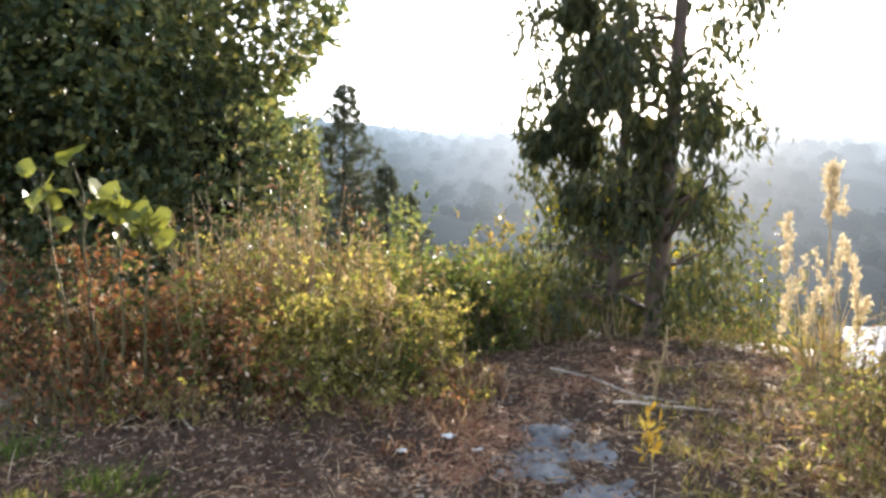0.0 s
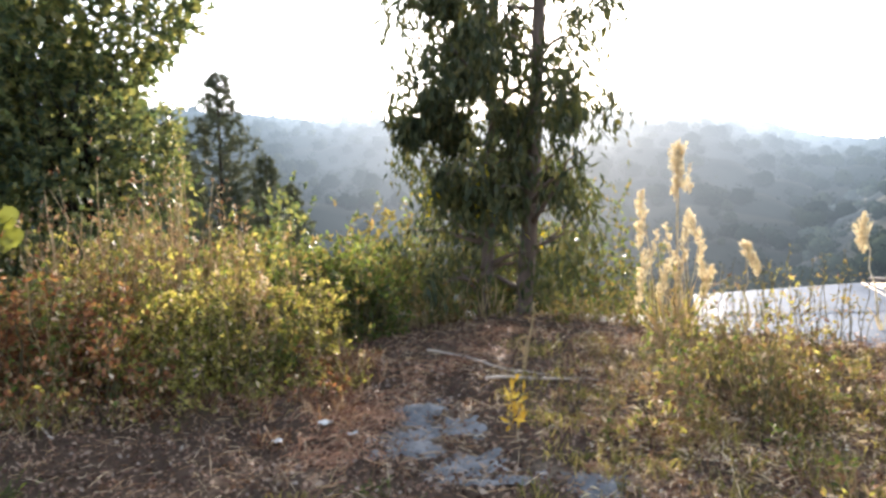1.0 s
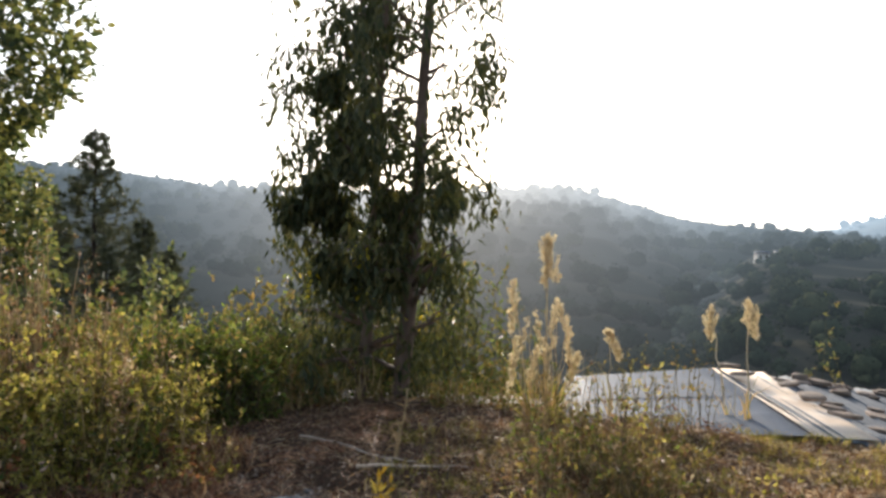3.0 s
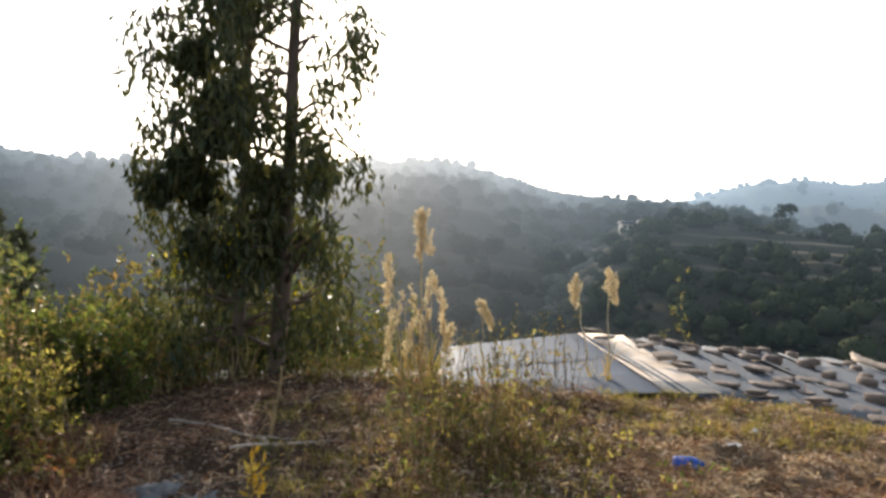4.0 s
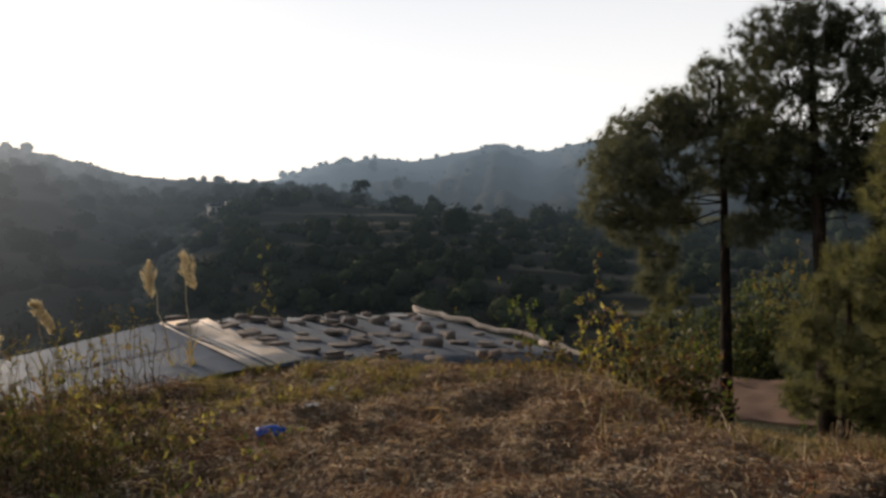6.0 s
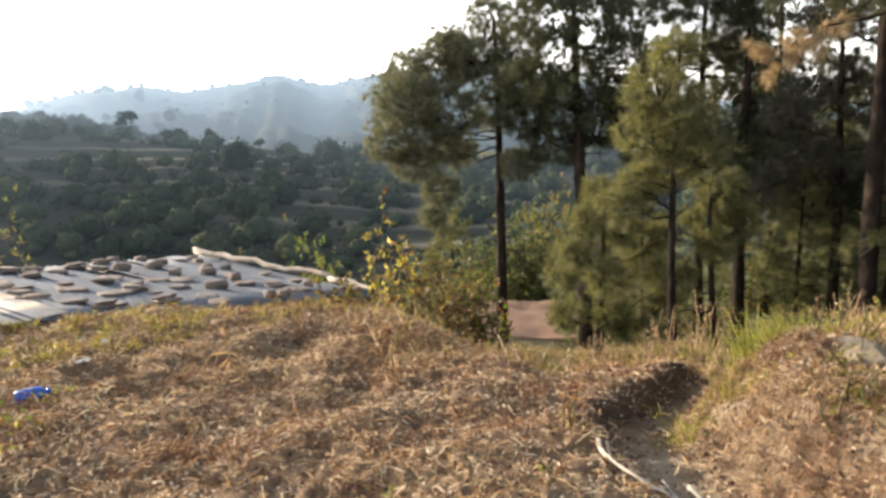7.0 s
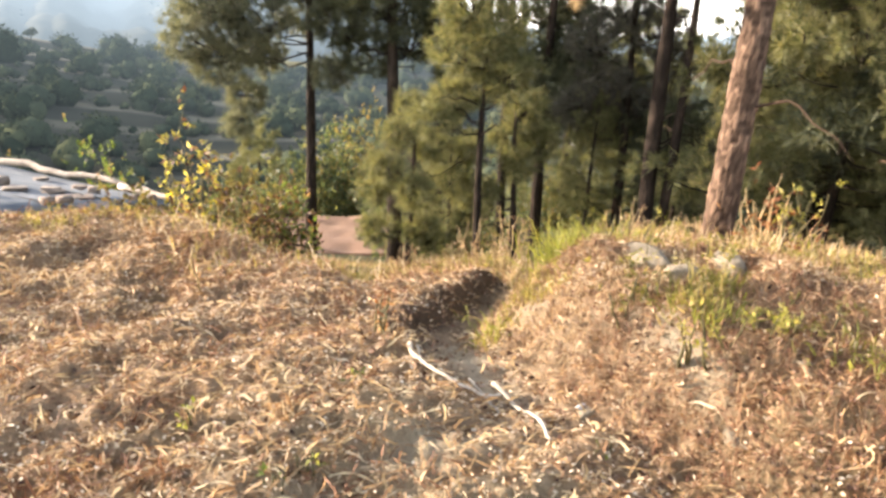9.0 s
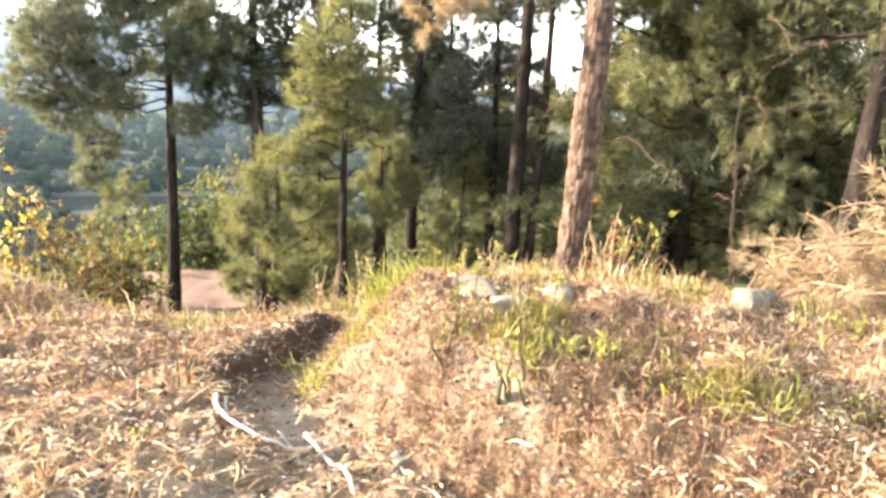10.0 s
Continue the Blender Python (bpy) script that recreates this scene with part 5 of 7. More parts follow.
def leafy_tree(at, label, h, r0, centre, radii, count, leaf, mat, bark, seed, gaps=-0.3, aspect=0.6):
    rng = np.random.default_rng(seed)
    ob = thing("leafy_tree", label, "tree", at)
    pieces = []
    T = bend((0, 0, -0.6), (centre[0] * 0.7, centre[1] * 0.7, h * 0.8), 10, 0, rng, 0.05)
    pieces.append(tube(T, np.linspace(r0, r0 * 0.25, 10), 9, 0.05, rng))
    ends = []
    for k in range(46):
        d = ball(1, rng)[0]
        e = np.array(centre) + d * np.array(radii) * rng.uniform(0.5, 0.98)
        i = rng.integers(2, 9)
        pieces.append(tube(bend(T[i], e, 6, 0.1, rng, 0.06), np.linspace(r0 * 0.3, 0.008, 6), 5))
        ends.append(e)
    d = ball(count, rng) * rng.uniform(0.45, 1.0, count)[:, None] ** 0.5
    k = 1 + 0.16 * (waves(d[:, 0] * 3, d[:, 1] * 3, 2.0, seed) + waves(d[:, 2] * 3, d[:, 0] * 3, 2.0, seed + 1))
    P = np.array(centre) + d * np.array(radii) * k[:, None]
    keep = (waves(P[:, 0], P[:, 2], 2.6, seed + 2) + waves(P[:, 1], P[:, 2] + P[:, 0], 3.1, seed + 3)) > gaps - rng.uniform(0, 0.8, count)
    P = np.repeat(P[keep][::5], 5, 0)
    D = np.repeat(ball(len(P) // 5, rng), 5, 0) * 0.6 + unit(P - np.array(centre)) * 0.5 + np.array([0, 0, -0.3])
    P = P + unit(D) * leaf * rng.uniform(0.0, 2.2, (len(P), 1)) + rng.normal(size=P.shape) * 0.015
    D = D + ball(len(P), rng) * 0.9
    core = np.array(centre) + ball(count // 16, rng) * np.array(radii) * rng.uniform(0.2, 0.75, (count // 16, 1))
    P, D = np.vstack([P, core]), np.vstack([D, ball(len(core), rng)])
    leaf = np.r_[np.full(len(P) - len(core), leaf), np.full(len(core), leaf * 2.2)]
    part("trunk", join(pieces, "leafy_tree_trunk", bark), ob)
    part("crown", leaf_mesh("leafy_tree_crown", P, D, leaf, aspect, mat, rng), ob)
    return ob


def bush(at, label, radii, count, leaf, mat, seed, aspect=0.5, stems=14, stem_mat=None, category="bush", name="bush", gaps=-0.6, up=0.3, group="", mix=(), thick=0.010):
    """Many-stemmed bush: thin stems from the ground and sprigs of leaves along and round them."""
    rng = np.random.default_rng(seed)
    ob = thing(name, label, category, (at[0], at[1], gz(at[0], at[1])), group=group)
    rx, ry, h = radii
    P, D = [], []
    per = count // stems
    for k in range(stems):
        a, q = rng.uniform(0, 6.28), rng.uniform(0, 1) ** 0.5
        b = np.array([np.cos(a) * rx * q * 0.75, np.sin(a) * ry * q * 0.75, -0.12])
        top = h * (1 - 0.45 * q * q) * rng.uniform(0.55, 1.22)
        sway = 0.08 * min(1.0, 5 * rx)
        e = np.array([b[0] * 1.35 + rng.normal() * sway, b[1] * 1.35 + rng.normal() * sway, top])
        L = bend(b, e, 6, 0.0, rng, 0.03 * h)
        part("stem", join([tube(L, np.linspace(thick, thick * 0.3, 6), 4)], "bush_stem", stem_mat or M_STEM), ob)
        nodes = max(1, per // 5)
        s = rng.uniform(0.12, 1.05, nodes)
        p = b + (e - b) * s[:, None] + rng.normal(size=(nodes, 3)) * np.array([rx, ry, h * 0.6]) * 0.16
        sprig = (p - b) * 0.3 + ball(nodes, rng) * 0.8 + np.array([0, 0, up])
        p, sprig = np.repeat(p, 5, 0), np.repeat(sprig, 5, 0)
        P.append(p + unit(sprig) * leaf * rng.uniform(0.0, 1.4, (len(p), 1)))
        D.append(sprig * 0.55 + ball(len(p), rng) * 0.8)
    P, D = np.vstack(P), np.vstack(D)
    keep = (waves(P[:, 0] * 2, P[:, 2] * 2, 2.6, seed + 2) + waves(P[:, 1] * 2, P[:, 2] * 2 + P[:, 0], 3.1, seed + 3)) > gaps - rng.uniform(0, 0.9, len(P))
    keep &= P[:, 2] > 0.0
    P, D = P[keep], D[keep]
    share = rng.uniform(0, 1, len(P))
    low = 0.0
    for m, top in (*mix, (mat, 1.0)):
        pick = (share >= low) & (share < top)
        low = top
        tagged(part("foliage", leaf_mesh("bush_foliage", P[pick], D[pick], leaf, aspect, m, rng), ob), kind="stuff")
    return ob


def build_left_growth():
    leafy_tree((-4.9, 9.6, gz(-4.9, 9.6)), "large dense dark-leaved tree at the edge of the terrace", 7.0, 0.2, (0.0, 0.0, 3.5), (3.0, 2.6, 3.5), 64000, 0.12, M_BIGTREE, M_BARK_SHADE, 3, -1.0)
    leafy_tree((-2.9, 8.9, gz(-2.9, 8.9)), "smaller leafy tree with sun-flecked leaves beside the dark tree", 3.4, 0.07, (0.2, 0.0, 1.9), (1.2, 1.1, 1.5), 11000, 0.07, M_BIGTREE, M_BARK_SHADE, 4, -0.3)
    leafy_tree((-8.0, 8.5, gz(-8.0, 8.5)), "dense dark-leaved tree beside the thicket", 6.5, 0.18, (0.0, 0.0, 3.3), (2.8, 2.6, 3.2), 38000, 0.135, M_BIGTREE, M_BARK_SHADE, 5, -1.2)
    for x, y, r, h, n, s in ((-2.75, 5.0, 0.75, 1.15, 2600, 11), (-1.95, 5.2, 0.65, 0.75, 2000, 12), (-3.4, 5.8, 0.9, 1.2, 2200, 13), (-2.3, 4.5, 0.5, 0.5, 1200, 14), (-1.4, 4.9, 0.5, 0.45, 1000, 15)):
        bush((x, y), "rust-brown dried bush in the thicket", (r, r * 0.8, h), int(n * 1.9), 0.052, M_RUST, s, 0.48, 26, M_STEM, gaps=-0.35, mix=((M_STRAW, 0.10), (M_OLIVE, 0.27), (M_GREEN, 0.37)))
    for x, y, r, h, n, s in ((-1.35, 5.9, 0.75, 0.95, 3000, 21), (-0.7, 5.6, 0.7, 0.8, 3000, 22), (-0.35, 6.1, 0.6, 0.75, 2200, 23), (-1.0, 5.2, 0.5, 0.45, 1500, 24), (-1.9, 6.4, 0.7, 1.15, 2000, 25), (-0.5, 5.1, 0.4, 0.35, 900, 26)):
        bush((x, y), "yellow-green weedy bush lit from behind", (r, r * 0.8, h * 0.92), int(n * 2.3), 0.052, M_YGREEN, s, 0.42, 30, M_STEM, gaps=-0.4, mix=((M_OLIVE, 0.3), (M_STRAW, 0.38), (M_GREEN, 0.46)), up=0.4)
    for x, y, r, h, n, s in ((0.1, 7.6, 0.7, 0.78, 2600, 31), (0.5, 8.3, 0.7, 0.85, 2400, 32), (-0.5, 8.3, 0.8, 0.85, 2400, 33), (0.35, 6.9, 0.45, 0.55, 1300, 34), (-1.4, 8.2, 0.8, 0.8, 2200, 35), (0.75, 7.7, 0.45, 0.6, 1500, 63), (0.9, 9.9, 0.6, 1.7, 1900, 64), (-0.25, 7.15, 0.55, 0.85, 2300, 65), (0.3, 7.3, 0.5, 0.72, 2000, 66), (-0.65, 7.7, 0.55, 0.9, 2000, 67)):
        bush((x, y), "bright green leafy bush behind the weeds", (r, r * 0.8, h), int(n * 1.3), 0.075, M_GREEN, s, 0.36, 24, gaps=-0.4, mix=((M_OLIVE, 0.32), (M_BIGTREE, 0.5)))
    for x, y, r, h, n, s in (
            (-1.0, 7.3, 0.5, 1.15, 1400, 41), (1.0, 7.2, 0.4, 0.45, 900, 45), (1.35, 7.6, 0.35, 0.55, 900, 50), (1.75, 7.2, 0.35, 0.4, 700, 47), (2.4, 7.5, 0.35, 0.4, 800, 48),
            (2.85, 7.0, 0.35, 0.26, 700, 49), (2.5, 6.75, 0.35, 0.22, 700, 307), (3.3, 6.85, 0.4, 0.4, 1000, 308), (3.1, 7.4, 0.4, 0.35, 800, 39), (1.2, 8.0, 0.35, 0.75, 900, 42)):
        bush((x, y), "olive and brown scrub round the foot of the leaning tree", (r, r * 0.8, h), int(n * 1.4), 0.045, M_OLIVE, s, 0.38, 24, M_STALK, gaps=-0.45, mix=((M_RUST, 0.1), (M_GREEN, 0.32)))
    for x, y, r, h, s in ((0.6, 10.0, 0.7, 1.9, 43), (1.2, 10.1, 0.7, 2.4, 44), (1.8, 10.0, 0.7, 2.5, 301), (2.35, 10.0, 0.7, 2.7, 40), (2.9, 9.9, 0.7, 2.9, 46), (3.4, 9.9, 0.7, 3.2, 303), (3.95, 9.9, 0.7, 3.1, 309), (4.5, 10.0, 0.6, 2.7, 305), (2.6, 10.8, 0.8, 3.6, 306), (3.6, 11.0, 0.8, 3.9, 304)):
        bush((x, y), "olive-green scrub growing beyond the shed roof", (r, r * 0.8, h), 4600, 0.075, M_OLIVE, s, 0.42, 26, M_STEM, gaps=-0.5, group="scrub beyond the shed", mix=((M_BIGTREE, 0.35), (M_GREEN, 0.6)))
    for x, y, r, h, n, s in ((-3.4, 7.6, 0.9, 1.2, 2600, 36), (-2.4, 7.4, 0.7, 1.1, 2200, 37), (-4.6, 7.0, 1.0, 1.3, 2600, 38)):
        bush((x, y), "dark green undergrowth below the large tree", (r, r * 0.8, h), n, 0.075, M_BIGTREE, s, 0.5, 18)
    for x, y, r, h, s in ((-1.75, 6.75, 0.45, 1.6, 71), (-1.3, 6.9, 0.45, 1.55, 72), (-2.2, 6.6, 0.4, 1.5, 73), (-0.9, 6.9, 0.4, 1.35, 74), (-1.55, 6.4, 0.35, 1.4, 75)):
        bush((x, y), "dry brown feathery plant standing in the thicket", (r, r * 0.8, h), 2400, 0.034, M_STRAW, s, 0.3, 26, M_STALK, mix=((M_REDSTEM, 0.55),))
    # single weeds that stand up out of the thicket, and low ones at its ragged foot
    wr = np.random.default_rng(77)
    for i in range(30):
        x, y = wr.uniform(-2.9, 0.1), wr.uniform(5.0, 6.6)
        h = wr.uniform(0.8, 1.25) * (1.0 if x < -0.7 else 0.85)
        m = (M_YGREEN, M_STRAW, M_OLIVE, M_RUST, M_GREEN)[i % 5] if x < -1.2 else (M_YGREEN, M_GREEN, M_OLIVE, M_YGREEN, M_STRAW)[i % 5]
        bush((x, y), "thin upright weed standing out of the thicket", (0.16, 0.14, h), 260, 0.055, m, 500 + i, 0.32, 5, (M_STEM, M_STALK)[i % 2], thick=0.006, category="weed", name="weed", group="upright weeds of the thicket", up=0.7, mix=((M_OLIVE, 0.3),))
    for i in range(26):
        x = wr.uniform(-2.6, 0.6)
        y = 4.75 + 0.55 * smooth01(np.array((x + 1.2) / 1.6)) + wr.uniform(-0.45, 0.25)
        bush((x, y), "low dry weed at the foot of the thicket", (0.2, 0.18, wr.uniform(0.14, 0.34)), 210, 0.045, (M_RUST, M_OLIVE, M_YGREEN, M_STRAW)[i % 4], 540 + i, 0.4, 9, (M_STEM, M_STALK)[i % 2], thick=0.004, category="weed", name="weed", group="low weeds of the thicket", mix=((M_OLIVE, 0.25), (M_BROWNLEAF, 0.4)))
    # tall plant with broad round leaves
    rng = np.random.default_rng(8)
    plant = thing("broad_leaved_plant", "tall plant with large round yellow-green leaves", "plant", (-2.3, 4.75, gz(-2.3, 4.75)))
    mains = [bend((0.3 * q, 0.05 * q, -0.1), e, 12, 0.04, rng, 0.012) for q, e in ((-0.6, (-0.34, -0.05, 1.6)), (0.0, (-0.1, -0.1, 1.62)), (0.4, (0.12, 0.0, 1.4)), (0.8, (0.3, 0.05, 1.24)))]
    for m in mains:
        part("stem", join([tube(m, np.linspace(0.011, 0.005, 12), 6)], "plant_stem", M_STEM), plant)
    for x, y, z, r in ((-0.12, -0.15, 1.70, 0.105), (-0.42, -0.1, 1.62, 0.085), (-0.38, 0.0, 1.5, 0.09), (0.02, 0.0, 1.44, 0.10), (0.14, 0.0, 1.40, 0.10), (0.22, 0.05, 1.38, 0.085), (0.10, 0.05, 1.30, 0.08), (0.30, 0.05, 1.26, 0.085), (0.33, 0.1, 1.12, 0.07), (0.08, 0.1, 1.14, 0.06), (-0.3, 0.1, 1.25, 0.08), (0.24, 0.0, 1.2, 0.07), (0.08, -0.06, 1.36, 0.09), (0.17, -0.05, 1.32, 0.09), (0.0, -0.08, 1.34, 0.085), (0.2, -0.1, 1.42, 0.08), (-0.06, 0.02, 1.36, 0.08), (0.28, -0.05, 1.34, 0.08), (0.36, 0.0, 1.22, 0.075), (-0.36, -0.1, 1.44, 0.09), (-0.28, -0.05, 1.4, 0.08), (-0.45, 0.0, 1.38, 0.09), (0.12, -0.1, 1.46, 0.09), (0.05, 0.08, 1.4, 0.08), (0.26, 0.02, 1.3, 0.08), (0.32, -0.06, 1.3, 0.08), (0.4, 0.02, 1.28, 0.09), (0.42, 0.05, 1.16, 0.075), (-0.2, 0.0, 1.48, 0.085), (0.16, 0.1, 1.22, 0.07)):
        tip = np.array([x, y, z])
        foot = mains[int(np.argmin([abs(x - m[-1, 0]) for m in mains]))]
        foot = foot[np.argmin(np.abs(foot[:, 2] - z + 0.14))]
        part("petiole", join([tube(bend(foot, tip, 5, 0.02, rng, 0.006), np.linspace(0.005, 0.003, 5), 5)], "plant_petiole", M_STEM), plant)
        a = np.linspace(0, 2 * np.pi, 14, endpoint=False)
        nrm = unit(np.array([rng.normal() * 0.7, -0.45 + rng.normal() * 0.5, rng.uniform(0.3, 0.9)]))
        A = unit(np.cross(nrm, [0, 0, 1.0]))
        B = np.cross(nrm, A)
        k = r * rng.uniform(0.75, 1.1) * (0.88 - 0.12 * np.sin(a) + 0.5 * np.maximum(0, -np.sin(a)) ** 5 - 0.25 * np.maximum(0, np.sin(a)) ** 8) * (1 + rng.uniform(-0.09, 0.09, 14))
        ring = tip + (np.cos(a) * k)[:, None] * A + (np.sin(a) * k)[:, None] * B + (r * (rng.uniform(0.12, 0.4) * np.cos(2 * a) + 0.12 * np.sin(3 * a)))[:, None] * nrm
        V = np.vstack([ring, [tip - nrm * 0.02], ring * 0.5 + tip * 0.5])
        F = np.array([[q, (q + 1) % 14, 15 + (q + 1) % 14, 15 + q] for q in range(14)])
        T = np.array([[15 + q, 15 + (q + 1) % 14, 14] for q in range(14)])
        tri = np.vstack([F[:, [0, 1, 2]], F[:, [0, 2, 3]], T])
        part("leaf", mesh_np("broad_leaf", V, tri, M_BIGLEAF, True), plant)


build_leaning_tree()
build_left_growth()


def build_right_growth():
    for x, y, r, h, n, s, mat in ((8.1, 2.05, 0.45, 1.45, 700, 51, M_YGREEN), (8.2, 1.6, 0.6, 1.0, 1500, 52, M_OLIVE), (7.5, 2.3, 0.5, 0.75, 1000, 53, M_OLIVE), (8.8, 1.15, 0.45, 0.95, 1000, 54, M_GREEN)):
        bush((x, y), "straggly yellowing shrub at the edge of the field", (r, r * 0.8, h), int(n * 1.5), 0.075, mat, s, 0.5, 16, mix=((M_BROWNLEAF, 0.25), (M_RUST, 0.33), (M_OLIVE, 0.65), (M_YLEAF, 0.65 + 0.08 * (s == 51))))
    bush((8.2, 7.35), "tall thin green weed standing behind the roof", (0.24, 0.2, 2.8), 1000, 0.07, M_OLIVE, 61, 0.3, 7, mix=((M_BIGTREE, 0.6),), up=0.7)
    for x, y, r, h, n, s, mat in ((14.9, 6.2, 1.2, 2.35, 3600, 55, M_GREEN), (17.5, 9.5, 1.4, 2.6, 1800, 56, M_OLIVE), (12.5, 12.5, 1.3, 2.6, 1800, 57, M_BIGTREE), (16.5, 3.6, 0.9, 1.8, 1200, 58, M_BIGTREE), (19, 6, 1.5, 2.2, 1600, 59, M_BIGTREE), (10.0, 13.5, 0.9, 2.6, 1500, 60, M_YGREEN), (15.3, 5.9, 0.5, 2.2, 900, 62, M_GREEN)):
        bush((x, y), "green bushy tree on the slope below the house", (r, r, h), n, 0.11, mat, s, 0.5, 16, mix=((M_OLIVE, 0.3),))
    rng = np.random.default_rng(92)
    for i, (az, d) in enumerate(((89.5, 16.5), (91.5, 19), (93.0, 15), (95.5, 18), (97.0, 14), (98.5, 21), (100.5, 18.5), (102.5, 17.5), (104.5, 19), (106.5, 17.5), (108.5, 18), (87.5, 26), (90.0, 24.5), (94.0, 24), (82.0, 27), (79.5, 25), (85.5, 29))):
        x, y = 0.4 + d * math.sin(radians(az)), -0.4 + d * math.cos(radians(az))
        k = rng.uniform(0.8, 1.25) * d / 17
        bush((x, y), "low dark scrub between the pines on the slope", (1.3 * k, 1.3 * k, 1.7 * k), 1500, 0.006 * d, (M_BIGTREE, M_OLIVE, M_BIGTREE)[i % 3], 400 + i, 0.45, 12, group="scrub between the pines")
    for i, (az, d, r, h) in enumerate(((81.3, 26.5, 1.4, 3.9), (83.2, 27, 1.3, 4.4), (84.6, 25.8, 1.2, 4.2), (86.8, 26.5, 1.5, 4.6), (89.0, 27.5, 1.6, 4.2))):
        x, y = 0.4 + d * math.sin(radians(az)), -0.4 + d * math.cos(radians(az))
        bush((x, y), "dark bushy tree beyond the ploughed plot", (r, r, h), 3200, 0.17, (M_BIGTREE, M_OLIVE)[i % 2], 430 + i, 0.5, 14, group="trees beyond the plot")
    # tree tops and scrub in the gully behind the drooping tree
    rng = np.random.default_rng(91)
    for i, (x, y, r, h) in enumerate(((1.1, 28.8, 1.6, 5.0), (-1.5, 24, 1.8, 3.6), (3.6, 24, 1.8, 3.2), (6.0, 22, 1.7, 3.0), (-4.0, 27, 1.8, 3.8), (8.5, 20, 1.5, 3.2), (5.0, 14.5, 1.2, 2.0), (3.3, 12.5, 1.1, 2.2), (1.2, 13.5, 1.2, 2.7), (-0.8, 14.5, 1.3, 2.9), (8.0, 15.5, 1.3, 2.4))):
        bush((x, y), "dark green scrub in the gully", (r, r, h), 2200, 0.16, (M_BIGTREE, M_GREEN, M_OLIVE)[i % 3], 100 + i, 0.5, 16)


build_right_growth()


def plume_grass(at, top, head, label, seed, mat=M_PLUME, fat=0.042):
    """Tall reed: thin stem, long leaves, feathery head."""
    rng = np.random.default_rng(seed)
    base = np.array([at[0], at[1], gz(at[0], at[1])])
    ob = thing("plume_grass", label, "grass", tuple(base), group="plume grasses before the roof")
    top = np.array(top) - base
    L = bend((0, 0, -0.08), top, 9, 0.0, rng, 0.012)
    part("stem", join([tube(L, np.linspace(0.22 * fat + 0.002, 0.1 * fat + 0.001, 9), 6)], "reed_stem", M_REED), ob)
    # the head: side branches that rise from the axis, each with small spikelets along it
    P, D, twigs = [], [], []
    lean = unit(np.array([rng.normal() * 0.25, rng.normal() * 0.25, 1.0]))
    for k in range(26):
        g = (k + rng.uniform(0, 1)) / 26
        a = rng.uniform(0, 6.28)
        d = unit(np.array([np.cos(a), np.sin(a), 0]) * rng.uniform(0.3, 0.7) + lean)
        reach = fat * (0.5 + 2.7 * np.sin(np.pi * (0.12 + 0.74 * g)) ** 1.2) * (1.3 - 0.5 * g) * rng.uniform(0.55, 1.3)
        foot = top - lean * head * (1 - g) * 1.1
        twigs.append(tube(bend(foot, foot + d * reach, 3, -0.004, rng), [0.0018, 0.0014, 0.0009], 3))
        m = max(7, int(reach * 420))
        q = rng.uniform(0.15, 1.05, (m, 1))
        P.append(foot + d * reach * q + rng.normal(size=(m, 3)) * 0.006)
        D.append(d + rng.normal(size=(m, 3)) * 0.45)
    plume = part("plume", leaf_mesh("plume_head", np.vstack(P), np.vstack(D), 0.028, 0.36, mat, rng), ob)
    part("branchlets", join(twigs, "plume_branchlets", M_STALK), plume)
    for k in range(9):
        P = np.array([[0, 0, 0.02]]) + rng.normal(size=(1, 3)) * 0.02
        D = rng.normal(size=(1, 3)) * 0.3 + np.array([0, 0, 1.0])
        part("leaf", blade_mesh("reed_leaf", P, D, rng.uniform(0.35, 0.7) * top[2], 0.014, (M_GOLD, M_GRASS)[k % 2], rng, 0.25), ob)


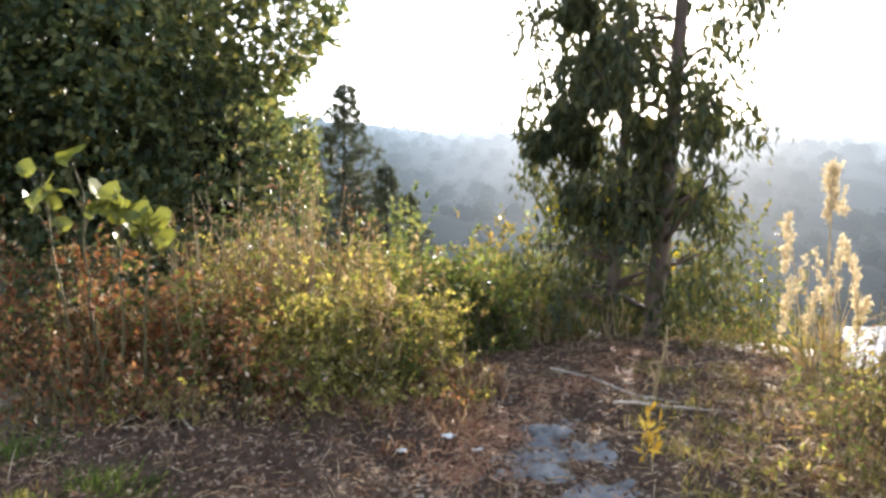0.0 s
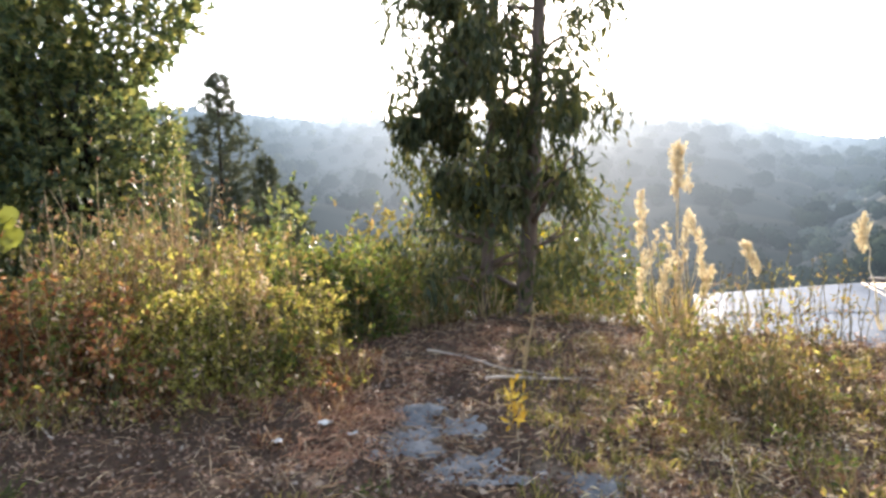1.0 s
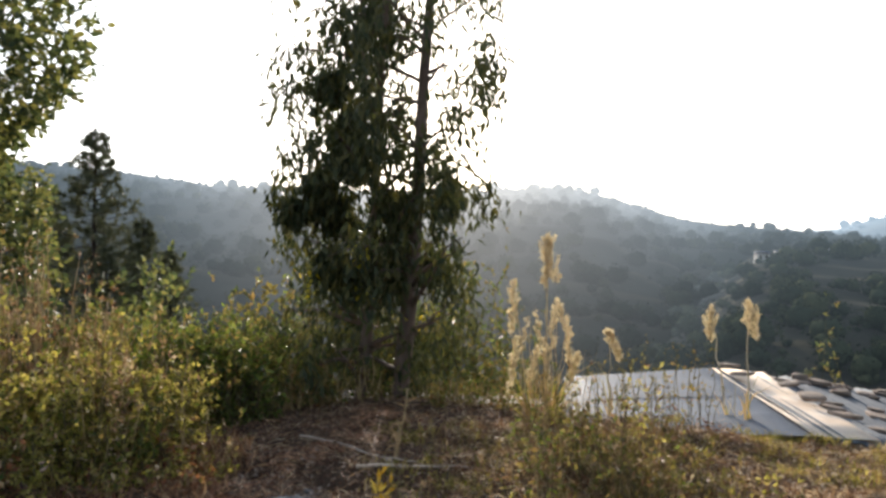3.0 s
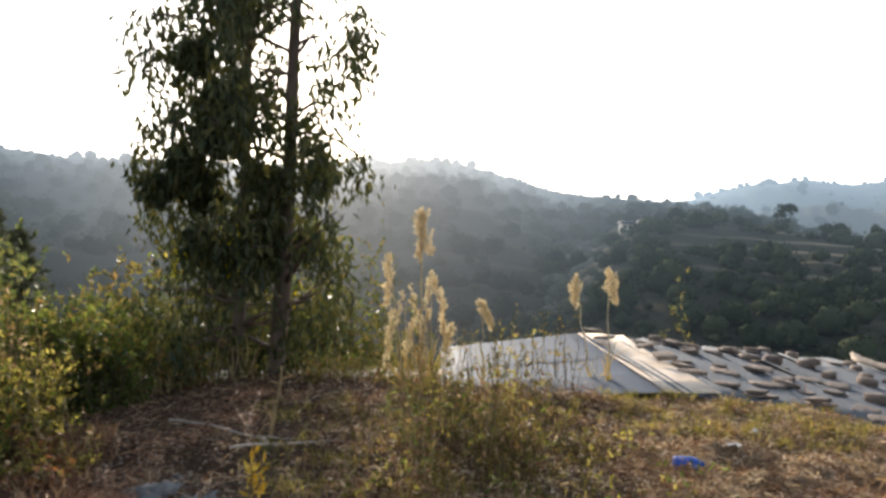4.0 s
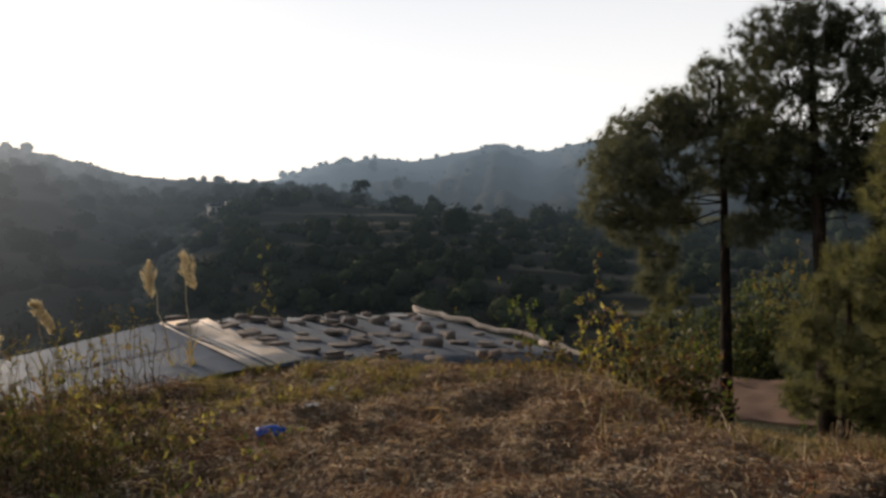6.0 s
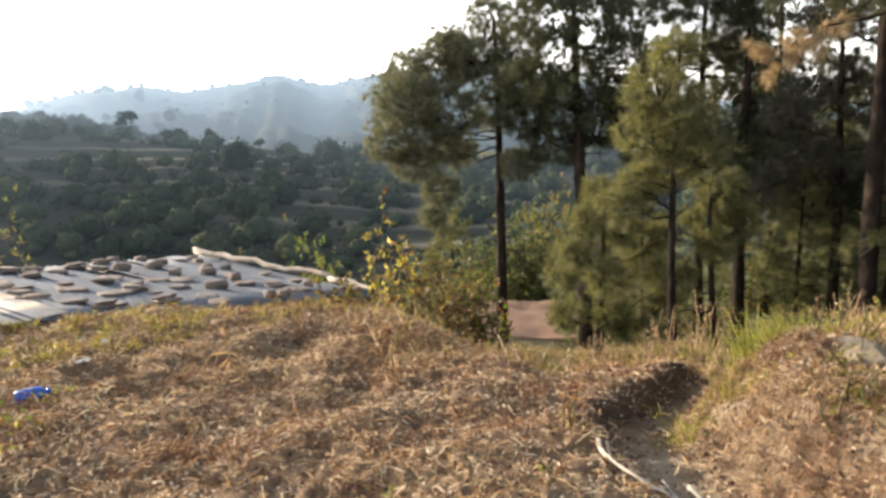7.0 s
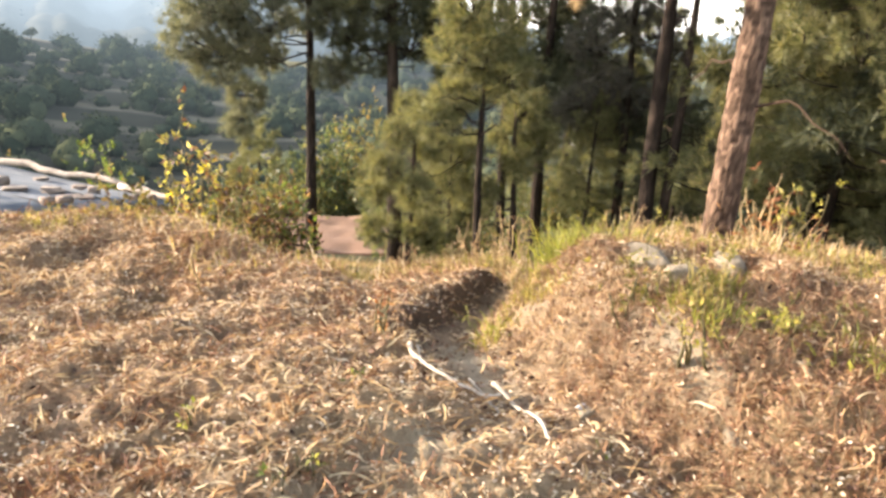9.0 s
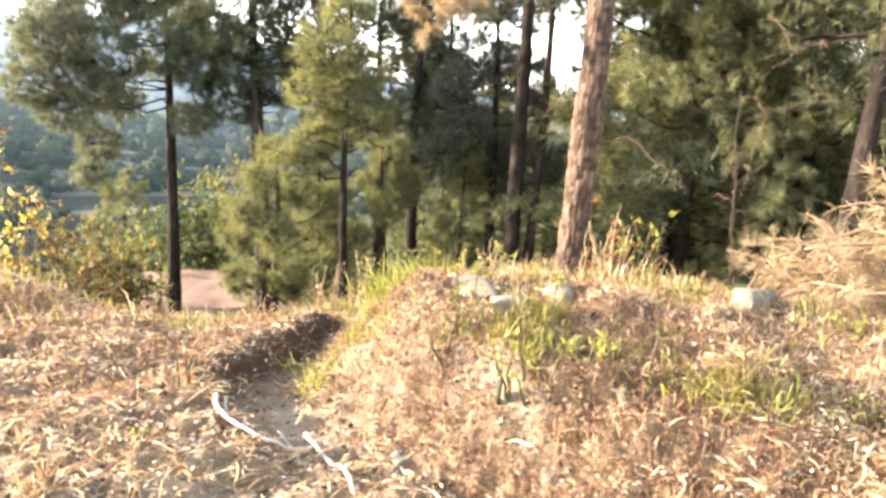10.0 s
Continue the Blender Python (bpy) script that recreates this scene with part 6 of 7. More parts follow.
def build_plumes():
    tall = "tall dry plume grass with a feathery sunlit head"
    plume_grass((3.3, 6.05), (3.42, 6.25, 1.72), 0.42, tall, 1, fat=0.055)
    plume_grass((3.15, 6.0), (3.02, 6.2, 1.32), 0.5, tall, 2, fat=0.036)
    plume_grass((3.34, 6.0), (3.38, 6.2, 1.45), 0.2, tall, 14, fat=0.02)
    plume_grass((3.42, 6.1), (3.5, 6.22, 1.12), 0.4, tall, 15, fat=0.026)
    for i, (x, y, z, hd) in enumerate(((3.10, 6.02, 0.98, 0.7), (3.22, 6.1, 1.02, 0.75), (3.36, 5.95, 1.1, 0.6), (3.52, 6.05, 0.8, 0.5), (3.0, 6.1, 0.78, 0.5), (3.62, 6.0, 0.62, 0.35), (3.16, 5.95, 0.7, 0.45))):
        plume_grass((3.25 + (x - 3.25) * 0.4, y), (x, y, z), hd, tall, 3 + i, fat=0.024)
    plume_grass((4.0, 6.0), (4.08, 6.15, 0.78), 0.3, "short plume grass with a drooping head", 11)
    plume_grass((4.95, 5.4), (5.17, 5.95, 1.02), 0.34, "plume grass leaning over the roof", 12)
    plume_grass((4.98, 5.2), (5.24, 5.5, 1.12), 0.38, "plume grass leaning over the roof", 13)
    rng = np.random.default_rng(44)
    # dark thin weed stalks before the roof
    for i in range(46):
        x, y = rng.uniform(2.9, 4.7), 0
        y = 6.6 - 0.62 * (x - 2.4) + rng.uniform(-0.35, 0.2)
        z0, h = gz(x, y), rng.uniform(0.35, 0.85)
        ob = thing("weed_stalk", "thin dark dry weed stalk before the roof", "weed", (x, y, z0), group="weed stalks before the roof")
        e = np.array([rng.normal() * 0.08, rng.normal() * 0.08, h])
        part("stem", join([tube(bend((0, 0, -0.05), e, 6, 0, rng, 0.012), np.linspace(0.005, 0.003, 6), 4)], "weed_stem", M_STEM), ob)
        P = e * rng.uniform(0.4, 1.0, (14, 1)) + rng.normal(size=(14, 3)) * 0.02
        tagged(part("foliage", leaf_mesh("weed_foliage", P, ball(14, rng) + [0, 0, 0.4], 0.04, 0.35, M_OLIVE, rng), ob), kind="stuff")
    # pale bent maize stalks standing in the field
    for x, y, h in ((1.6, 5.25, 0.52), (1.55, 5.1, 0.3), (4.52, 2.12, 0.5), (4.46, 2.06, 0.34), (4.4, 0.9, 0.3)):
        ob = thing("maize_stalk", "pale dry broken maize stalk standing in the field", "stalk", (x, y, gz(x, y)), group="broken maize stalks")
        e = np.array([rng.normal() * 0.05, rng.normal() * 0.05, h])
        part("stem", join([tube(bend((0, 0, -0.05), e, 6, 0, rng, 0.01), np.linspace(0.010, 0.006, 6), 6)], "maize_stem", M_STALK), ob)
        for k in range(9):
            P = e * rng.uniform(0.2, 1.0, (1, 1))
            part("leaf", blade_mesh("maize_leaf", P, rng.normal(size=(1, 3)) + [0, 0, 0.1], 0.17, 0.014, M_STRAW, rng, 0.5), ob)


build_plumes()


# ---- loose things on the ground ----
def outcrop(at, rx, ry, seed):
    """Low worn rock that breaks through the soil: cracked, uneven, its rim sunk in the ground."""
    rng = np.random.default_rng(seed)
    n = 30
    u, v = np.meshgrid(np.linspace(-1.15, 1.15, n), np.linspace(-1.15, 1.15, n), indexing="ij")
    X, Y = at[0] + u * rx, at[1] + v * ry
    rim = np.hypot(u, v) + 0.28 * waves(u, v, 3.2, seed) + 0.12 * waves(u, v, 8.0, seed + 1)
    crack = np.abs(np.sin(u * 4.1 + 1.7 * v + 0.8 * waves(u, v, 3.0, seed + 2)))
    up = 0.03 * (1 - rim) + 0.012 * np.floor(1.5 * waves(u, v, 3.5, seed + 3)) + rng.normal(size=u.shape) * 0.0025 - 0.014 * np.exp(-(crack / 0.12) ** 2)
    Z = height(X, Y) + np.clip(up, -0.05, 0.035)
    V = np.stack([X - at[0], Y - at[1], Z - gz(*at)], -1).reshape(-1, 3)
    low = V - [0, 0, 0.08]
    i, j = np.meshgrid(np.arange(n - 1), np.arange(n - 1), indexing="ij")
    F = np.stack([i * n + j, (i + 1) * n + j, (i + 1) * n + j + 1, i * n + j + 1], -1).reshape(-1, 4)
    me = mesh_np("slab_rock", np.vstack([V, low]), np.vstack([F, F[:, ::-1] + n * n]), M_SLAB)
    thing("slab_rock", "low cracked blue-grey rock breaking through the leafy soil", "rock", (*at, gz(*at)), me, "flat rocks in the soil")


def build_loose():
    rng = np.random.default_rng(15)
    # blue plastic bottle on its side
    x, y = 3.77, 3.04
    b = thing("plastic_bottle", "blue plastic bottle lying in the dry grass", "bottle", (x, y, gz(x, y) + 0.075))
    b.matrix_basis = pose(x, y, gz(x, y) + 0.05, 0, 90, -38) @ Matrix.Scale(0.72, 4)
    s = np.linspace(-0.12, 0.12, 13)
    part("body", join([tube(np.stack([s * 0, s * 0, s], -1), 0.062 * np.array([0.8, 1, 1, 0.95, 1, 1, 0.95, 1, 1, 0.95, 0.9, 0.6, 0.35]), 16)], "bottle_body", M_BLUE), b)
    part("cap", join([tube([[0, 0, 0.12], [0, 0, 0.135], [0, 0, 0.15]], [0.024, 0.024, 0.023], 12)], "bottle_cap", M_BLUE), b)
    rocks = [stone_mesh("rock", M_ROCK, 80 + i, 0.65, 0.36) for i in range(4)]
    for i, (x, y, s) in enumerate(((3.76, -1.52, 0.115), (3.48, -1.60, 0.07), (3.64, -1.88, 0.095), (3.53, -2.83, 0.10), (3.65, -3.2, 0.08), (2.93, -1.07, 0.035), (-2.95, 4.62, 0.26), (-3.25, 4.75, 0.3), (-3.1, 4.45, 0.2), (2.6, -1.5, 0.03), (2.75, -1.8, 0.025))):
        ob = thing("rock", "pale weathered rock half set in the earth", "rock", me=rocks[i % 4], group="pale rocks on the bank")
        ob.matrix_basis = Matrix.LocRotScale((x, y, gz(x, y) + s * 0.1), Euler((0.25 * (i % 3 - 1), 0.22 * (i % 2) - 0.05, i * 1.7)), (s * 1.2, s, s * (1.0, 1.25, 0.85)[i % 3]))
    for i, (x, y, rx, ry) in enumerate(((0.70, 4.3, 0.25, 0.27), (0.54, 3.85, 0.25, 0.3), (0.8, 3.3, 0.3, 0.22), (1.26, 3.06, 0.24, 0.19), (0.8, 3.95, 0.16, 0.17))):
        outcrop((x, y), rx, ry, 120 + i)
    # pale torn paper and plastic scraps
    for x, y, s in ((0.04, 4.22, 0.045), (0.2, 4.0, 0.03), (4.36, 3.15, 0.05), (4.9, 3.4, 0.04), (-0.25, 4.15, 0.03), (2.95, -1.05, 0.025)):
        u, v = np.meshgrid(np.linspace(-1, 1, 6), np.linspace(-1, 1, 5), indexing="ij")
        V = np.stack([u * s, v * s * 0.6, 0.02 + 0.25 * s * waves(u, v, 3.0, int(x * 50) + 99)], -1)
        V2 = V - [0, 0, 0.004]
        V = np.vstack([V.reshape(-1, 3), V2.reshape(-1, 3)])
        i, j = np.meshgrid(np.arange(5), np.arange(4), indexing="ij")
        F = np.stack([i * 5 + j, (i + 1) * 5 + j, (i + 1) * 5 + j + 1, i * 5 + j + 1], -1).reshape(-1, 4)
        thing("scrap", "crumpled pale scrap lying on the ground", "litter", (x, y, gz(x, y) + 0.02), mesh_np("scrap", V, np.vstack([F, F[:, ::-1] + 30]), M_WHITE), "pale scraps", rz=40 * x)
    # long bleached sticks at the trail
    for pts, r, label in (
            (((3.53, -0.35), (3.40, -0.37), (3.29, -0.40), (3.2, -0.46), (3.12, -0.55), (3.11, -0.66), (3.14, -0.76)), 0.011, "long bent bleached stick lying along the trail"),
            (((3.55, -0.39), (3.44, -0.40), (3.33, -0.41)), 0.007, "short bleached stick on the trail"),
            (((3.2, -0.72), (3.1, -0.78), (3.0, -0.83), (2.86, -0.86), (2.7, -0.88)), 0.011, "bleached stick at the foot of the bank"),
            (((3.22, -0.62), (3.08, -0.7), (2.96, -0.72)), 0.006, "thin pale twig across the trail"),
            (((0.92, 5.98), (1.1, 5.76), (1.24, 5.55), (1.36, 5.28), (1.5, 5.1), (1.66, 4.85)), 0.012, "grey-brown fallen branch in the dry grass"),
            (((-1.75, 4.6), (-1.6, 4.3), (-1.5, 4.15)), 0.009, "pale dry twig on the leaf litter"),
            (((1.2, 4.9), (1.7, 4.75), (2.0, 4.7)), 0.012, "grey fallen branch in the dry grass")):
        s0 = np.arange(len(pts))
        s1 = np.linspace(0, len(pts) - 1, 4 * len(pts))
        c = np.array(pts)
        xs, ys = (np.convolve(np.pad(np.interp(s1, s0, c[:, q]), 3, "reflect", reflect_type="odd"), np.ones(7) / 7, "valid") for q in (0, 1))
        L = np.array([[x, y, gz(x, y) + r + 0.012] for x, y in zip(xs, ys)])
        L[:, 2] = np.convolve(np.pad(L[:, 2], 2, "edge"), np.ones(5) / 5, "valid") + 0.004
        ob = thing("stick", label, "stick", tuple(L[0]))
        part("stem", join([tube(L - L[0] + rng.normal(size=L.shape) * 0.0025, np.linspace(r, r * 0.55, len(L)) * rng.uniform(0.85, 1.15, len(L)), 7)], "stick", M_STICK if L[0][0] > 2 else M_LOG), ob)
    # heap of cut dry pine branches
    heap = thing("brush_pile", "heap of cut dry pine branches with brown needles", "brush pile", (4.38, -4.3, gz(4.38, -4.3)))
    tips, dirs = [], []
    for k in range(70):
        a = rng.uniform(0, 6.28)
        c = np.array([rng.normal() * 0.3, rng.normal() * 0.38, 0])
        c[2] = rng.uniform(0.05, 0.92) * np.exp(-(c[0] ** 2 + c[1] ** 2) / 0.4)
        d = np.array([np.cos(a), np.sin(a), rng.uniform(-0.15, 0.35)]) * rng.uniform(0.25, 0.6)
        part("branch", join([tube(bend(c - d * 0.6, c + d, 6, 0.06, rng, 0.03), np.linspace(0.009, 0.004, 6), 5)], "brush_branch", M_BRUSH), heap)
        for w in rng.uniform(-0.4, 1.0, 11):
            tips.append(c + d * w)
            dirs.append(d + rng.normal(size=3) * 0.3)
    tagged(part("needles", needle_mesh("brush_needles", np.array(tips), np.array(dirs), 12, 0.17, 0.006, M_NEEDLE_DRY, rng), heap), kind="stuff")
    # bare dead sapling
    dead = thing("dead_sapling", "bare grey dead sapling with broken twigs", "tree", (6.0, -4.38, gz(6.0, -4.38)))
    part("stem", join([tube(bend((0, 0, -0.1), (0.05, 0.1, 1.75), 8, 0, rng, 0.02), np.linspace(0.012, 0.005, 8), 6)], "dead_stem", M_BRUSH), dead)
    for k in range(9):
        z = rng.uniform(0.6, 1.7)
        a = rng.uniform(0, 6.28)
        part("twig", join([tube(bend((0.03, 0.06, z), (np.cos(a) * 0.3, np.sin(a) * 0.3, z + rng.uniform(-0.1, 0.25)), 5, 0.03, rng, 0.015), np.linspace(0.005, 0.002, 5), 4)], "dead_twig", M_BRUSH), dead)
    for x, y, z, k in ((5.6, -4.5, 1.75, 2), (6.6, -5.2, 1.3, 3)):
        snag = thing("dead_branch", "bare pale dead branch hanging among the pines", "branch", (x, y, z), group="dead hanging branches")
        r2 = np.random.default_rng(k)
        main = bend((0, -0.6, 0.12), (0, 0.4, -0.05), 9, 0.06, r2, 0.012)
        part("branch", join([tube(main, np.linspace(0.0045, 0.002, 9), 5)], "dead_branch", M_BRUSH), snag)
        for q in range(5):
            i = r2.integers(1, 8)
            e = main[i] + np.array([r2.normal() * 0.2, r2.uniform(0.05, 0.4), r2.normal() * 0.3])
            part("twig", join([tube(bend(main[i], e, 5, 0.04, r2, 0.02), np.linspace(0.0035, 0.0015, 5), 4)], "dead_twig", M_BRUSH), snag)


build_loose()


# ---- ground cover ----
def spread(n, rng, r0, r1, a0, a1):
    a = np.radians(rng.uniform(a0, a1, n))
    r = np.sqrt(rng.uniform(r0 ** 2, r1 ** 2, n))
    x, y = CX + r * np.sin(a), CY + r * np.cos(a)
    return x, y


def ground_points(x, y, lift=0.0):
    return np.stack([x, y, height(x, y) + lift], -1)


def build_cover():
    rng = np.random.default_rng(99)
    # fallen leaves under the thicket and tree
    x, y = spread(50000, rng, 2.0, 8.5, -50, 42)
    keep = bareness(x, y) < rng.uniform(0.05, 0.5, len(x))
    x, y = x[keep], y[keep]
    P = ground_points(x, y, 0.014)
    D = ball(len(P), rng) * np.array([1, 1, 0.35])
    thing("leaf_litter", "brown and grey fallen leaves over the soil", "leaves", me=leaf_mesh("leaf_litter", P, D, 0.03, 0.65, M_BROWNLEAF, rng), kind="stuff")
    # larger pale leaves among them, thickest beside the rocks
    x, y = spread(5200, rng, 2.4, 6.0, -40, 30)
    keep = waves(x, y, 2.4, 61) + 1.2 * np.exp(-((x - 0.25) ** 2 + (y - 4.0) ** 2) / 0.3) > rng.uniform(-0.2, 1.6, len(x))
    P = ground_points(x[keep], y[keep], 0.022)
    thing("large_fallen_leaves", "larger pinkish-brown curled leaves lying on the litter", "leaves", me=leaf_mesh("large_fallen_leaves", P, ball(len(P), rng) * np.array([1, 1, 0.5]), 0.045, 0.55, M_PALELEAF, rng), kind="stuff")
    # dead brown growth at the ragged foot of the thicket
    x, y = rng.uniform(-3.0, 0.5, 9000), rng.uniform(4.1, 6.0, 9000)
    keep = waves(x, y, 3.0, 63) + waves(x, y, 8.0, 64) > 0.9 - 1.3 * smooth01((y - 4.25 - 0.3 * smooth01((x + 1.0) / 1.4)) / 0.7)
    P = ground_points(x[keep], y[keep], 0.0)
    D = rng.normal(size=P.shape) * 0.65 + np.array([0, 0, 0.8])
    thing("dead_undergrowth", "dead brown stems and leaves at the foot of the thicket", "weeds", me=blade_mesh("dead_undergrowth", P, D, rng.uniform(0.06, 0.22, len(P)), 0.009, M_REDSTRAW, rng, 0.4), kind="stuff")
    # reddish pulled stems strewn from the tree's foot to the rocks
    f = rng.uniform(0, 1, 5200)
    x = np.interp(f, [0, 0.3, 0.6, 1], [0.12, 0.28, 0.72, 1.9]) + rng.normal(size=5200) * 0.15
    y = np.interp(f, [0, 0.3, 0.6, 1], [3.5, 4.5, 5.5, 6.3]) + rng.normal(size=5200) * 0.22
    keep = waves(x, y, 4.0, 65) + waves(x, y, 9.0, 66) > rng.uniform(-1.0, 0.6, 5200)
    P = ground_points(x[keep], y[keep], 0.01)
    thing("pulled_stems", "reddish dry stems strewn over the soil beside the rocks", "straw", me=curl_mesh("pulled_stems", P, rng.uniform(0, 6.28, len(P)), rng.uniform(0.05, 0.2, len(P)), 0.0055, M_REDSTEM, rng), kind="stuff")
    x, y = spread(8000, rng, 2.2, 7.5, -50, 34)
    keep = bareness(x, y) < rng.uniform(0.1, 0.7, len(x))
    x, y = x[keep], y[keep]
    P = ground_points(x, y, 0.014)
    D = rng.normal(size=P.shape) * np.array([1, 1, 0.25]) + np.array([0, 0, 0.15])
    thing("dry_twigs", "dry grass stems and twigs in the leaf litter", "twigs", me=blade_mesh("dry_twigs", P, D, rng.uniform(0.05, 0.22, len(P)), 0.004, M_STRAW, rng, 0.15), kind="stuff")
    # trampled stalks over the field: fine straw, broad maize husks and crumbled brown leaves
    def field_spots(n, seed, patch, bank=1.0):
        x, y = spread(n, rng, 1.2, 6.8, 18, 155)
        keep = (np.abs(trail(x, y) + 0.1) > 0.17 * rng.uniform(0.0, 1.3, len(x))) | (x < 3.1)
        keep &= waves(x, y, 2.6, seed) + waves(x, y, 6.0, seed + 1) > patch - rng.uniform(0, 1.2, len(x))
        keep &= (trail(x, y) > -0.35) | (x < 2.4) | (rng.uniform(0, 1, len(x)) < bank)
        keep &= bareness(x, y) < rng.uniform(0.15, 1.0, len(x))
        return x[keep], y[keep]
    x, y = field_spots(84000, 14, -0.6)
    P = ground_points(x, y, 0.012)
    D = rng.normal(size=P.shape) * np.array([1, 1, 0.16]) + np.array([0, 0, 0.04])
    thing("straw", "straw-coloured crop stubble and trampled dry stalks", "straw", me=blade_mesh("straw", P, D, 0.055, 0.0048, M_STRAW, rng, 0.1), kind="stuff")
    x, y = field_spots(7500, 24, -0.1, 0.12)
    P = ground_points(x, y, 0.02)
    D = rng.normal(size=P.shape) * np.array([1, 1, 0.22]) + np.array([0, 0, 0.08])
    thing("maize_husks", "pale curled maize husks and leaves strewn over the field", "husks", me=blade_mesh("maize_husks", P, D, 0.085, 0.012, M_STRAW, rng, 0.25), kind="stuff")
    x, y = field_spots(24000, 34, -0.3, 0.6)
    P = ground_points(x, y, 0.012)
    thing("crumbled_leaves", "crumbled brown leaves between the straw", "leaves", me=leaf_mesh("crumbled_leaves", P, ball(len(P), rng) * np.array([1, 1, 0.5]), 0.03, 0.55, M_BROWNLEAF, rng), kind="stuff")
    x, y = field_spots(60000, 54, -0.6, 0.5)
    P = ground_points(x, y, 0.014)
    thing("straw_chips", "pale chaff and broken husk over the field", "straw", me=leaf_mesh("straw_chips", P, ball(len(P), rng) * np.array([1, 1, 0.4]), 0.019, 0.62, M_CHIP, rng), kind="stuff")
    x, y = field_spots(9000, 64, -0.2, 0.2)
    P = ground_points(x, y, 0.012)
    thing("curled_straw", "long curled maize leaves and straw lying tangled over the field", "straw", me=curl_mesh("curled_straw", P, rng.uniform(0, 6.28, len(P)), rng.uniform(0.05, 0.16, len(P)), 0.0065, M_GOLD, rng), kind="stuff")
    # heaps of pulled reddish weeds, tangled
    hx, hy = field_spots(560, 74, 0.1, 0.35)
    keep = trail(hx, hy) > 0.25
    hx, hy = hx[keep], hy[keep]
    per = 70
    wide = np.repeat(rng.uniform(0.05, 0.15, len(hx)), per)
    off = rng.normal(size=(len(hx) * per, 2)) * wide[:, None]
    x, y = np.repeat(hx, per) + off[:, 0], np.repeat(hy, per) + off[:, 1]
    P = ground_points(x, y, 0.0)
    P[:, 2] += np.abs(rng.normal(size=len(P))) * wide * 0.55 * np.exp(-(off ** 2).sum(1) / (2 * wide ** 2))
    D = rng.normal(size=P.shape) * np.array([1, 1, 0.55]) + np.array([0, 0, 0.25])
    thing("dry_weed_heaps", "tangled heaps of pulled reddish-brown dry weeds", "weeds", me=blade_mesh("dry_weed_heaps", P, D, rng.uniform(0.05, 0.13, len(P)), 0.0065, M_REDSTRAW, rng, 0.3), kind="stuff")
    # dry grass and roots that hang over the bank
    x, y = spread(64000, rng, 2.0, 5.2, 92, 155)
    keep = trail(x, y) < -0.28 - 0.2 * rng.uniform(0, 1, len(x))
    keep &= bareness(x, y) < rng.uniform(0.15, 0.9, len(x))
    P = ground_points(x[keep], y[keep], 0.0)
    D = rng.normal(size=P.shape) * 0.7 + np.array([-0.55, 0.2, 0.35])
    red = waves(P[:, 0], P[:, 1], 3.5, 55) + 0.8 * waves(P[:, 0], P[:, 1], 9.0, 56) > 0.1
    for pick, mat, label in ((red, M_REDSTRAW, "matted reddish dry grass and roots hanging over the bank"), (~red, M_STRAW, "matted pale dry grass hanging over the bank")):
        thing("bank_grass", label, "grass", me=blade_mesh("bank_grass", P[pick], D[pick], rng.uniform(0.04, 0.14, pick.sum()), 0.0036, mat, rng, 0.7), kind="stuff")
    x, y = spread(14000, rng, 2.3, 5.2, 92, 155)
    keep = trail(x, y) < -0.25
    P = ground_points(x[keep], y[keep], 0.008)
    thing("bank_crumbs", "crumbled earth and brown leaves on the bank", "earth", me=leaf_mesh("bank_crumbs", P, ball(len(P), rng), 0.02, 0.7, M_BROWNLEAF, rng), kind="stuff")
    # crumbs of earth and leaf on the trail
    x = rng.uniform(2.2, 6.0, 1200)
    y = np.interp(x, TRAIL_X, TRAIL_Y) + rng.normal(size=1200) * 0.22 - 0.1
    P = ground_points(x, y, 0.004)
    thing("trail_crumbs", "crumbs of earth and leaf scattered along the trail", "earth", me=leaf_mesh("trail_crumbs", P, ball(len(P), rng) * np.array([1, 1, 0.5]), 0.028, 0.6, M_BROWNLEAF, rng), kind="stuff")
    # standing dry grass in tufts
    cx, cy = spread(430, rng, 2.0, 7.0, 15, 155)
    keep = (np.abs(trail(cx, cy) + 0.1) > 0.35) & (waves(cx, cy, 2.0, 16) > -0.2)
    cx, cy = cx[keep], cy[keep]
    per = 16
    x, y = np.repeat(cx, per) + rng.normal(size=len(cx) * per) * 0.035, np.repeat(cy, per) + rng.normal(size=len(cx) * per) * 0.035
    D = rng.normal(size=(len(x), 3)) * 0.45 + np.array([0, 0, 1.0])
    thing("dry_grass", "tufts of dry yellow grass over the terrace", "grass", me=blade_mesh("dry_grass", ground_points(x, y, -0.01), D, np.repeat(rng.uniform(0.05, 0.17, len(cx)), per), 0.006, M_STRAW, rng, 0.3), kind="stuff")
    # green grass along the crest, the bank and in the foreground
    cs = []
    for n, r0, r1, a0, a1 in ((150, 5.7, 6.9, 40, 82), (70, 3.9, 5.5, 97, 140), (60, 2.5, 3.6, -30, -5), (160, 3.2, 6.5, 12, 40), (120, 5.5, 9.5, 76, 108)):
        cs.append(np.stack(spread(n, rng, r0, r1, a0, a1), -1))
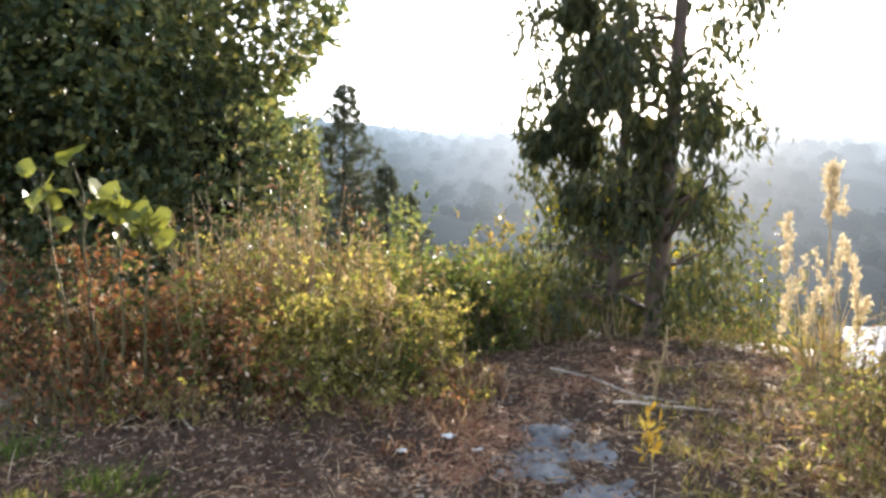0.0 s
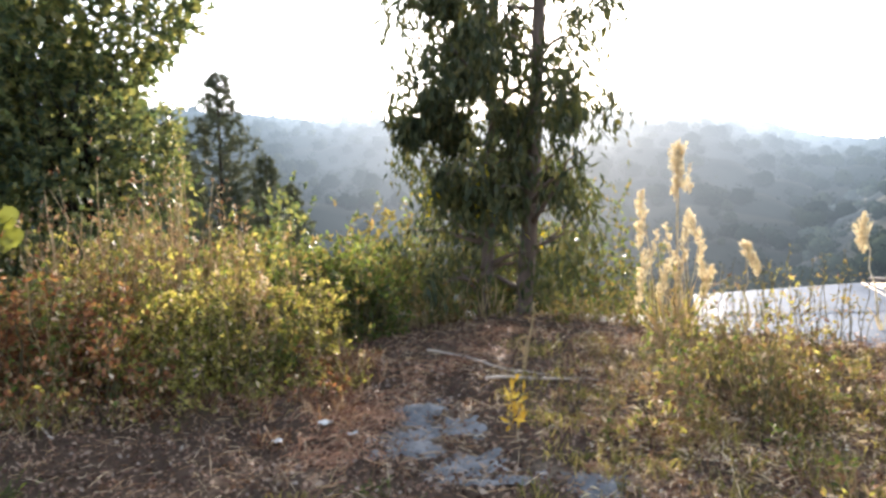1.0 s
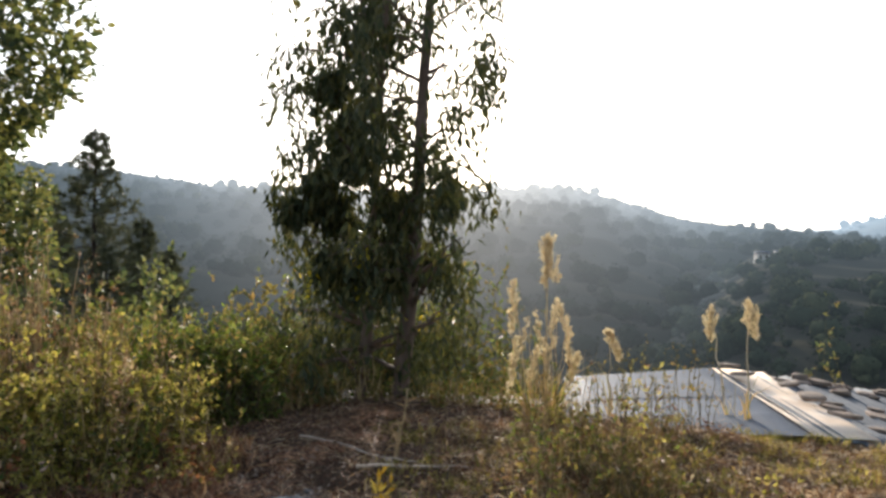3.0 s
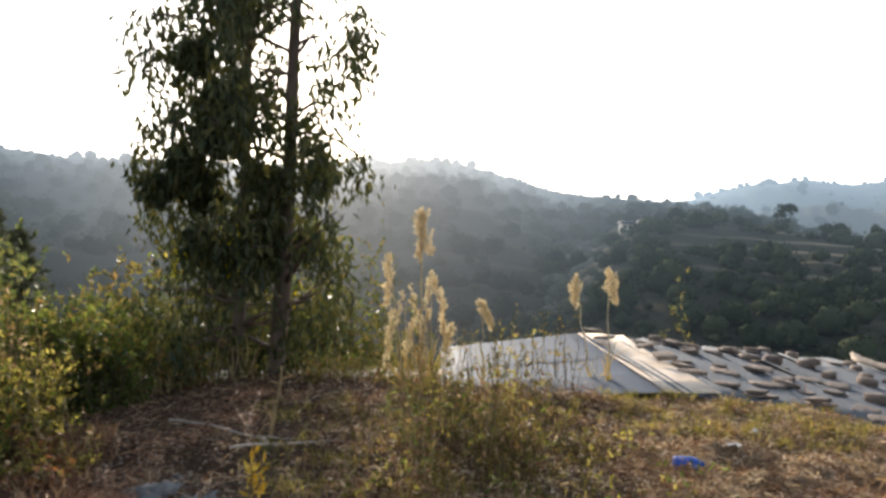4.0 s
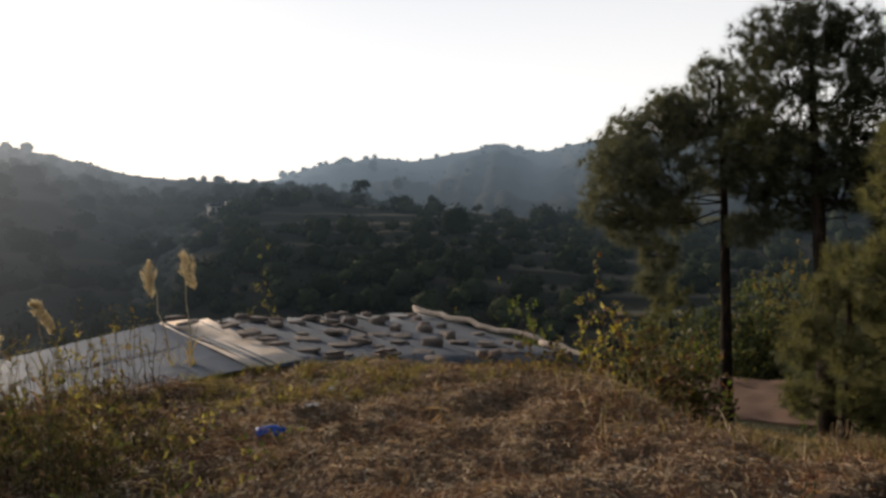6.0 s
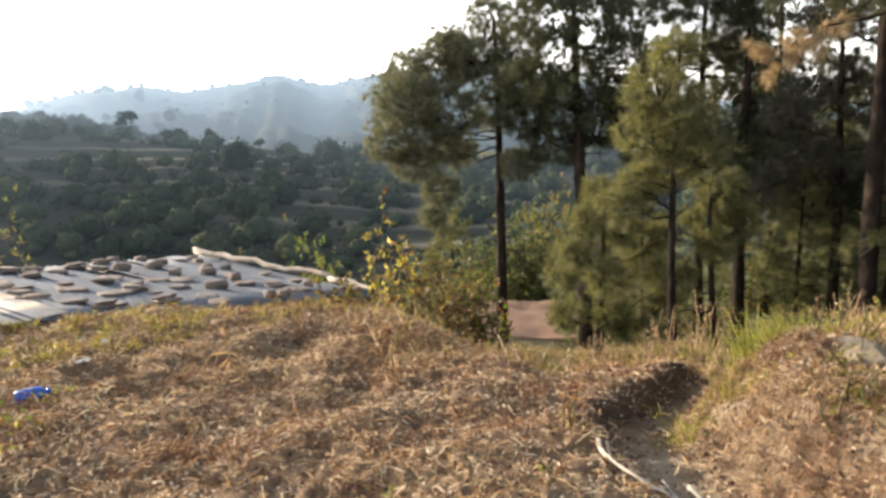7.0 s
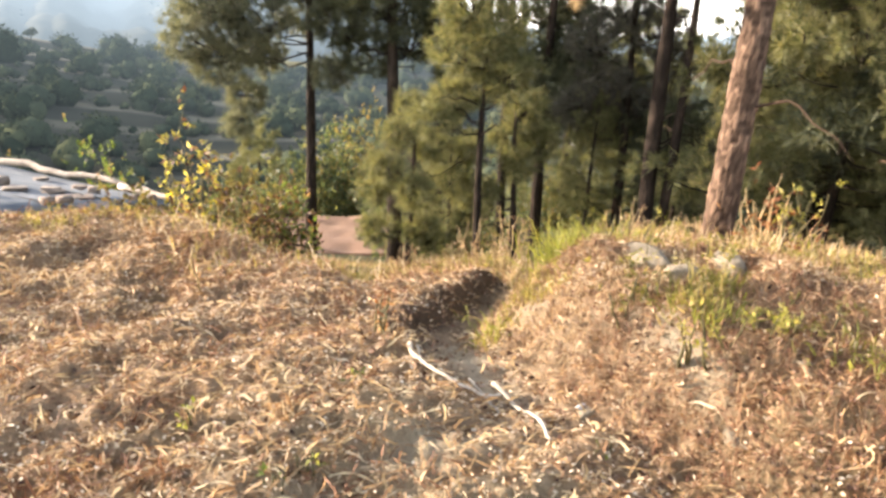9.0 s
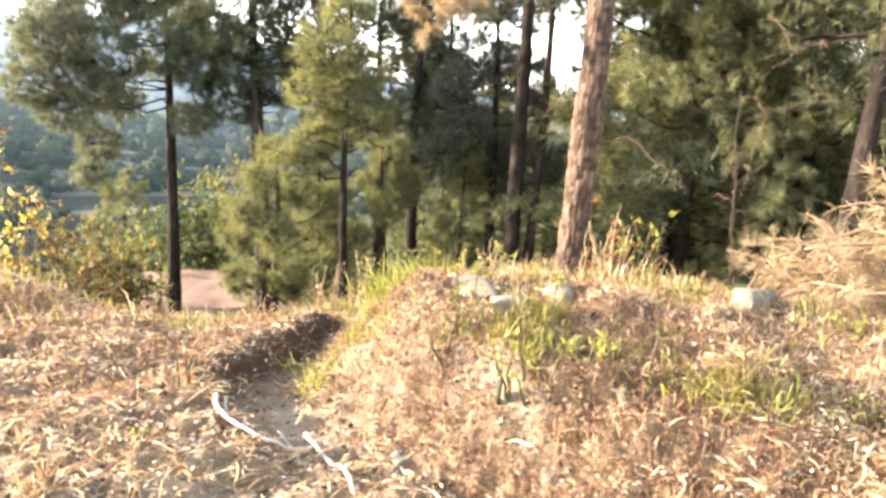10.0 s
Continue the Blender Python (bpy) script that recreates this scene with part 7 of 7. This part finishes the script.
    cs.append(np.array([[3.9, -0.95], [3.95, -1.0], [3.8, -1.05], [3.35, -1.75], [3.4, -1.68], [3.3, -1.7], [2.6, -2.1], [2.65, -2.2], [4.3, -1.33], [4.4, -1.4], [4.2, -1.25], [4.25, -1.4], [4.45, -1.3], [3.15, -1.53], [3.2, -1.58], [3.1, -1.56], [3.77, -0.80], [-1.4, 2.6], [-1.3, 2.65], [-1.35, 2.5], [-1.9, 3.1], [-2.0, 3.2], [-1.45, 2.7]]).repeat(3, 0))
    c = np.vstack(cs)
    per = 26
    x, y = np.repeat(c[:, 0], per) + rng.normal(size=len(c) * per) * 0.05, np.repeat(c[:, 1], per) + rng.normal(size=len(c) * per) * 0.05
    D = rng.normal(size=(len(x), 3)) * 0.45 + np.array([0, 0, 1.0])
    thing("green_grass", "tufts of green and yellowing grass along the terrace edge", "grass", me=blade_mesh("green_grass", ground_points(x, y, -0.01), D, np.repeat(rng.uniform(0.07, 0.18, len(c)), per), 0.006, M_GRASS, rng, 0.3), kind="stuff")
    # bright tufts of long fresh grass at the head of the bank, short ones by the thicket
    for x, y, h, n, label in ((4.3, -1.33, 0.30, 240, "bright green tuft of long grass on the bank"), (4.15, -1.22, 0.22, 160, "bright green tuft of long grass on the bank"), (4.5, -1.5, 0.24, 160, "bright green tuft of long grass on the bank"), (3.14, -1.56, 0.12, 110, "yellow-green grass tuft hanging over the bank"), (3.77, -0.84, 0.12, 90, "small green weed tuft beside the trail"), (2.62, -2.2, 0.12, 130, "yellow-green grass tuft on the bank"), (2.75, -2.05, 0.10, 80, "yellow-green grass tuft on the bank"), (-1.72, 3.45, 0.13, 280, "dark green grass tuft in the leaf litter"), (-1.5, 3.5, 0.10, 160, "dark green grass tuft in the leaf litter"), (-2.42, 3.98, 0.14, 280, "dark green grass tuft in the leaf litter"), (0.25, 3.1, 0.07, 90, "small green weed tuft in the leaf litter")):
        tuft = thing("grass_tuft", label, "grass", (x, y, gz(x, y)), group="grass tufts")
        P = rng.normal(size=(n, 3)) * np.array([0.09, 0.09, 0.0]) * (1 + h)
        P[:, 2] = -0.012
        D = rng.normal(size=(n, 3)) * 0.4 + np.array([0, 0, 1.0]) + P * 3
        tagged(part("foliage", blade_mesh("tuft_foliage", P, D, np.full(n, h), 0.006, M_GREEN if y > 2 else M_FRESH, rng, 0.3), tuft), kind="stuff")
    # low yellow-green weeds before the roof
    wr = np.random.default_rng(58)
    for i in range(62):
        tall = i < 40
        a, r = (wr.normal(30.5, 4.2), wr.uniform(4.2, 6.3)) if tall else (wr.uniform(14, 48), wr.uniform(3.2, 6.0))
        x, y = CX + r * np.sin(np.radians(a)), CY + r * np.cos(np.radians(a))
        h = (wr.uniform(0.34, 0.74) if tall else wr.uniform(0.12, 0.3)) * (0.45 if math.hypot(x - 1.3, y - 3.9) < 0.6 else 1.0)
        bush((x, y), "yellowing weed with thin upright stems among the dry grass", (0.2, 0.2, h), 165, 0.046, (M_OLIVE, M_GREEN, M_OLIVE, M_YGREEN)[i % 4], 300 + i, 0.34, 8, (M_STEM, M_STALK)[i % 2], thick=0.0045, category="weed", name="weed", group="weeds before the roof", mix=((M_REDSTRAW, 0.18), (M_STRAW, 0.28), (M_OLIVE, 0.5)), up=0.6)
    bush((1.12, 3.76), "small orange-yellow withered seedling", (0.04, 0.04, 0.27), 60, 0.075, M_SEEDLING, 341, 0.28, 4, M_STALK, thick=0.005, category="weed", name="weed", up=1.6)
    bush((5.16, -2.82), "dry twiggy brown shrub on the bank", (0.35, 0.3, 0.5), 500, 0.04, M_RUST, 342, 0.35, 18, M_STALK)
    bush((5.05, -3.04), "upright green weed on the bank", (0.15, 0.15, 0.65), 260, 0.05, M_YGREEN, 343, 0.3, 6, category="weed", name="weed")
    bush((3.72, -0.16), "small reddish weed beside the trail", (0.12, 0.10, 0.22), 160, 0.04, M_RUST, 344, 0.35, 6, category="weed", name="weed")
    bush((4.2, -1.5), "tuft of yellow-green weeds on the bank", (0.3, 0.25, 0.13), 500, 0.03, M_YGREEN, 345, 0.25, 10, category="weed", name="weed")
    for i in range(16):
        a, r = rng.uniform(108, 140), rng.uniform(2.9, 4.3)
        x, y = CX + r * np.sin(np.radians(a)), CY + r * np.cos(np.radians(a))
        bush((x, y), "low grey-green weed on the dry bank", (0.16, 0.16, rng.uniform(0.08, 0.18)), 240, 0.035, (M_OLIVE, M_GRASS, M_YGREEN)[i % 3], 360 + i, 0.35, 6, category="weed", name="weed", group="weeds on the bank")
    for i, (x, y) in enumerate(((2.55, -0.02), (2.4, 0.1), (2.62, -1.08), (2.3, -0.72), (2.9, 0.5), (3.05, -0.15))):
        bush((x, y), "small green weed sprouting in the straw", (0.07, 0.07, 0.07), 60, 0.03, (M_FRESH, M_GREEN)[i % 2], 380 + i, 0.4, 4, category="weed", name="weed", group="green weeds in the straw")
    for i, (x, y, h) in enumerate(((6.3, -1.75, 0.5), (6.6, -2.0, 0.45), (6.0, -1.5, 0.4), (7.2, -1.3, 0.55), (7.6, -0.9, 0.5), (6.9, -2.4, 0.5), (7.0, -0.3, 0.4))):
        bush((x, y), "wispy pinkish dry shrub on the slope below the trail", (0.25, 0.25, h), 420, 0.03, M_STRAW, 390 + i, 0.35, 14, M_STALK, group="dry shrubs below the trail", mix=((M_BROWNLEAF, 0.4),))
    # slope grass beyond the crest
    x, y = spread(20000, rng, 4.6, 13, 72, 125)
    keep = waves(x, y, 1.6, 41) > -0.6 + rng.uniform(-0.5, 0.5, len(x))
    x, y = x[keep], y[keep]
    P = ground_points(x, y, -0.01)
    D = rng.normal(size=P.shape) * 0.45 + np.array([0, 0, 1.0])
    thing("slope_grass", "long pale grass on the slope below the trail", "grass", me=blade_mesh("slope_grass", P[::2], D[::2], 0.2, 0.007, M_GRASS, rng, 0.35), kind="stuff")
    thing("dry_slope_grass", "tall pale dry grass on the slope below the trail", "grass", me=blade_mesh("dry_slope_grass", P[1::2], D[1::2], rng.uniform(0.15, 0.34, len(P[1::2])), 0.006, M_STRAW, rng, 0.3), kind="stuff")


build_cover()


# ---- far fields and houses ----
def build_far():
    rng = np.random.default_rng(123)
    for az, d, r, up in ((53.7, 246, 3.6, 4.2), (59.5, 240, 2.6, 1.6), (68.4, 236, 2.8, 1.6), (56.3, 243, 2.2, 1.2), (49.3, 250, 1.7, 3.0), (63.0, 240, 2.0, 1.2), (71.5, 236, 2.6, 1.0)):
        top = np.interp(az, [46, 53, 60, 65, 70, 78], [0.4, -0.5, -1.3, -2.2, -3.0, -3.6])
        x, y, z = d * math.sin(radians(az)), d * math.cos(radians(az)), 1.5 + d * math.tan(radians(top)) - 1.5
        ob = thing("hill_tree", "lone rounded tree on the brow of the hill", "tree", (x, y, z), group="trees on the brow")
        part("trunk", join([tube(bend((0, 0, -2), (0, 0, up + r), 6, 0, rng, 0.1), np.linspace(0.35, 0.12, 6), 6)], "hill_tree_trunk", M_CLUMP), ob)
        C = np.array([[0, 0, up + r * 0.6]]) + rng.normal(size=(7, 3)) * r * np.array([0.4, 0.4, 0.3])
        part("crown", clump_mesh("hill_tree_crown", C, np.full(7, r * 0.6), M_CLUMP, rng, 90), ob)
    # level ploughed plot below, with its earth edge
    A, D = np.meshgrid(np.radians(np.linspace(78, 89.5, 24)), np.linspace(19.8, 24.2, 14), indexing="ij")
    X, Y = 0.4 + D * np.sin(A), -0.4 + D * np.cos(A)
    Zs = -4.95 + 0.04 * waves(X, Y, 5.0, 8) + 0.03 * np.sin(D * 14)
    V = np.stack([X, Y, Zs], -1)
    V = np.concatenate([V[:, :1] - [0.3, 0, 2.5], V, V[:, -1:] + [0.5, 0, -3.0]], 1)
    V = np.concatenate([V[:1] * [1, 1, 1] + [0, 0.3, -2.5], V, V[-1:] + [0, -0.3, -2.5]], 0)
    m, n = V.shape[:2]
    i, j = np.meshgrid(np.arange(m - 1), np.arange(n - 1), indexing="ij")
    F = np.stack([i * n + j, (i + 1) * n + j, (i + 1) * n + j + 1, i * n + j + 1], -1).reshape(-1, 4)
    thing("field_patch", "bare reddish-brown ploughed plot on the slope below", "field", me=mesh_np("field_patch", V.reshape(-1, 3), F, M_FIELD, True), kind="structure")
    for i, (az, el, d, w) in enumerate(((42.4, -0.28, 240, 3.6), (43.6, -0.15, 242, 2.4), (46.4, 0.15, 247, 2.4))):
        x, y, z = d * math.sin(radians(az)), d * math.cos(radians(az)), 1.5 + d * math.tan(radians(el))
        hs = thing("farmhouse", "small white house across the valley", "house", (x, y, z), group="houses across the valley", rz=-az + 20)
        bm = bmesh.new()
        bmesh.ops.create_cube(bm, size=1.0)
        bmesh.ops.scale(bm, vec=(w, 3.5, 5.0), verts=bm.verts)
        bmesh.ops.translate(bm, vec=(0, 0, -1.7), verts=bm.verts)
        me = bpy.data.meshes.new("far_wall")
        bm.to_mesh(me)
        bm.free()
        me.materials.append(M_WHITE)
        part("wall", me, hs)
        V = np.array([[-w * 0.56, -2.1, 0.8], [w * 0.56, -2.1, 0.8], [w * 0.56, 2.1, 0.8], [-w * 0.56, 2.1, 0.8], [-w * 0.56, 0, 1.4], [w * 0.56, 0, 1.4]])
        part("roof", mesh_np("far_roof", V, np.array([[0, 1, 5], [0, 5, 4], [2, 3, 4], [2, 4, 5], [0, 4, 3], [1, 2, 5], [0, 2, 1], [0, 3, 2]]), M_SHEET), hs)
        for k in (-0.25, 0.25):
            V = np.array([[k * w - 0.3, -1.78, -0.7], [k * w + 0.3, -1.78, -0.7], [k * w + 0.3, -1.78, 0.2], [k * w - 0.3, -1.78, 0.2]])
            V = np.vstack([V, V + [0, 0.1, 0]])
            part("window", mesh_np("far_window", V, np.array([[0, 1, 2, 3], [4, 7, 6, 5], [0, 4, 5, 1], [3, 2, 6, 7], [0, 3, 7, 4], [1, 5, 6, 2]]), M_DARK), hs)


build_far()
